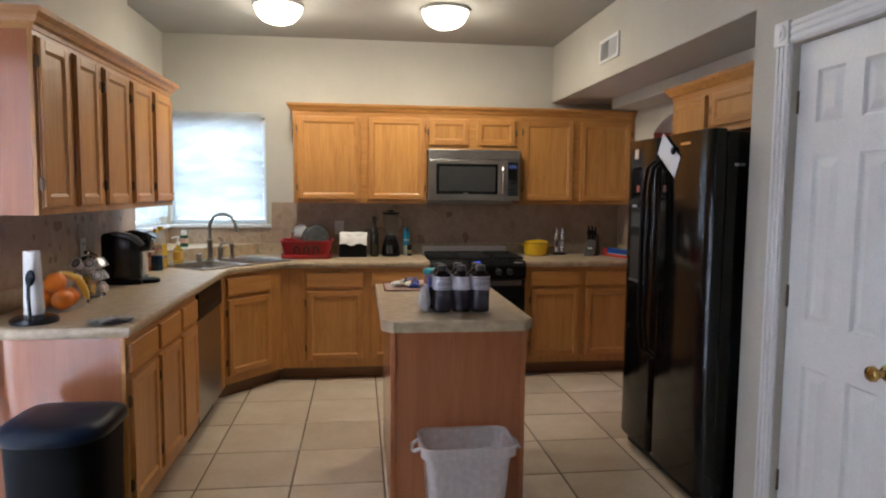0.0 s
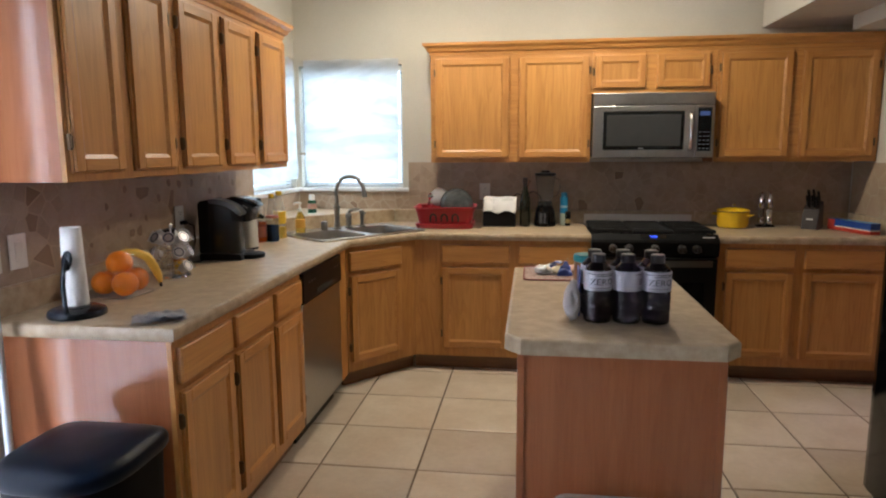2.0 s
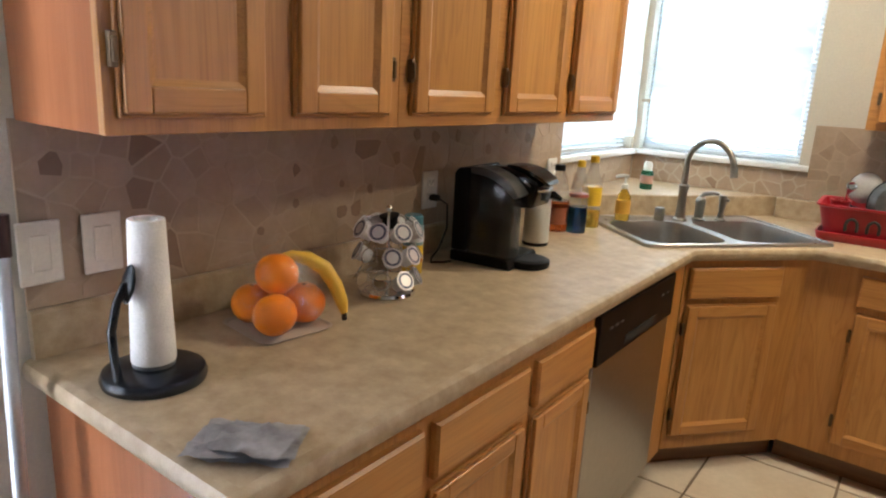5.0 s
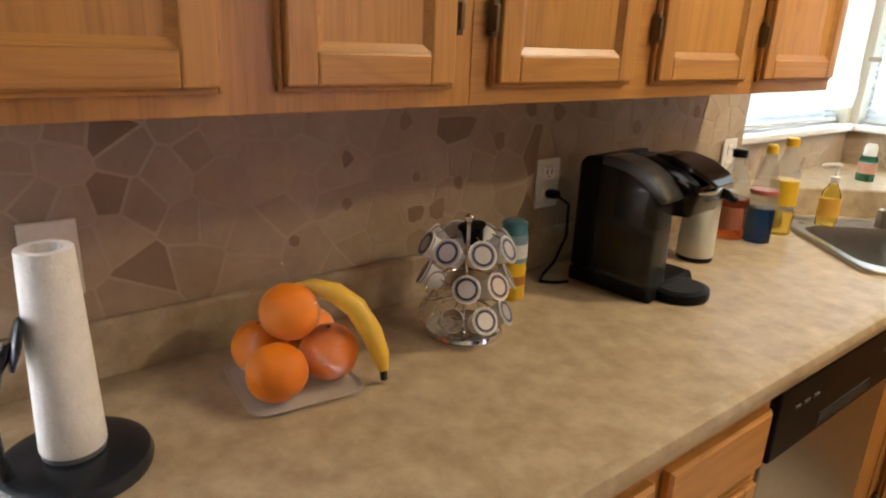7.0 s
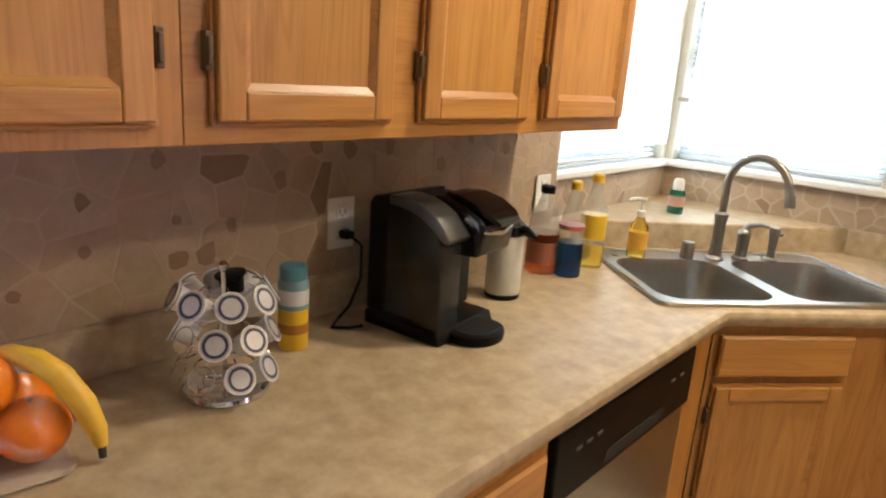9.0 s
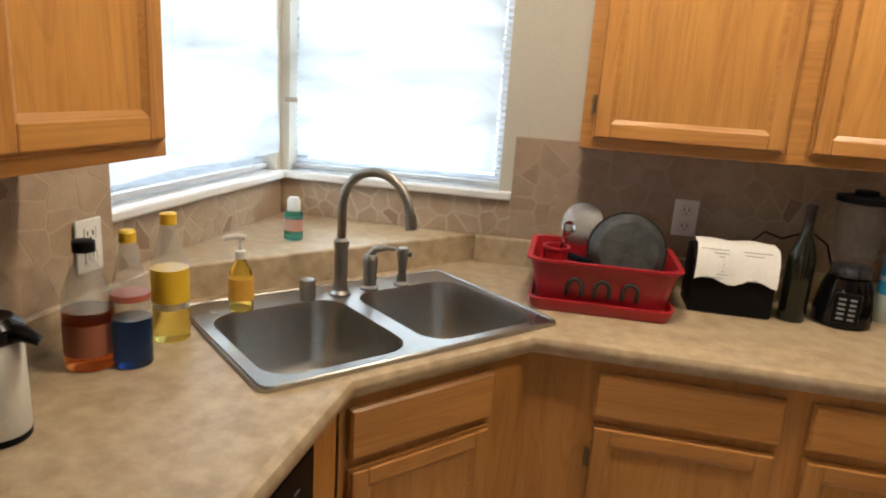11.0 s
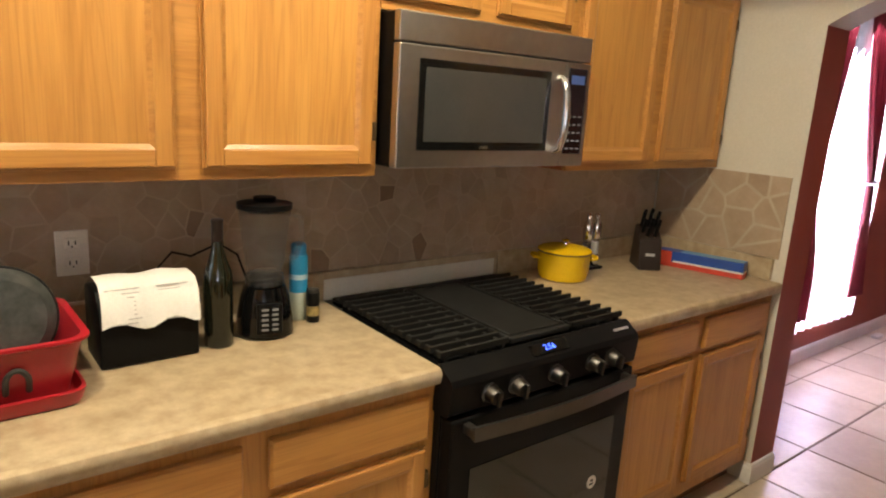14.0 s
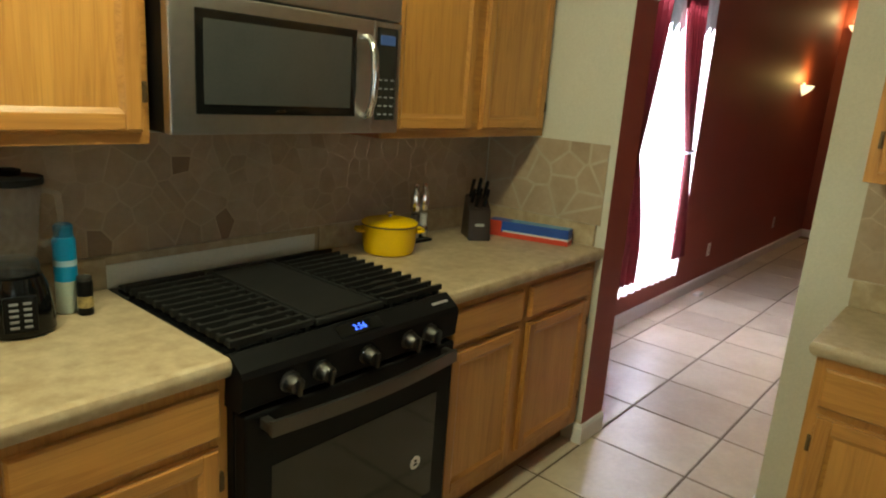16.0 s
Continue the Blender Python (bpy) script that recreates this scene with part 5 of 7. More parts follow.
def pod_carousel():
    c = thing("pod_carousel", (-1.336, 4.307, TOP), 20, "chrome wire carousel half filled with coffee pods", "pod carousel")
    part("base", lathe([(0.073, 0), (0.075, 0.004), (0.073, 0.011), (0.06, 0.014)], 36), CHROME, c, "round chrome base", True)
    part("pole", tube([(0, 0, 0.01), (0, 0, 0.215)], 0.004, 10), CHROME, c, "", True)
    part("knob", lathe([(0.003, 0.212), (0.008, 0.218), (0.009, 0.225), (0.004, 0.231)], 14), CHROME, c, "", True)
    part("coffee_pod", lathe([(0.018, -0.030), (0.0215, -0.002), (0.0265, 0.0), (0.0265, 0.004), (0.022, 0.005)], 24), BLACK, c, "black coffee pod lying on the top tier", True, pose(-0.010, 0.030, 0.196, 8, -6, 0))
    foil = plain("pod_lid_foil", (0.66, 0.61, 0.60), 0.25, 0.3)
    ink = plain("dark_lid_ring", (0.02, 0.022, 0.06), 0.5)
    cupm = plain("white_pod_cup", (0.74, 0.73, 0.73), 0.4)
    full = {0: (1, 2), 1: (0, 1, 2, 6), 2: (0, 1, 2, 3, 4, 5, 6, 7)}
    lidm = cupd = ringd = None
    for tier, z in enumerate((0.050, 0.112, 0.175)):
        part("tier_ring", tube([(0.050 * math.cos(a), 0.050 * math.sin(a), z - 0.006) for a in np.linspace(0, 2 * math.pi, 25)[:-1]], 0.0018, 6, closed=True), CHROME, c, "", True)
        for i in range(8):
            a = 45 * i + 18 * tier - 78
            m = pose(0, 0, 0, 0, 0, a) @ pose(0.077, 0, z, 0, 60, 0)
            ring = tube([(0.0225 * math.cos(q), 0.0225 * math.sin(q), 0) for q in np.linspace(0, 2 * math.pi, 21)[:-1]], 0.0014, 6, closed=True)
            rg = part("holder_ring", ring, CHROME, c, "", True, m)
            tubep = tube([(-0.022, 0, 0), (-0.036, 0, -0.014)], 0.0014, 5)
            part("spoke", tubep, CHROME, rg, "", True)
            if i in full[tier]:
                pod = part("coffee_pod", lathe([(0.0165, -0.036), (0.018, -0.034), (0.0215, 0.001), (0.0255, 0.0015), (0.0255, 0.004)], 24), cupm, c, "white coffee pod", True, m)
                part("lid", lathe([(0.024, 0.0041), (0.024, 0.0048)], 24), foil, pod, "printed foil lid")
                part("print_ring", lathe([(0.0155, 0.0049), (0.0205, 0.0049), (0.0205, 0.0053), (0.0155, 0.0053)], 24, close=False), ink, pod, "dark printed ring")


pod_carousel()


def bottle(name, at, profile, material, label, category, extras=(), squash=(1, 1), rz=0.0, group=""):
    """A turned bottle; extras: (part name, profile, material, label)."""
    b = thing(name, at, rz, label, category, group)
    part("body", lathe(profile, 28, squash), material, b, "", True)
    for nm, pr, m, lb in extras:
        part(nm, lathe(pr, 28, squash), m, b, lb, True)
    return b


YEL = plain("yellow_label", (0.72, 0.46, 0.02), 0.45)
TEAL = plain("teal_plastic", (0.03, 0.26, 0.30), 0.4)
bottle("spray_can", (-1.410, 4.500, TOP), [(0.028, 0), (0.030, 0.003), (0.030, 0.085)], YEL, "yellow and blue air freshener canister", "canister",
       [("upper_label", [(0.0301, 0.0851), (0.0301, 0.138), (0.026, 0.144)], plain("pale_blue_label", (0.20, 0.33, 0.38), 0.45), "pale blue upper label"), ("cap", [(0.027, 0.1441), (0.027, 0.168), (0.022, 0.172)], plain("blue_cap", (0.10, 0.28, 0.36), 0.4), "blue cap"),
        ("oval_badge", [(0.0306, 0.095), (0.0306, 0.125)], plain("white_badge", (0.66, 0.66, 0.68), 0.5), "pale badge"), ("print_bars", [(0.0303, 0.035), (0.0303, 0.055)], plain("amber_print", (0.40, 0.16, 0.02), 0.5), "printed band")])


def coffee_maker():
    c = thing("coffee_maker", (-1.421, 4.698, TOP), 96, "black and grey single-serve coffee maker with side tank", "coffee maker")
    grey = plain("gunmetal_plastic", (0.12, 0.118, 0.115), 0.30, 0.7)
    silver = plain("silver_trim", (0.42, 0.40, 0.38), 0.25, 1.0)

    def side(prof, x0, x1, bev=0.006):
        bm = loft([[(x, y, z) for y, z in prof] for x in (x0, x1)])
        bmesh.ops.bevel(bm, geom=list(bm.edges), offset=bev, segments=3, profile=0.5, affect="EDGES")
        return bm

    part("base", side([(0.0, 0.0), (0.0, 0.035), (-0.20, 0.030), (-0.21, 0.0)], 0.0, 0.215), BLACK, c, "", True)
    part("back_column", side([(0.0, 0.036), (0.0, 0.285), (-0.012, 0.302), (-0.052, 0.308), (-0.052, 0.036)], 0.004, 0.213), BLACK, c, "", True)
    part("column", side([(-0.053, 0.036), (-0.053, 0.300), (-0.135, 0.300), (-0.135, 0.036)], 0.078, 0.213, 0.004), BLACK, c, "", True)
    arch = [(-0.056, 0.290), (-0.085, 0.291), (-0.115, 0.286), (-0.145, 0.275), (-0.172, 0.258), (-0.195, 0.235)]
    tk = part("water_tank", side([(-0.056, 0.032)] + [(y, z - 0.002) for y, z in arch] + [(-0.202, 0.21), (-0.205, 0.032)], 0.0, 0.074, 0.006), SMOKE, c, "smoky clear water tank", True)
    part("water", side([(-0.064, 0.040), (-0.064, 0.150), (-0.196, 0.150), (-0.196, 0.040)], 0.009, 0.066, 0.004), clear("tank_water", (0.55, 0.57, 0.6), 0.02, 1.33), tk)
    part("shoulder", side(arch + [(-0.206, 0.226), (-0.218, 0.238), (-0.200, 0.262), (-0.178, 0.282), (-0.148, 0.298), (-0.115, 0.308), (-0.085, 0.312), (-0.056, 0.310)], 0.004, 0.080, 0.003), grey, c, "brushed silver shoulder", True)
    part("brew_head", side([(-0.09, 0.200), (-0.09, 0.306), (-0.13, 0.312), (-0.20, 0.298), (-0.242, 0.272), (-0.246, 0.250), (-0.235, 0.190), (-0.17, 0.185)], 0.080, 0.212, 0.010), BLACK_GLOSS, c, "glossy black brew head", True)
    part("handle", loft([[(x, y, z) for x, y, z in ((0.088 + k, y0, z0), (0.204 - k, y0, z0), (0.204 - k, y0 - 0.004, z0 + h), (0.088 + k, y0 - 0.004, z0 + h))] for y0, z0, h, k in ((-0.125, 0.311, 0.006, 0.02), (-0.165, 0.308, 0.010, 0.006), (-0.210, 0.296, 0.010, 0.0), (-0.250, 0.276, 0.009, 0.006), (-0.268, 0.262, 0.006, 0.02))]), BLACK_GLOSS, c, "curved lifting handle", True)
    part("trim", tube([(0.079, -0.20, 0.272), (0.090, -0.240, 0.248), (0.146, -0.252, 0.242), (0.202, -0.240, 0.248), (0.213, -0.20, 0.272)], 0.006, 8), silver, c, "silver band", True)
    part("drip_tray", lathe([(0.070, 0.0), (0.072, 0.010), (0.070, 0.020), (0.062, 0.023)], 32, (1.0, 0.86)), BLACK, c, "round drip tray", True, pose(0.112, -0.226, 0.0005))
    c.scale = (1.0, 1.0, 0.965)
    part("tray_grid", lathe([(0.055, 0.0232), (0.055, 0.0245)], 28, (1.0, 0.86)), BLACK_MATT, c, "", True, pose(0.112, -0.226, 0.0005))


coffee_maker()
cord = thing("power_cord", (0, 0, 0), 0, "black power cord plugged in beside the coffee maker", "cord")
part("plug", boxes((XL + SK + 0.010, 4.689, 1.108, XL + SK + 0.040, 4.715, 1.128), bev=0.006), BLACK, cord, "black plug", True)
part("cable", tube([(XL + SK + 0.038, 4.702, 1.118), (XL + 0.085, 4.706, 1.103), (XL + 0.092, 4.700, 1.03), (XL + 0.080, 4.680, 0.965), (XL + 0.075, 4.650, TOP + 0.006), (XL + 0.10, 4.615, TOP + 0.005), (XL + 0.125, 4.640, TOP + 0.005), (XL + 0.135, 4.672, TOP + 0.005)], 0.0036, 8), BLACK, cord, "", True)

CREAM = plain("cream_enamel", (0.62, 0.60, 0.55), 0.4)
cn = thing("cream_canister", (-1.340, 5.104, TOP), 0, "cream cylinder dispenser with black foot and lid", "canister")
part("body", lathe([(0.045, 0.012), (0.046, 0.016), (0.045, 0.158), (0.041, 0.166)], 30), CREAM, cn, "", True)
part("foot", lathe([(0.044, 0.0), (0.046, 0.003), (0.046, 0.012)], 30), BLACK, cn, "black foot", True)
part("lid", lathe([(0.043, 0.166), (0.047, 0.171), (0.047, 0.192), (0.034, 0.204)], 30), BLACK_GLOSS, cn, "black lid", True)
part("spout", tube([(0.03, 0.0, 0.182), (0.056, 0.008, 0.182), (0.080, 0.014, 0.170)], 0.010, 10, radii=[0.016, 0.014, 0.008]), BLACK_GLOSS, cn, "black pouring lever", True)
AMBER = clear("amber_syrup", (0.55, 0.13, 0.03), 0.1, 1.35)
BLUEL = clear("blue_liquid", (0.01, 0.05, 0.22), 0.1, 1.35)
GOLD = clear("golden_liquid", (0.95, 0.80, 0.20), 0.08, 1.35)
bottle("syrup_jug", (-1.407, 5.383, TOP), [(0.046, 0), (0.048, 0.004), (0.048, 0.115), (0.046, 0.119)], AMBER, "amber liquid in a clear plastic jug", "jug",
       [("shoulder", [(0.0475, 0.120), (0.046, 0.150), (0.034, 0.185), (0.020, 0.215), (0.018, 0.235)], PET, "clear shoulder"), ("cap", [(0.021, 0.2355), (0.021, 0.255), (0.017, 0.258)], BLACK, "black cap"), ("sleeve", [(0.0484, 0.03), (0.0484, 0.095)], plain("rust_label", (0.28, 0.09, 0.05), 0.5), "rust-coloured label")])
bottle("dish_soap_bottle", (-1.334, 5.416, TOP), [(0.036, 0), (0.038, 0.004), (0.038, 0.098), (0.037, 0.101)], BLUEL, "blue liquid at the foot of a clear bottle", "bottle",
       [("upper", [(0.0375, 0.1015), (0.036, 0.16), (0.022, 0.220), (0.015, 0.255)], PET, "clear upper part"), ("cap", [(0.016, 0.2555), (0.016, 0.275), (0.012, 0.280)], YEL, "yellow cap"), ("label", [(0.0378, 0.140), (0.0372, 0.152)], plain("red_label", (0.40, 0.10, 0.06), 0.5), "red printed label")])
bottle("oil_bottle", (-1.346, 5.561, TOP), [(0.038, 0), (0.040, 0.004), (0.040, 0.070), (0.039, 0.073)], GOLD, "clear bottle of yellow cooking oil", "bottle",
       [("upper", [(0.0395, 0.0735), (0.039, 0.18), (0.020, 0.240), (0.016, 0.262)], PET, "clear upper part"), ("cap", [(0.018, 0.2625), (0.018, 0.285), (0.014, 0.288)], YEL, "yellow cap"), ("label", [(0.0405, 0.09), (0.0402, 0.165)], YEL, "yellow printed label")])
bg = bmesh.new()
bmesh.ops.create_icosphere(bg, subdivisions=3, radius=0.05)
for vtx in bg.verts:
    vtx.co *= 1 + 0.5 * noise.noise(vtx.co * 30)
    vtx.co.z *= 0.75
pb = tagged(part("plastic_wrap", bg, FILM, None, "", True), "crumpled clear plastic wrap on top of the canister", "plastic wrap")
pb.location = (-1.345, 5.170, TOP + 0.232)
stp = thing("soap_dispenser", (-1.284, 5.755, CT + 0.0105), 20, "clear pump bottle of yellow hand soap on the sink rim", "soap dispenser")
part("bottle", lathe([(0.028, 0), (0.030, 0.003), (0.031, 0.060), (0.028, 0.105), (0.014, 0.128), (0.012, 0.136)], 26, (1, 0.72)), GOLD, stp, "", True)
part("label", lathe([(0.0318, 0.030), (0.0312, 0.085)], 26, (1, 0.72)), plain("fruit_label", (0.70, 0.38, 0.05), 0.5), stp, "orange fruit label", True)
part("collar", lathe([(0.014, 0.1365), (0.014, 0.155), (0.006, 0.158), (0.005, 0.185)], 16), WHITE, stp, "white pump collar", True)
part("pump_head", tube([(0.012, 0, 0.188), (-0.006, 0, 0.192), (-0.030, 0, 0.188), (-0.040, 0, 0.182)], 0.007, 8), WHITE, stp, "white pump head", True)
bottle("hand_soap_bottle", (-1.350, 6.190, LIP + 0.001), [(0.028, 0), (0.030, 0.003), (0.030, 0.075), (0.026, 0.090)], clear("teal_soap", (0.10, 0.42, 0.36), 0.15, 1.35), "teal soap bottle with white cap on the corner ledge", "bottle",
       [("cap", [(0.021, 0.0905), (0.021, 0.122), (0.015, 0.132)], WHITE, "white cap"), ("label", [(0.0304, 0.028), (0.0304, 0.066)], plain("flower_label", (0.55, 0.32, 0.26), 0.5), "floral label")], (1, 0.8))

# folded foil packet
fo = bmesh.new()
for j, (sx, sy, z, rot, dx) in enumerate(((0.080, 0.055, 0.004, 32, 0.0), (0.070, 0.048, 0.011, 40, 0.012), (0.055, 0.042, 0.017, 24, 0.020))):
    vs = []
    nn = 10
    grid = [[fo.verts.new(pose(dx, 0, 0, 0, 0, rot) @ Vector(((2 * i / nn - 1) * sx, (2 * k / nn - 1) * sy, z + 0.008 * noise.noise((i * 0.5 + j * 3, k * 0.5, j))))) for k in range(nn + 1)] for i in range(nn + 1)]
    for i in range(nn):
        for k in range(nn):
            fo.faces.new((grid[i][k], grid[i + 1][k], grid[i + 1][k + 1], grid[i][k + 1]))
pk = tagged(part("foil_packet", fo, mottled("grey_print_packet", (0.16, 0.17, 0.20), (0.52, 0.53, 0.58), 16.0, 0.32, 90.0, 0.1, 0.3), None, "", True), "crumpled grey printed packet on the worktop", "packet")
pk.location = (-0.985, 3.605, TOP + 0.004)


# ---- things on the back worktop ----
RACK = plain("red_rack_plastic", (0.36, 0.012, 0.022), 0.32)


def dish_rack():
    d = thing("dish_rack", (-0.405, 6.272, TOP), 2, "red plastic dish rack on a tray with a pan drying", "dish rack")
    tr = part("tray", loft([[(x, y, 0.0) for x, y in round_rect(0.375, 0.315, 0.03)], [(x, y, 0.012) for x, y in round_rect(0.390, 0.330, 0.035)], [(x, y, 0.034) for x, y in round_rect(0.400, 0.340, 0.04)], [(x, y, 0.036) for x, y in round_rect(0.385, 0.325, 0.035)], [(x, y, 0.016) for x, y in round_rect(0.370, 0.310, 0.03)]]), RACK, d, "red drip tray", True)
    lps = []
    for w, h, z in ((0.350, 0.270, 0.018), (0.405, 0.315, 0.135), (0.428, 0.335, 0.140), (0.428, 0.335, 0.146), (0.398, 0.308, 0.146), (0.342, 0.262, 0.024)):
        lps.append([(x, y, z) for x, y in round_rect(w, h, 0.045)])
    rk = part("basket", loft(lps), RACK, d, "red basket", True)
    # dark bars on the basket wall imitate the shade in its arched cut-outs
    for i in range(3):
        x = -0.075 + i * 0.075
        a = [(x + 0.020 * math.cos(q), -0.1585 - 0.006 * 0, 0.072 + 0.026 * math.sin(q)) for q in np.linspace(0, math.pi, 12)]
        part("arch_slot", tube([(x + 0.020, -0.1475, 0.048), *a, (x - 0.020, -0.1475, 0.048)], 0.0062, 6), SLOT, rk, "dark arched bar standing in for the shade in a slot", True)
    for i in range(7):
        x = -0.13 + i * 0.045
        part("rib", boxes((x, -0.12, 0.026, x + 0.004, 0.12, 0.055)), RACK, rk)
    return d


dish_rack()
pan = thing("frying_pan", (-0.335, 6.285, 1.083), 0, "dark grey round pan drying on edge in the rack", "pan")
pm = pose(0, 0, 0, 78, 0, 6)
part("dish", lathe([(0.085, 0.022), (0.090, 0.018), (0.112, -0.014), (0.115, -0.016), (0.112, -0.018), (0.088, 0.014), (0.02, 0.016)], 40), mottled("worn_grey_pan", (0.050, 0.054, 0.054), (0.115, 0.120, 0.118), 26.0, 0.40, 140.0, 0.1, 0.4), pan, "", True, pm)
part("rim", tube([(0.114 * math.cos(a), 0.114 * math.sin(a), -0.016) for a in np.linspace(0, 2 * math.pi, 41)[:-1]], 0.0035, 6, closed=True), BLACK_MATT, pan, "black rim", True, pm)
part("handle", tube([(-0.09, -0.01, -0.045), (-0.16, -0.015, -0.030), (-0.185, -0.02, -0.02)], 0.011, 8), NAVY, pan, "dark handle", True)
lid = lathe([(0.002, 0.045), (0.03, 0.042), (0.058, 0.028), (0.070, 0.004), (0.070, 0.0), (0.066, 0.004), (0.055, 0.026), (0.028, 0.038)], 28, close=False)
gl = tagged(part("plastic_bowl", lid, thin_plastic("frosted_plastic", (0.50, 0.49, 0.49), 0.50), None, "", True), "frosted plastic bowl drying in the rack", "bowl")
gl.matrix_world = pose(-0.475, 6.40, 1.130, 70, 0, -30)
cup = thing("cutlery_cup", (-0.540, 6.245, TOP + 0.020), 0, "red cutlery cup with a steel spoon", "cutlery cup")
part("cup", lathe([(0.030, 0.0), (0.036, 0.125), (0.041, 0.130), (0.041, 0.136), (0.033, 0.136), (0.028, 0.010)], 24), RACK, cup, "", True)
part("spoon", tube([(0.0, 0.0, 0.02), (0.008, 0.0, 0.10), (0.020, -0.006, 0.165), (0.026, -0.008, 0.185)], 0.003, 8, radii=[0.003, 0.0035, 0.006, 0.015]), CHROME, cup, "steel spoon", True)
part("ladle_bowl", lathe([(0.001, -0.012), (0.012, -0.009), (0.020, 0.002), (0.018, 0.004), (0.010, -0.004)], 18), CHROME, cup, "", True, pose(0.030, -0.010, 0.196, 60, 20))


def toaster():
    t = thing("bread_box", (-0.036, 6.350, TOP), 1, "small black box appliance with a paper leaflet on top", "toaster")
    prof = [(-0.072, 0.0), (-0.076, 0.012), (-0.076, 0.105), (-0.060, 0.160), (-0.035, 0.184), (0.030, 0.190), (0.068, 0.180), (0.076, 0.150), (0.076, 0.0)]
    bm = loft([[(x, y, z) for y, z in prof] for x in (-0.114, 0.114)])
    bmesh.ops.bevel(bm, geom=list(bm.edges), offset=0.006, segments=2, profile=0.5, affect="EDGES")
    part("shell", bm, BLACK, t, "", True)
    part("slot", boxes((-0.085, -0.02, 0.188, 0.085, 0.02, 0.1915)), SLOT, t)
    part("lever", boxes((0.1145, -0.03, 0.118, 0.137, 0.0, 0.130), bev=0.004), CHROME, t, "bright lever", True)
    return t


toaster()
pp = [(0.055, 0.192), (0.030, 0.1965), (-0.030, 0.1925), (-0.050, 0.178), (-0.066, 0.158), (-0.079, 0.130), (-0.086, 0.098)]
bm = bmesh.new()
rows = []
for y, z in pp:
    rows.append([bm.verts.new((x + 0.06 * (z - 0.19), y - (0.004 * math.sin(i * 1.3) + 0.004), z + 0.010 * math.sin(i * 0.9) * (0.25 if z > 0.15 else 1.0) + 0.002)) for i, x in enumerate(np.linspace(-0.105, 0.118, 13))])
for a, b in zip(rows, rows[1:]):
    for i in range(12):
        bm.faces.new((a[i], a[i + 1], b[i + 1], b[i]))
lf = thing("paper_leaflet", (-0.036, 6.350, TOP + 0.004), 1, "white printed leaflet lying over the black box", "leaflet")
part("sheet", bm, plain("white_leaflet_paper", (0.74, 0.72, 0.70), 0.8), lf, "", True)
inkg = plain("grey_print", (0.36, 0.35, 0.35), 0.8)
for half in (-0.052, 0.062):
    for i in range(9):
        f = 0.02 + i * 0.011
        y = -0.037 - f * 0.36
        z = 0.196 - f * 0.86 + 0.004
        part("print_line", boxes((half - 0.040, -0.0004, -0.0012, half + 0.036 - 0.012 * (i % 3 == 2), 0.0004, 0.0012)), inkg, lf, at=pose(-0.004, y - 0.012, z, -24))


def wine_bottle():
    b = thing("wine_bottle", (0.142, 6.318, TOP), 0, "dark green glass wine bottle", "bottle")
    part("glass", lathe([(0.034, 0.0), (0.037, 0.004), (0.037, 0.170), (0.034, 0.200), (0.022, 0.235), (0.0155, 0.262), (0.014, 0.280)], 30), plain("dark_bottle_glass", (0.012, 0.013, 0.008), 0.08), b, "", True)
    part("capsule", lathe([(0.0148, 0.2805), (0.0152, 0.325), (0.016, 0.328), (0.016, 0.336), (0.012, 0.338)], 24), plain("dark_capsule", (0.014, 0.009, 0.009), 0.35), b, "dark neck capsule", True)


wine_bottle()


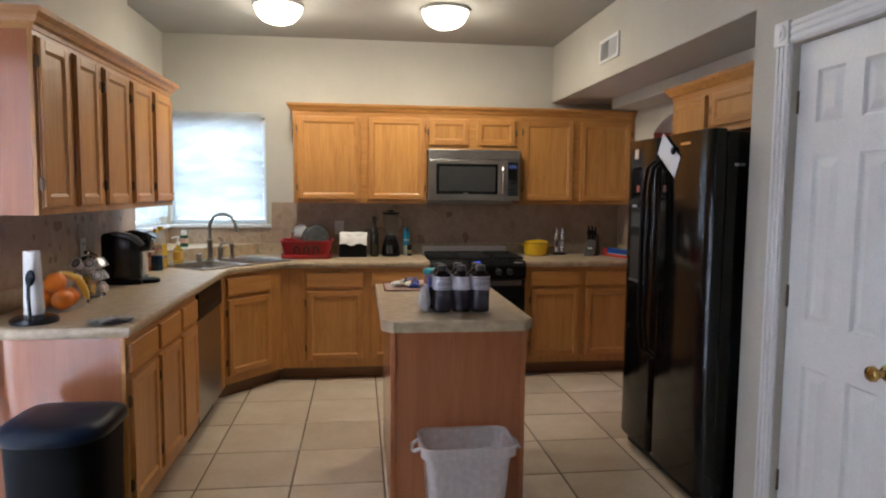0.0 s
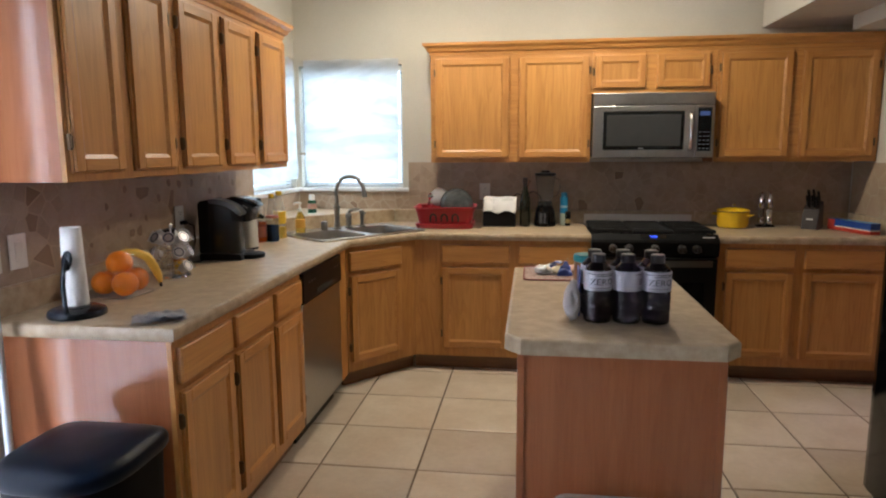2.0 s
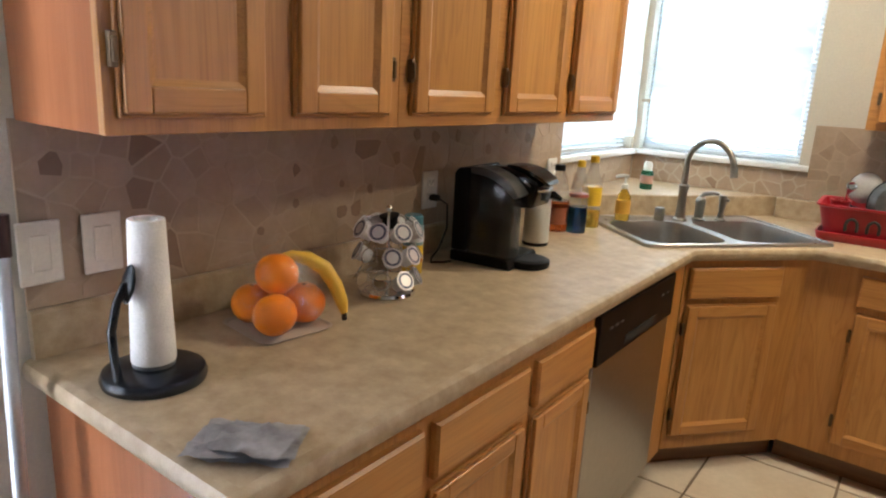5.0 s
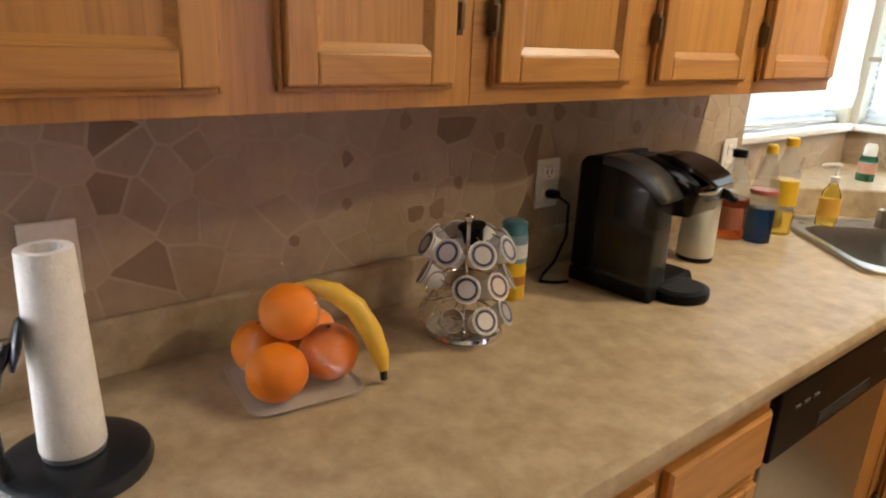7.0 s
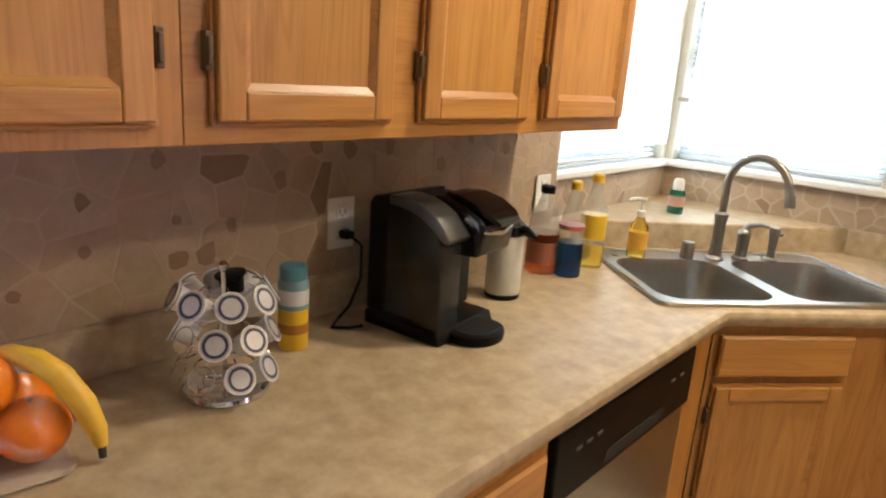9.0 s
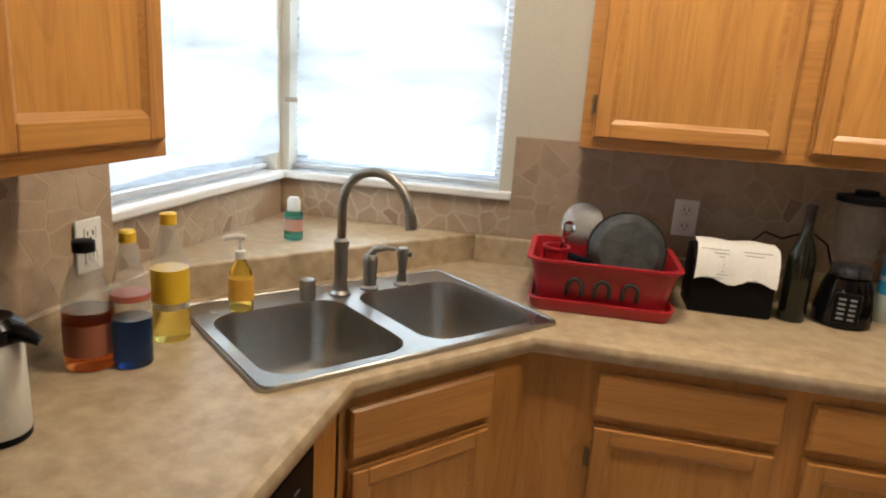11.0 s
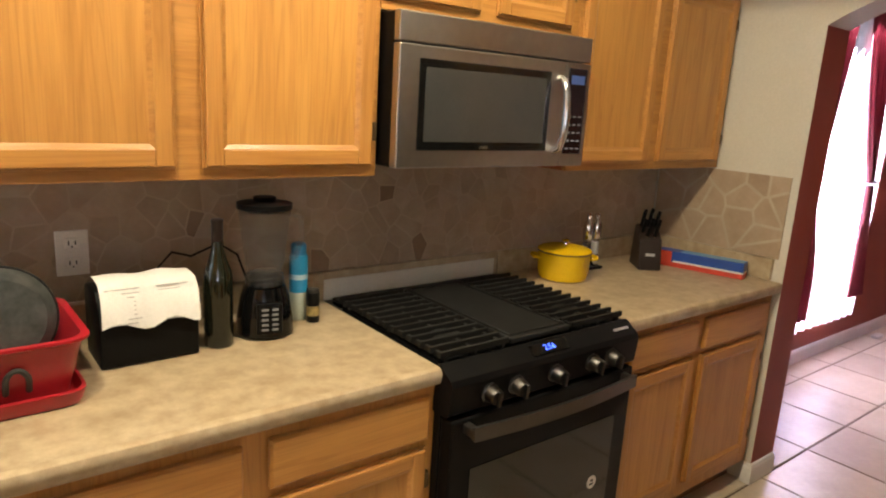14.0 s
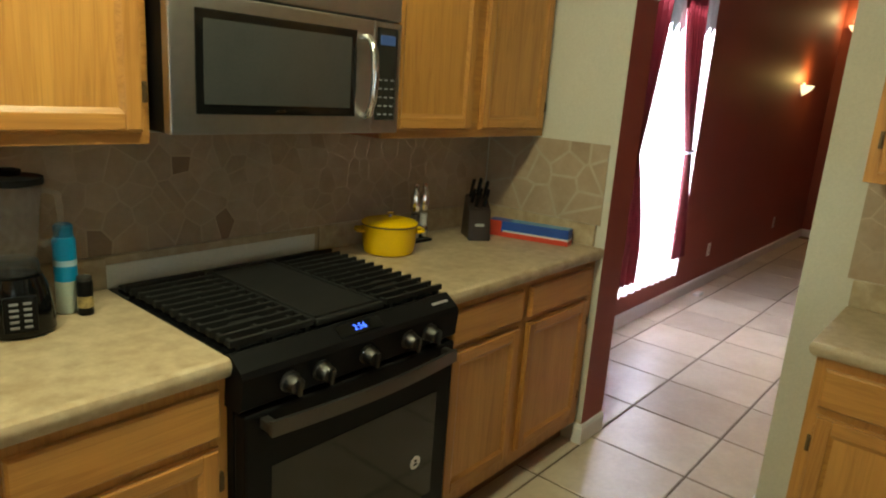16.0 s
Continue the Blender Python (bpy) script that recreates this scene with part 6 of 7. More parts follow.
def blender_jug():
    b = thing("blender", (0.280, 6.345, TOP), -12, "black countertop blender with a clear jug", "blender")
    part("base", lathe([(0.070, 0.0), (0.078, 0.006), (0.076, 0.05), (0.066, 0.110), (0.056, 0.138), (0.045, 0.142)], 36, (1, 0.9)), BLACK_GLOSS, b, "black motor base", True)
    pn = part("control_panel", boxes((-0.034, -0.074, 0.020, 0.034, -0.062, 0.105), bev=0.004), BLACK, b, "button panel")
    gm = plain("grey_mark", (0.22, 0.22, 0.235), 0.4)
    for i in range(5):
        part("button", boxes((-0.022, -0.0765, 0.030 + i * 0.014, -0.004, -0.0735, 0.036 + i * 0.014), bev=0.001), gm, pn)
        part("button", boxes((0.006, -0.0765, 0.030 + i * 0.014, 0.022, -0.0735, 0.036 + i * 0.014), bev=0.001), gm, pn)
    part("collar", lathe([(0.050, 0.1425), (0.053, 0.146), (0.050, 0.172), (0.046, 0.175)], 30), SMOKE, b, "", True)
    lps = []
    for r, z in ((0.044, 0.176), (0.052, 0.20), (0.068, 0.345), (0.070, 0.350), (0.067, 0.350), (0.065, 0.345), (0.048, 0.20), (0.040, 0.182)):
        lps.append([(r * math.cos(2 * math.pi * i / 32) * (1 + 0.03 * math.cos(8 * math.pi * i / 32)), r * math.sin(2 * math.pi * i / 32) * (1 + 0.03 * math.cos(8 * math.pi * i / 32)), z) for i in range(32)])
    part("jug", loft(lps), CLEAR, b, "clear ribbed jug", True)
    part("blade", boxes((-0.026, -0.004, 0.186, 0.026, 0.004, 0.188), (-0.004, -0.026, 0.189, 0.004, 0.026, 0.191)), CHROME, b)
    part("jug_handle", tube([(0.066, 0.0, 0.335), (0.098, 0.0, 0.325), (0.102, 0.0, 0.27), (0.085, 0.0, 0.215), (0.056, 0.0, 0.205)], 0.008, 8), CLEAR, b, "clear handle", True)
    part("lid", lathe([(0.066, 0.3505), (0.073, 0.353), (0.073, 0.368), (0.045, 0.372), (0.030, 0.373), (0.030, 0.384), (0.024, 0.386)], 32), BLACK, b, "black lid", True)


blender_jug()
bottle("spray_can", (0.414, 6.415, TOP), [(0.025, 0), (0.027, 0.003), (0.027, 0.085)], plain("white_green_label", (0.45, 0.50, 0.42), 0.45), "blue and white aerosol can", "spray can",
       [("upper_label", [(0.0271, 0.0852), (0.0271, 0.190), (0.024, 0.198)], plain("bright_blue_label", (0.02, 0.22, 0.42), 0.4), "bright blue upper half"), ("cap", [(0.0225, 0.1985), (0.0225, 0.226), (0.017, 0.232)], plain("blue_aerosol_cap", (0.02, 0.16, 0.32), 0.4), "blue cap"),
        ("word_band", [(0.0274, 0.125), (0.0274, 0.140)], plain("pale_word_band", (0.45, 0.58, 0.66), 0.5), "pale lettering band")])
bottle("pepper_tin", (0.440, 6.370, TOP), [(0.018, 0), (0.019, 0.002), (0.019, 0.088), (0.017, 0.090)], BLACK, "small dark patterned spice tin", "tin",
       [("cap", [(0.0175, 0.0905), (0.0175, 0.100), (0.014, 0.102)], SLOT, "black cap"), ("print", [(0.0193, 0.020), (0.0193, 0.050)], mottled("speckled_print", (0.02, 0.02, 0.02), (0.40, 0.30, 0.12), 60.0, 0.5), "speckled print")])
wire = thing("power_cord", (0, 0, 0), 0, "black power cord looping behind the bottle", "cord")
part("cable", tube([(0.07, 6.44, TOP + 0.12), (0.04, 6.49, TOP + 0.18), (0.08, 6.505, TOP + 0.215), (0.13, 6.50, TOP + 0.20), (0.20, 6.48, TOP + 0.235), (0.25, 6.47, TOP + 0.20), (0.27, 6.44, TOP + 0.12), (0.27, 6.43, TOP + 0.05)], 0.0033, 8), BLACK, wire, "", True)

# ---- right of the range ----
POT = plain("yellow_enamel", (0.78, 0.50, 0.010), 0.22)
pot = thing("dutch_oven", (1.545, 6.385, TOP), 0, "yellow enamelled pot with its lid on", "pot")
part("body", lathe([(0.085, 0.0), (0.094, 0.004), (0.101, 0.03), (0.104, 0.104), (0.106, 0.108)], 40), POT, pot, "", True)
part("rim", lathe([(0.106, 0.1085), (0.1075, 0.110), (0.106, 0.1125)], 40), SLOT, pot, "dark rim line", True)
part("lid", lathe([(0.107, 0.113), (0.108, 0.117), (0.098, 0.124), (0.060, 0.133), (0.02, 0.137)], 40), POT, pot, "yellow lid", True)
part("lid_knob", lathe([(0.007, 0.137), (0.006, 0.146), (0.014, 0.150), (0.016, 0.157), (0.010, 0.161)], 20), CHROME, pot, "steel lid knob", True)
for s in (-1, 1):
    part("side_handle", tube([(s * 0.100, -0.035, 0.086), (s * 0.125, -0.028, 0.088), (s * 0.130, 0.0, 0.089), (s * 0.125, 0.028, 0.088), (s * 0.100, 0.035, 0.086)], 0.007, 8), POT, pot, "", True, pose(0, 0, 0, 0, 0, -35))
gs = thing("grinder_stand", (1.770, 6.440, TOP), 0, "two steel and clear grinders on a stand", "grinder set")
part("stand_base", boxes((-0.055, -0.030, 0.0, 0.055, 0.030, 0.012), bev=0.003), BLACK, gs, "black stand foot")
for x in (-0.026, 0.026):
    g = part("grinder", lathe([(0.019, 0.0125), (0.021, 0.016), (0.021, 0.060), (0.018, 0.064)], 22), CHROME, gs, "", True, pose(x, 0, 0))
    part("window", lathe([(0.0185, 0.0645), (0.0185, 0.130)], 22), CLEAR, g, "clear middle", True)
    part("contents", lathe([(0.0165, 0.066), (0.0165, 0.115)], 18), plain("peppercorns", (0.10, 0.07, 0.05) if x < 0 else (0.6, 0.58, 0.55), 0.9), g)
    part("top", lathe([(0.020, 0.1305), (0.021, 0.134), (0.021, 0.185), (0.016, 0.205), (0.010, 0.215), (0.012, 0.232), (0.006, 0.240)], 22), CHROME, g, "steel top", True)
kb = thing("knife_block", (2.040, 6.350, TOP), -38, "dark knife block with black-handled knives", "knife block")
bm = loft([[(x, y, z) for y, z in ((-0.075, 0.0), (-0.045, 0.130), (0.045, 0.185), (0.075, 0.0))] for x in (-0.048, 0.048)])
bmesh.ops.bevel(bm, geom=list(bm.edges), offset=0.004, segments=2, affect="EDGES")
part("block", bm, plain("dark_block_wood", (0.022, 0.012, 0.009), 0.4), kb)
for i, (x, u, ln) in enumerate(((-0.030, 0.75, 0.11), (0.0, 0.78, 0.115), (0.030, 0.72, 0.105), (-0.030, 0.40, 0.085), (0.0, 0.42, 0.09), (0.030, 0.40, 0.085), (-0.015, 0.15, 0.07), (0.018, 0.15, 0.07))):
    y0, z0 = -0.045 + 0.09 * u, 0.130 + 0.055 * u
    k = part("knife_handle", tube([(x, y0, z0), (x, y0 - ln * 0.30, z0 + ln * 0.55), (x, y0 - ln * 0.42, z0 + ln * 0.75)], 0.008, 8, radii=[0.0075, 0.009, 0.008]), BLACK, kb, "black knife handle", True)
    part("bolster", tube([(x, y0 + 0.003, z0 - 0.006), (x, y0 - 0.003, z0 + 0.006)], 0.0085, 8), CHROME, k, "", True)
part("label", boxes((-0.020, -0.062, 0.060, 0.020, -0.060, 0.072)), plain("pale_block_label", (0.5, 0.5, 0.5), 0.5), kb, at=pose(0, 0.0, 0.0, 0))
fb = thing("foil_box", (2.222, 6.190, TOP), 106, "long blue and red carton of food wrap", "carton")
L2 = 0.182
part("carton", boxes((-L2, -0.034, 0.0, L2, 0.034, 0.070), bev=0.0015), plain("blue_carton", (0.02, 0.07, 0.34), 0.4), fb)
part("red_band", boxes((-L2 - 0.0006, -0.0348, 0.0005, L2 + 0.0006, 0.0348, 0.022)), plain("red_carton", (0.55, 0.05, 0.03), 0.4), fb, "red lower band")
part("white_band", boxes((-L2 - 0.0004, -0.0346, 0.0222, L2 - 0.07, 0.0346, 0.030)), WHITE, fb, "white line")
part("light_top", boxes((-L2 + 0.004, -0.030, 0.0702, L2 - 0.10, 0.030, 0.0710)), plain("pale_blue_carton", (0.16, 0.36, 0.60), 0.4), fb, "pale blue top")
part("red_end", boxes((L2 - 0.062, -0.0352, 0.018, L2 + 0.0008, 0.0352, 0.0695)), plain("red_carton_end", (0.55, 0.06, 0.035), 0.4), fb, "red end")
part("word_bar", boxes((-0.09, -0.0352, 0.046, -0.02, -0.0346, 0.056)), WHITE, fb)

# ---- things on the island ----
BERRY = plain("dark_berry_drink", (0.008, 0.004, 0.012), 0.16, spec=0.3)
CAPB = plain("dark_grey_cap", (0.035, 0.033, 0.038), 0.35)
LAB = plain("pale_drink_label", (0.52, 0.50, 0.56), 0.45)
BLU = plain("deep_blue_label", (0.02, 0.05, 0.30), 0.45)
INK = plain("black_letters", (0.012, 0.012, 0.016), 0.5)


def sports_bottle(at, rz):
    b = thing("drink_bottle", at, rz, "dark berry drink bottle with a pale label in shrink wrap", "bottle", "six-pack of drink bottles")
    part("body", lathe([(0.038, 0.0), (0.042, 0.005), (0.0425, 0.022), (0.040, 0.030), (0.0425, 0.038), (0.0425, 0.052), (0.040, 0.059), (0.0425, 0.066), (0.0425, 0.084), (0.041, 0.092), (0.0425, 0.100), (0.0430, 0.106), (0.0430, 0.156), (0.038, 0.168), (0.026, 0.181), (0.019, 0.188)], 28), BERRY, b, "", True)
    part("label", lathe([(0.0425, 0.101), (0.0437, 0.106), (0.0437, 0.158), (0.0422, 0.162)], 28), LAB, b, "pale printed label", True)
    for z0, z1, a0, a1 in ((0.152, 0.155, -1.2, 1.2), (0.147, 0.149, -0.5, 1.0), (0.110, 0.1115, -0.9, 0.6)):
        ln = loft([[(0.0440 * math.sin(q), -0.0440 * math.cos(q), z0), (0.0440 * math.sin(q), -0.0440 * math.cos(q), z1), (0.0436 * math.sin(q), -0.0436 * math.cos(q), z1), (0.0436 * math.sin(q), -0.0436 * math.cos(q), z0)] for q in np.linspace(a0, a1, 9)])
        part("print_line", ln, INK, b, "dark printed line")
    part("cap", lathe([(0.0205, 0.186), (0.0215, 0.188), (0.0215, 0.209), (0.0185, 0.212)], 24), CAPB, b, "dark screw cap", True)
    t = lettering("ZERO", 0.027)
    for vtx in t.verts:
        a = vtx.co.x * 1.15 / 0.0440
        r = 0.0440 + vtx.co.z * 0.5
        vtx.co = Vector((r * math.sin(a), -r * math.cos(a), vtx.co.y + 0.129))
    part("lettering", t, INK, b, "black lettering")
    return b


first = None
for j in range(2):
    for i in range(3):
        at = (0.393 + i * 0.0885 - j * 0.004, 3.757 + j * 0.0885, TOP)
        rz = (14, 95, 8, 40, -30, 12)[i + 3 * j]
        if first is None:
            first = sports_bottle(at, rz)
        else:
            copy_thing(first, pose(*at, 0, 0, rz))
lps = []
for w, h, z in ((0.268, 0.180, 0.001), (0.270, 0.182, 0.05), (0.270, 0.182, 0.13), (0.262, 0.172, 0.168)):
    lps.append([(x * (1 + 0.01 * noise.noise((x * 40, y * 40, z * 30))), y, z) for x, y in round_rect(w, h, 0.04, 8)])
sw = loft(lps, False)
wr = tagged(part("shrink_wrap", sw, FILM, None, "", True), "clear shrink wrap round the six bottles", "shrink wrap")
wr.location, wr.visible_shadow = (0.480, 3.801, TOP), False
bl_ = bmesh.new()
bmesh.ops.create_icosphere(bl_, subdivisions=4, radius=1.0)
for vtx in bl_.verts:
    q = vtx.co.copy()
    vtx.co = Vector((q.x * 0.022 * (1.15 - 0.35 * q.z), q.y * 0.052 * (1.1 - 0.5 * q.z), q.z * 0.060)) * (1 + 0.22 * noise.noise(q * 1.8) + 0.05 * noise.noise(q * 7.0))
fl = tagged(part("plastic_wrap", bl_, sheer("milky_bag_film", (0.70, 0.69, 0.70), 0.35, 0.9, 30.0), None, "", True), "torn flap of milky plastic wrap beside the bottles", "plastic wrap")
fl.location = (0.318, 3.790, TOP + 0.062)
bx = tagged(part("drink_carton", boxes((0.3385, 3.800, TOP, 0.3435, 3.900, TOP + 0.150), bev=0.002), BLU), "narrow blue printed carton behind the bottles", "carton")
jar = thing("peanut_butter_jar", (0.388, 4.105, TOP), 0, "brown jar with a teal screw lid", "jar")
part("body", lathe([(0.043, 0), (0.046, 0.004), (0.046, 0.120), (0.042, 0.130)], 30), plain("brown_spread", (0.30, 0.14, 0.05), 0.3), jar, "", True)
part("lid", lathe([(0.047, 0.130), (0.049, 0.132), (0.049, 0.151), (0.046, 0.155)], 36), plain("teal_lid", (0.01, 0.24, 0.26), 0.4), jar, "teal lid", True)
MAT = mottled("red_white_woven_mat", (0.26, 0.035, 0.03), (0.55, 0.36, 0.30), 60.0, 0.85, 200.0, 0.4)
pm_ = thing("placemat", (0.335, 4.525, TOP), 0, "red and white patterned cloth mat on the island", "placemat")
part("cloth", loft([[(x, y, z) for x, y in round_rect(0.36 - i, 0.31 - i, 0.02)] for z, i in ((0.0, 0.0), (0.003, 0.0), (0.004, 0.004))]), MAT, pm_)
part("border", tube([(x, y, 0.004) for x, y in round_rect(0.355, 0.305, 0.02)], 0.0035, 6, closed=True), plain("dark_red_hem", (0.20, 0.02, 0.02), 0.8), pm_, "dark red hem")
for i in range(13):
    x = -0.155 + i * 0.026
    part("motif", boxes((x - 0.007, -0.145, 0.0041, x + 0.007, -0.128, 0.0050), (x - 0.002, -0.125, 0.0041, x + 0.002, -0.112, 0.0050)), plain("cream_motif", (0.55, 0.42, 0.36), 0.8), pm_)


def pillow(u, v, k=1.0):
    """The outline of a limp filled bag, by two turns u and v."""
    q = Vector((math.cos(v) * math.cos(u), math.cos(v) * math.sin(u), math.sin(v)))
    w = 1 + 0.10 * noise.noise(q * 3.0) + 0.05 * noise.noise(q * 9.0)
    return Vector((q.x * 0.158 * w, q.y * 0.100 * w, max(0.0, q.z) * 0.046 * (1 + 0.5 * noise.noise(q * 4.0)))) * k + Vector((0, 0, 0.002))


def bag_patch(u0, u1, v0, v1, k, n=14):
    bm = bmesh.new()
    g = [[bm.verts.new(pillow(u0 + (u1 - u0) * i / n, v0 + (v1 - v0) * j / n, k)) for j in range(n + 1)] for i in range(n + 1)]
    for i in range(n):
        for j in range(n):
            bm.faces.new((g[i][j], g[i + 1][j], g[i + 1][j + 1], g[i][j + 1]))
    return bm


def bread_bag():
    b = thing("bread_bag", (0.340, 4.545, TOP + 0.005), 8, "clear bag of bread rolls with blue printing", "bag")
    for i, (x, y, c) in enumerate(((-0.098, 0.012, (0.62, 0.56, 0.47)), (-0.030, -0.012, (0.66, 0.58, 0.40)), (0.040, 0.012, (0.58, 0.36, 0.24)), (0.098, -0.004, (0.52, 0.20, 0.10)))):
        r = bmesh.new()
        bmesh.ops.create_icosphere(r, subdivisions=3, radius=1)
        for vtx in r.verts:
            q = vtx.co.copy()
            vtx.co = Vector((q.x * 0.038, q.y * 0.070, max(q.z, -0.6) * 0.017 + 0.011)) * (1 + 0.06 * noise.noise(q * 3 + Vector((i, 0, 0))))
        part("roll", r, mottled("bread_crust", tuple(v * 0.8 for v in c), c, 25.0, 0.7), b, "", True, pose(x, y, 0))
    f = part("wrapper", bag_patch(0, 2 * math.pi, 0.0, math.pi / 2, 1.0, 40), FILM, b, "clear crumpled wrapper", True)
    f.visible_shadow = False
    part("blue_print", bag_patch(-1.95, -1.55, 0.05, 1.35, 1.012), BLU, b, "blue printed stripe", True)
    part("blue_print", bag_patch(1.75, 2.05, 0.05, 1.35, 1.012), BLU, b, "blue printed stripe", True)
    part("white_print", bag_patch(-0.95, -0.55, 0.25, 0.95, 1.010), WHITE, b, "white printed patch", True)
    part("white_print", bag_patch(-2.75, -2.45, 0.15, 1.0, 1.010), WHITE, b, "white printed patch", True)
    part("orange_print", bag_patch(0.10, 0.55, 0.45, 0.95, 1.010), plain("orange_print_ink", (0.60, 0.20, 0.06), 0.5), b, "orange printed patch", True)


bread_bag()


# ---- bins and broom on the floor ----
def trash_can():
    t = thing("trash_can", (-1.045, 3.272, 0.0), 0, "black plastic step trash can with a domed blue-black lid", "trash can")

    def dee(w, d, n=40):
        pts = []
        for i in range(n):
            a = 2 * math.pi * i / n
            c, s = math.cos(a), math.sin(a)
            e = 0.62 if s < 0 else 0.32
            pts.append((w / 2 * math.copysign(abs(c) ** (0.62 if s < 0 else 0.35), c), d / 2 * math.copysign(abs(s) ** (0.8 if s < 0 else 0.35), s)))
        return pts

    part("body", loft([[(x, y, z) for x, y in dee(w, d)] for w, d, z in ((0.300, 0.300, 0.0), (0.305, 0.305, 0.01), (0.345, 0.345, 0.60), (0.350, 0.350, 0.618))]), CAN_BLACK, t, "", True)
    part("lid", loft([[(x, y, z) for x, y in dee(w, d)] for w, d, z in ((0.362, 0.366, 0.606), (0.370, 0.376, 0.614), (0.370, 0.376, 0.634), (0.356, 0.360, 0.648), (0.31, 0.31, 0.660), (0.20, 0.20, 0.668), (0.05, 0.05, 0.671))]), NAVY, t, "domed blue-black lid", True)
    part("hinge_block", boxes((-0.12, 0.172, 0.60, 0.12, 0.196, 0.640), bev=0.006), CAN_BLACK, t)
    part("pedal", boxes((-0.055, -0.200, 0.012, 0.055, -0.140, 0.030), bev=0.006), CAN_BLACK, t, "foot pedal")


trash_can()
FROST = thin_plastic("milky_translucent_plastic", (0.66, 0.60, 0.58), 0.52)


def waste_bin():
    b = thing("waste_bin", (0.450, 3.395, 0.0), 0, "milky translucent plastic waste bin before the island", "waste bin")
    lps = []
    for w, d, z in ((0.27, 0.155, 0.0), (0.278, 0.160, 0.008), (0.345, 0.215, 0.40), (0.352, 0.220, 0.425), (0.385, 0.250, 0.432), (0.388, 0.253, 0.470), (0.380, 0.245, 0.474), (0.350, 0.218, 0.470), (0.335, 0.205, 0.40), (0.270, 0.150, 0.014)):
        lps.append([(x, y, z) for x, y in round_rect(w, d, 0.045, 6)])
    part("body", loft(lps), FROST, b, "", True)
    for s in (-1, 1):
        part("grip", tube([(s * 0.188, -0.050, 0.455), (s * 0.215, -0.040, 0.440), (s * 0.220, 0.0, 0.432), (s * 0.215, 0.040, 0.440), (s * 0.188, 0.050, 0.455)], 0.008, 8), FROST, b, "moulded grip", True)


waste_bin()
br = thing("broom", (0, 0, 0), 0, "white-handled broom with a blue head leaning at the wall", "broom")
part("handle", tube([(-1.440, 3.470, 1.16), (-1.415, 3.440, 0.42), (-1.405, 3.425, 0.12)], 0.0125, 12), plain("white_broom_handle", (0.62, 0.66, 0.72), 0.25, 0.3), br, "", True)
part("cap", tube([(-1.441, 3.471, 1.155), (-1.444, 3.474, 1.225)], 0.0145, 12), plain("dark_broom_cap", (0.05, 0.015, 0.012), 0.4), br, "dark end cap", True)
BB = plain("blue_broom_plastic", (0.015, 0.06, 0.20), 0.4)
part("socket", tube([(-1.416, 3.441, 0.40), (-1.405, 3.425, 0.12)], 0.020, 12, radii=[0.016, 0.024]), BB, br, "blue socket", True)
part("head", boxes((-1.435, 3.30, 0.075, -1.375, 3.535, 0.125), bev=0.01), BB, br, "blue head", True)
bs = bmesh.new()
for i in range(60):
    x, y = -1.430 + 0.05 * random.random(), 3.305 + 0.225 * i / 60
    tube([(x, y, 0.08), (x + random.uniform(-0.01, 0.01), y + random.uniform(-0.01, 0.01), 0.0)], 0.0022, 4, bs)
part("bristles", bs, BB, br, "blue bristles")


# ---- red room things ----
rw = thing("window_red_room", (3.68, RY, 0.30), 0, "tall white window behind curtains", "window", kind="structure")
part("window_frame", boxes((0, 0.07, 0, 0.05, 0.13, 2.12), (1.07, 0.07, 0, 1.12, 0.13, 2.12), (0.05, 0.07, 0, 1.07, 0.13, 0.05), (0.05, 0.07, 2.07, 1.07, 0.13, 2.12), (0.05, 0.075, 1.02, 1.07, 0.125, 1.07), bev=0.003), TRIM, rw)
for z0, z1 in ((0.051, 1.019), (1.071, 2.069)):
    p = part("pane", boxes((0.051, 0.098, z0, 1.069, 0.103, z1)), GLASS, rw, "clear glass")
    p.visible_shadow = False
part("window_sill", boxes((-0.04, -0.03, -0.03, 1.16, 0.069, -0.001), bev=0.004), TRIM, rw)
shr = thing("sheer_curtain", (3.60, RY - 0.055, 0.26), 0, "white sheer curtains hanging in the bright window", "curtain")
part("panel", curtain(0.66, 2.24, 6, 0.018, 5), CURTAIN, shr, "", True)
part("panel", curtain(0.52, 2.24, 5, 0.018, 9), CURTAIN, shr, "", True, pose(0.655, -0.006, 0.0))
c1 = thing("drape", (3.53, RY - 0.095, 0.36), 0, "dark maroon drape drawn to one side", "curtain", "maroon drapes")
part("cloth", curtain(0.40, 2.18, 5, 0.026, 2, (0.40, 0.42, 0.0)), MAROON, c1, "", True)
part("heading", tube([(-0.01, 0, 2.185), (0.41, 0, 2.185)], 0.016, 8), MAROON, c1, "gathered heading", True)
c2 = thing("drape", (4.10, RY - 0.095, 0.42), 0, "dark maroon drape tied back at its middle", "curtain", "maroon drapes")
part("cloth", curtain(0.36, 2.12, 6, 0.022, 6, (0.38, 0.17, 0.41), 0.45), MAROON, c2, "", True)
part("heading", tube([(-0.01, 0, 2.125), (0.37, 0, 2.125)], 0.016, 8), MAROON, c2, "gathered heading", True)
part("tie", tube([(0.442 + 0.036 * math.cos(a), 0.036 * math.sin(a), 0.805 + 0.01 * math.cos(a)) for a in np.linspace(0, 2 * math.pi, 25)[:-1]], 0.010, 8, closed=True), CURTAIN, c2, "pale tie-back", True)
rr = thing("curtain_rod", (0, 0, 0), 0, "dark curtain rod above the red room window", "curtain rod")
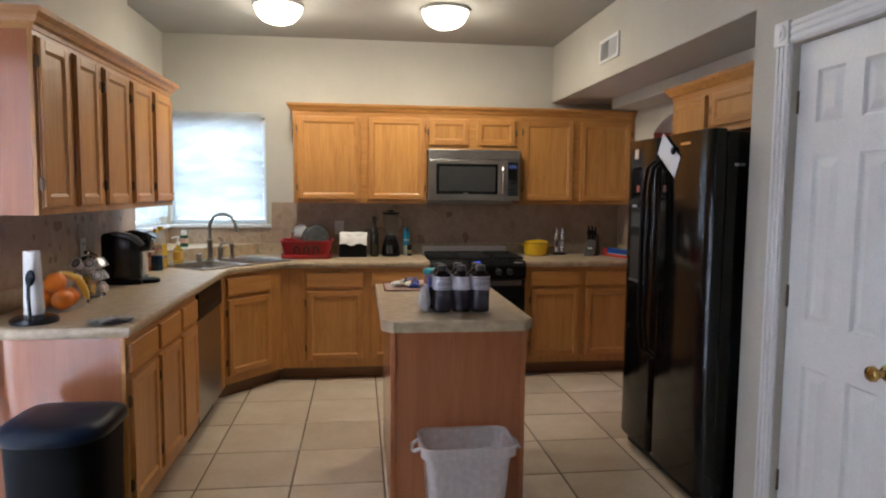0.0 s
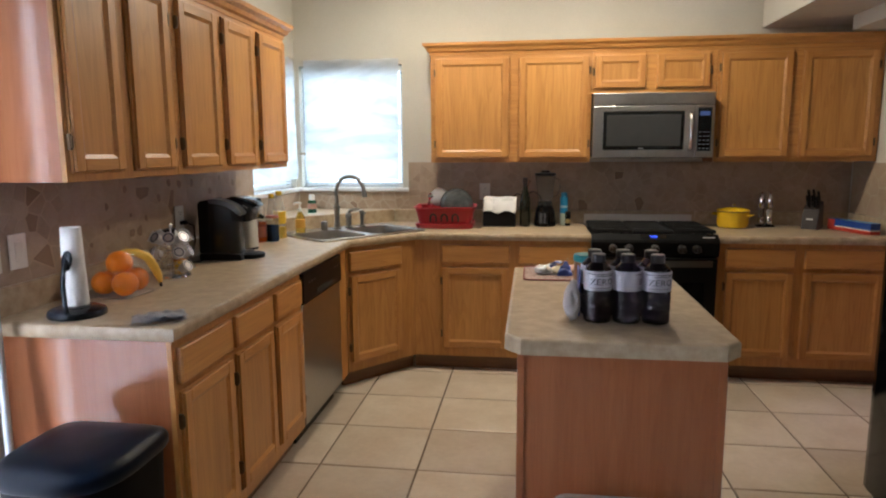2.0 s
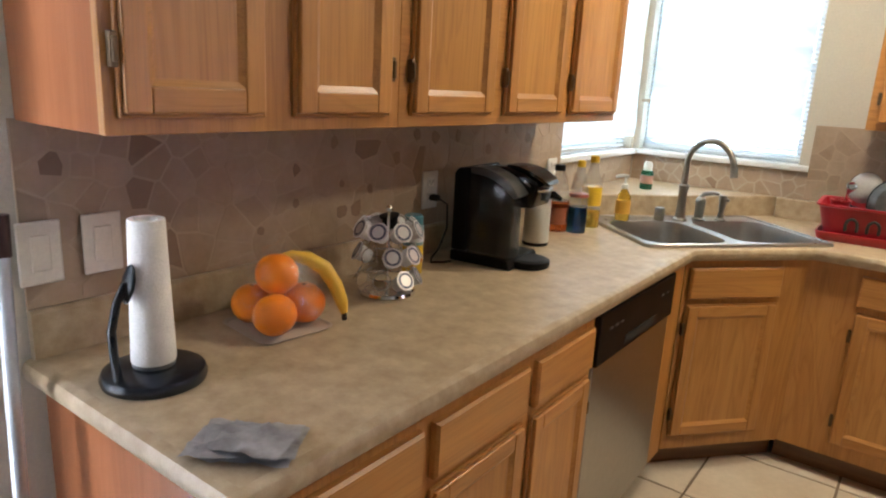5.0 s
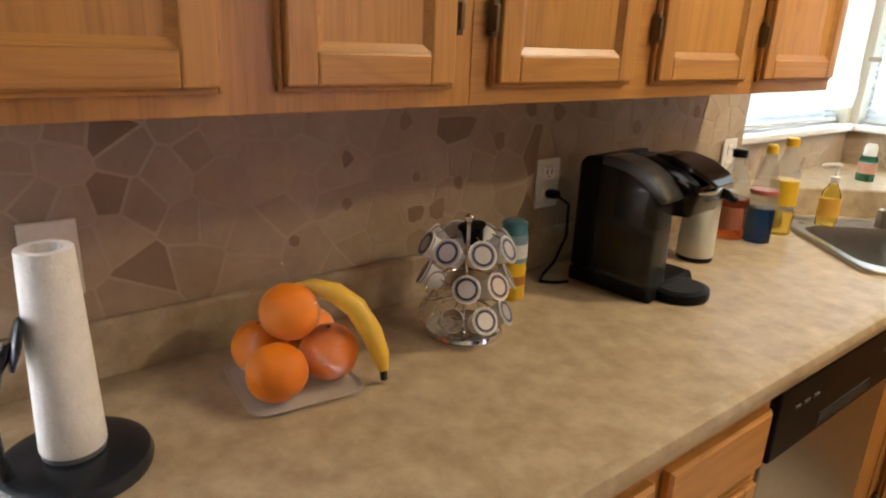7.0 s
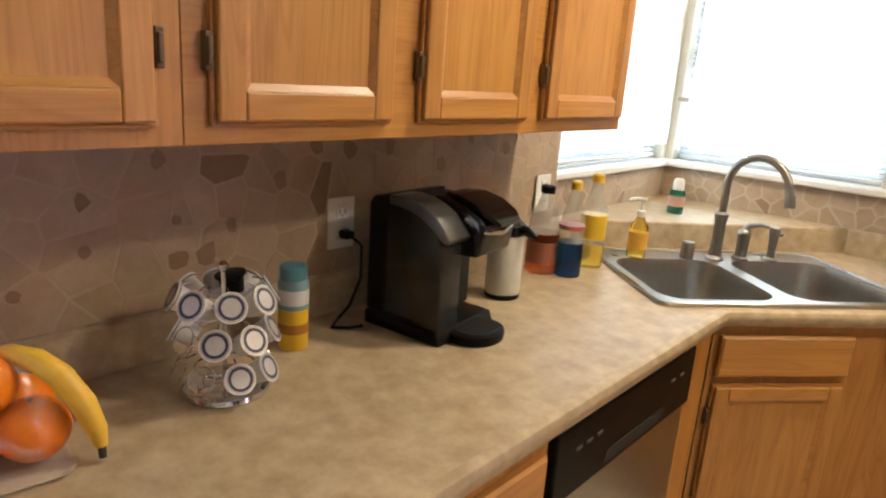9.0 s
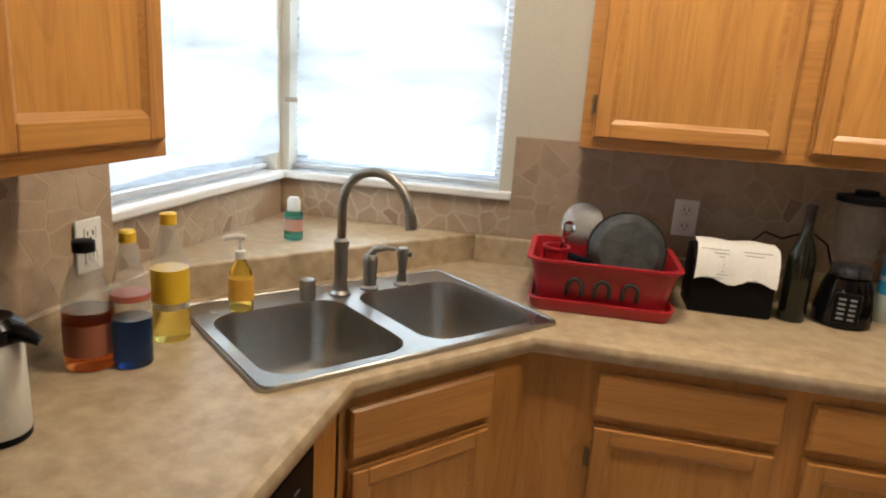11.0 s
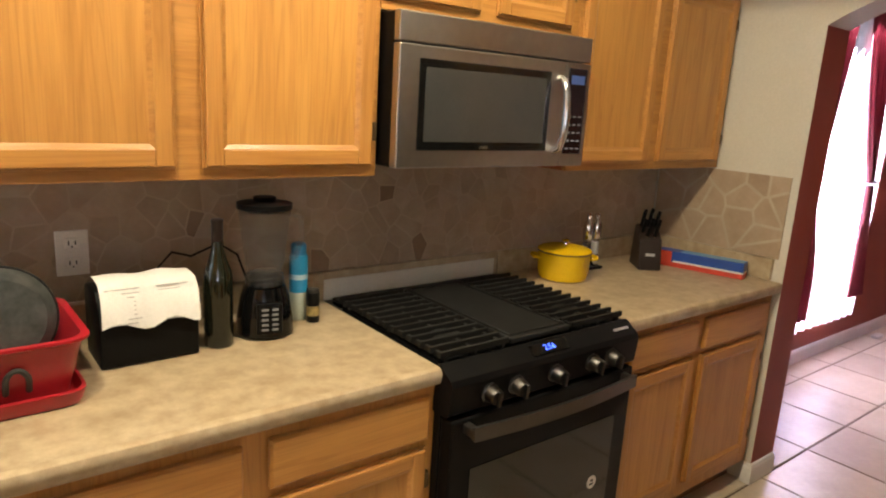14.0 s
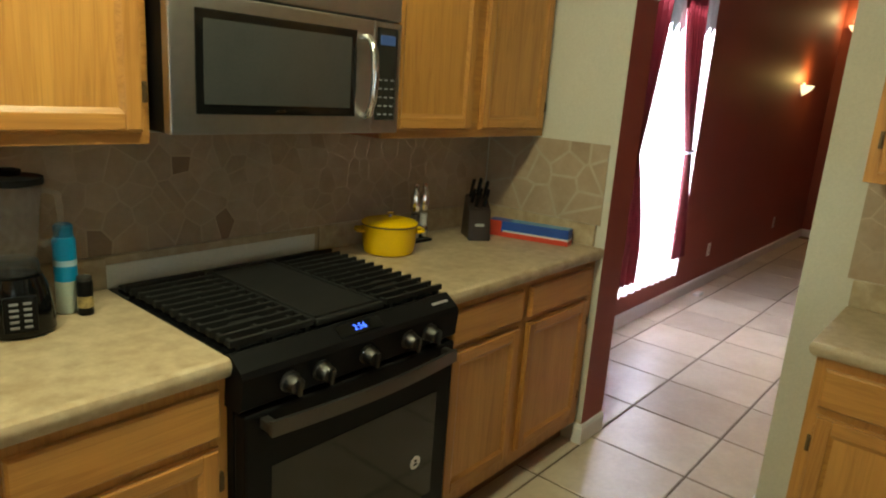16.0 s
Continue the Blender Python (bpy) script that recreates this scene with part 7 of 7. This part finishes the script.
part("bar", tube([(3.45, RY - 0.095, 2.562), (4.95, RY - 0.095, 2.562)], 0.010, 10), SLOT, rr, "", True)
for x in (3.48, 4.92):
    part("bracket", boxes((x - 0.008, RY - 0.095, 2.554, x + 0.008, RY - 0.001, 2.570)), SLOT, rr)


def sconce(at, rz, label):
    s = thing("wall_sconce", at, rz, label, "lamp", "wall sconces")
    lps = []
    for r, z in ((0.02, -0.075), (0.06, -0.045), (0.10, 0.0), (0.11, 0.025), (0.104, 0.025), (0.09, 0.0), (0.05, -0.035)):
        lps.append([(r * math.cos(math.pi + math.pi * i / 16), r * math.sin(math.pi + math.pi * i / 16), z) for i in range(17)])
    part("bowl", loft(lps, False), glow("lit_sconce_glass", (1.0, 0.75, 0.5), 1.4), s, "glowing half bowl", True)
    part("back_plate", boxes((-0.05, -0.008, -0.09, 0.05, -0.0005, 0.05), bev=0.003), WHITE, s)


sconce((7.82, RY, 1.80), 0, "half-bowl wall sconce throwing orange light up the wall")
sconce((RX, 6.33, 2.55), -90, "half-bowl wall sconce on the end wall")
tg = tagged(part("floor_scrap", boxes((5.20, 6.375, 0.0045, 5.32, 6.425, 0.030), bev=0.006), WHITE), "small white block on the floor by the wall", "block")


# ---- outside, past the windows ----
structure("ground", boxes((-60, -60, -0.60, 60, 60, -0.30)), mottled("dry_ground", (0.30, 0.26, 0.20), (0.38, 0.33, 0.26), 0.6, 0.95), "dry pale ground outside", "ground")
structure("backdrop_fence_back", boxes((-7.0, 10.2, -0.3, 9.0, 10.3, 1.75)), mottled("pale_fence", (0.42, 0.37, 0.31), (0.52, 0.47, 0.40), 1.2, 0.9), "pale fence outside the window", "fence")
structure("backdrop_fence_left", boxes((-5.6, -4.0, -0.3, -5.5, 10.2, 1.75)), mottled("pale_fence_side", (0.42, 0.37, 0.31), (0.52, 0.47, 0.40), 1.2, 0.9), "pale fence outside the patio", "fence")


# ---- stone pieces of the splash ----
def cells(u0, u1, v0, v1, n, seed, gap, seeds=()):
    """Irregular straight-sided pieces that fill a rectangle, with a joint round each."""
    rnd = random.Random(seed)
    pts = list(seeds)
    tries = 0
    while len(pts) < n and tries < 6000:
        tries += 1
        p = (rnd.uniform(u0, u1), rnd.uniform(v0, v1))
        if all((p[0] - q[0]) ** 2 + ((p[1] - q[1]) * 1.15) ** 2 > (0.05 + 2.4 * rnd.random() ** 2.2) * (u1 - u0) * (v1 - v0) / n * 0.55 for q in pts):
            pts.append(p)
    out = []
    for i, p in enumerate(pts):
        poly = [(u0, v0), (u1, v0), (u1, v1), (u0, v1)]
        for j, q in enumerate(pts):
            if i == j or (p[0] - q[0]) ** 2 + (p[1] - q[1]) ** 2 > 0.16:
                continue
            mx, my = (p[0] + q[0]) / 2, (p[1] + q[1]) / 2
            dx, dy = q[0] - p[0], q[1] - p[1]
            ln = math.hypot(dx, dy)
            mx, my = mx - dx / ln * gap / 2, my - dy / ln * gap / 2
            new_poly = []
            for a, b in zip(poly, poly[1:] + poly[:1]):
                fa, fb = (a[0] - mx) * dx + (a[1] - my) * dy, (b[0] - mx) * dx + (b[1] - my) * dy
                if fa <= 0:
                    new_poly.append(a)
                if (fa < 0) != (fb < 0):
                    s = fa / (fa - fb)
                    new_poly.append((a[0] + s * (b[0] - a[0]), a[1] + s * (b[1] - a[1])))
            poly = new_poly
            if len(poly) < 3:
                break
        if len(poly) >= 3:
            out.append(poly)
    return out


def splash_panel(name, at, rz, u0, u1, v0, v1, n, seed, label, bed=GROUT, gap=0.005, dark=(), chips=()):
    """Local x along the wall, -y into the room."""
    s = thing(name, at, rz, label, "backsplash", kind="structure")
    part("bed", boxes((u0, -0.0070, v0, u1, -0.0005, v1)), bed, s, "grout bed")
    rnd = random.Random(seed + 5)
    for k_, poly in enumerate(cells(u0, u1, v0, v1, n, seed, gap, dark)):
        t = 0.0075 + rnd.uniform(0, 0.0005)
        cu = sum(p[0] for p in poly) / len(poly)
        cv = sum(p[1] for p in poly) / len(poly)
        b = bmesh.new()
        lps = [[(cu + (u - cu) * k, y, cv + (v - cv) * k) for u, v in poly] for k, y in ((1.0, -0.0068), (1.0, -t + 0.0003), (0.99, -t))]
        b.free()
        b = loft(lps)
        size = max(p[0] for p in poly) - min(p[0] for p in poly)
        part("stone", b, STONE_DARK if k_ < len(dark) or (not dark and rnd.random() < (0.12 if size < 0.075 else 0.0)) else STONE, s)
    for cu, cv, cr in chips:
        ring = []
        for i in range(7):
            a, q = 2 * math.pi * (i + rnd.uniform(-0.25, 0.25)) / 7, cr * rnd.uniform(0.65, 1.15)
            ring.append((cu + q * math.cos(a), cv + 1.15 * q * math.sin(a)))
        part("stone_chip", loft([[(u, y, v) for u, v in ring] for y in (-0.0074, -0.0086)]), STONE_DARK, s)
    return s


splash_panel("splash_left", (XL, 0, 0), 90, 3.53, YW - 0.005, LIP + 0.001, 1.372, 150, 3, "tan broken-stone splash along the left wall",
             dark=((3.767, 1.309), (3.762, 1.213), (3.804, 1.082), (4.424, 1.290), (4.657, 1.228)),
             chips=((3.592, 1.290, 0.022), (4.162, 1.240, 0.014), (4.162, 1.154, 0.012), (4.292, 1.304, 0.016), (4.322, 1.192, 0.010), (4.324, 1.116, 0.020), (4.382, 1.115, 0.024), (4.433, 1.168, 0.016), (4.547, 1.250, 0.018), (4.637, 1.318, 0.020), (4.728, 1.303, 0.022), (4.852, 1.306, 0.018), (5.042, 1.25, 0.022), (5.316, 1.282, 0.020), (5.152, 1.318, 0.016), (4.052, 1.10, 0.012)))
splash_panel("splash_left_low", (XW, 0, 0), 90, YW + 0.001, YB - 0.012, LIP + 0.001, WZ0 - 0.029, 38, 7, "tan broken-stone splash under the window", GROUT_PALE, 0.008)
splash_panel("splash_back_low", (0, YB, 0), 0, XW + 0.012, -0.722, LIP + 0.001, WZ0 - 0.029, 32, 11, "tan broken-stone splash under the window", GROUT_PALE, 0.008)
splash_panel("splash_back", (0, YB, 0), 0, -0.7215, XR - 0.013, LIP + 0.001, 1.372, 210, 17, "tan broken-stone splash behind worktop and range")
splash_panel("splash_end", (XR, 0, 0), -90, -(YB - 0.012), -5.925, LIP + 0.001, 1.368, 16, 23, "tan broken-stone splash at the arch wall", GROUT_PALE, 0.012)
splash_panel("splash_right", (XR, 0, 0), -90, -4.99, -4.56, LIP + 0.001, UB - 0.002, 18, 29, "tan broken-stone splash beside the fridge")

# ---- floor tiles ----
PX0, PY0, TX, TY, GAP = -0.322, 4.975, 0.464, 0.4545, 0.010
tile_bm = bmesh.new()
tile_bm = loft([[(x, y, z) for x, y in ((-a, -b), (a, -b), (a, b), (-a, b))] for a, b, z in ((TX / 2 - GAP / 2, TY / 2 - GAP / 2, -0.006), (TX / 2 - GAP / 2, TY / 2 - GAP / 2, -0.002), (TX / 2 - GAP / 2 - 0.004, TY / 2 - GAP / 2 - 0.004, 0.0))])
floor_ob = bpy.data.objects["floor"]
first_tile = part("tile", tile_bm, TILE, floor_ob)
first_tile.location = (PX0 + TX / 2, PY0 + TY / 2, 0.0)
for i in range(-3, 17):
    for j in range(-8, 4):
        if (i, j) == (0, 0):
            continue
        x, y = PX0 + (i + 0.5) * TX, PY0 + (j + 0.5) * TY
        if (x < XR - 0.2 and (y > 6.2 or x < -1.6)) or (x > XR - 0.2 and not 3.7 < y < RY + 0.2):
            continue
        o = new("tile", first_tile.data)
        o.parent, o.location = floor_ob, (x, y, 0.0)

# the tiles beyond, out of reach, in one piece
far = bmesh.new()
for i in range(-3, 24):
    for j in range(-22, 4):
        x, y = PX0 + (i + 0.5) * TX, PY0 + (j + 0.5) * TY
        kitchen = -1.6 < x < XS - 0.1 and YREAR + 0.2 < y and j < -8
        red_room = XR + 0.1 < x < RX - 0.1 and 1.7 < y < RY + 0.2 and (i > 16 or y <= 3.7)
        if kitchen or red_room:
            box(far, x - TX / 2 + GAP / 2, y - TY / 2 + GAP / 2, -0.006, x + TX / 2 - GAP / 2, y + TY / 2 - GAP / 2, 0.0)
far_tiles = part("far_tiles", far, TILE, floor_ob)
tagged(far_tiles, kind="stuff")
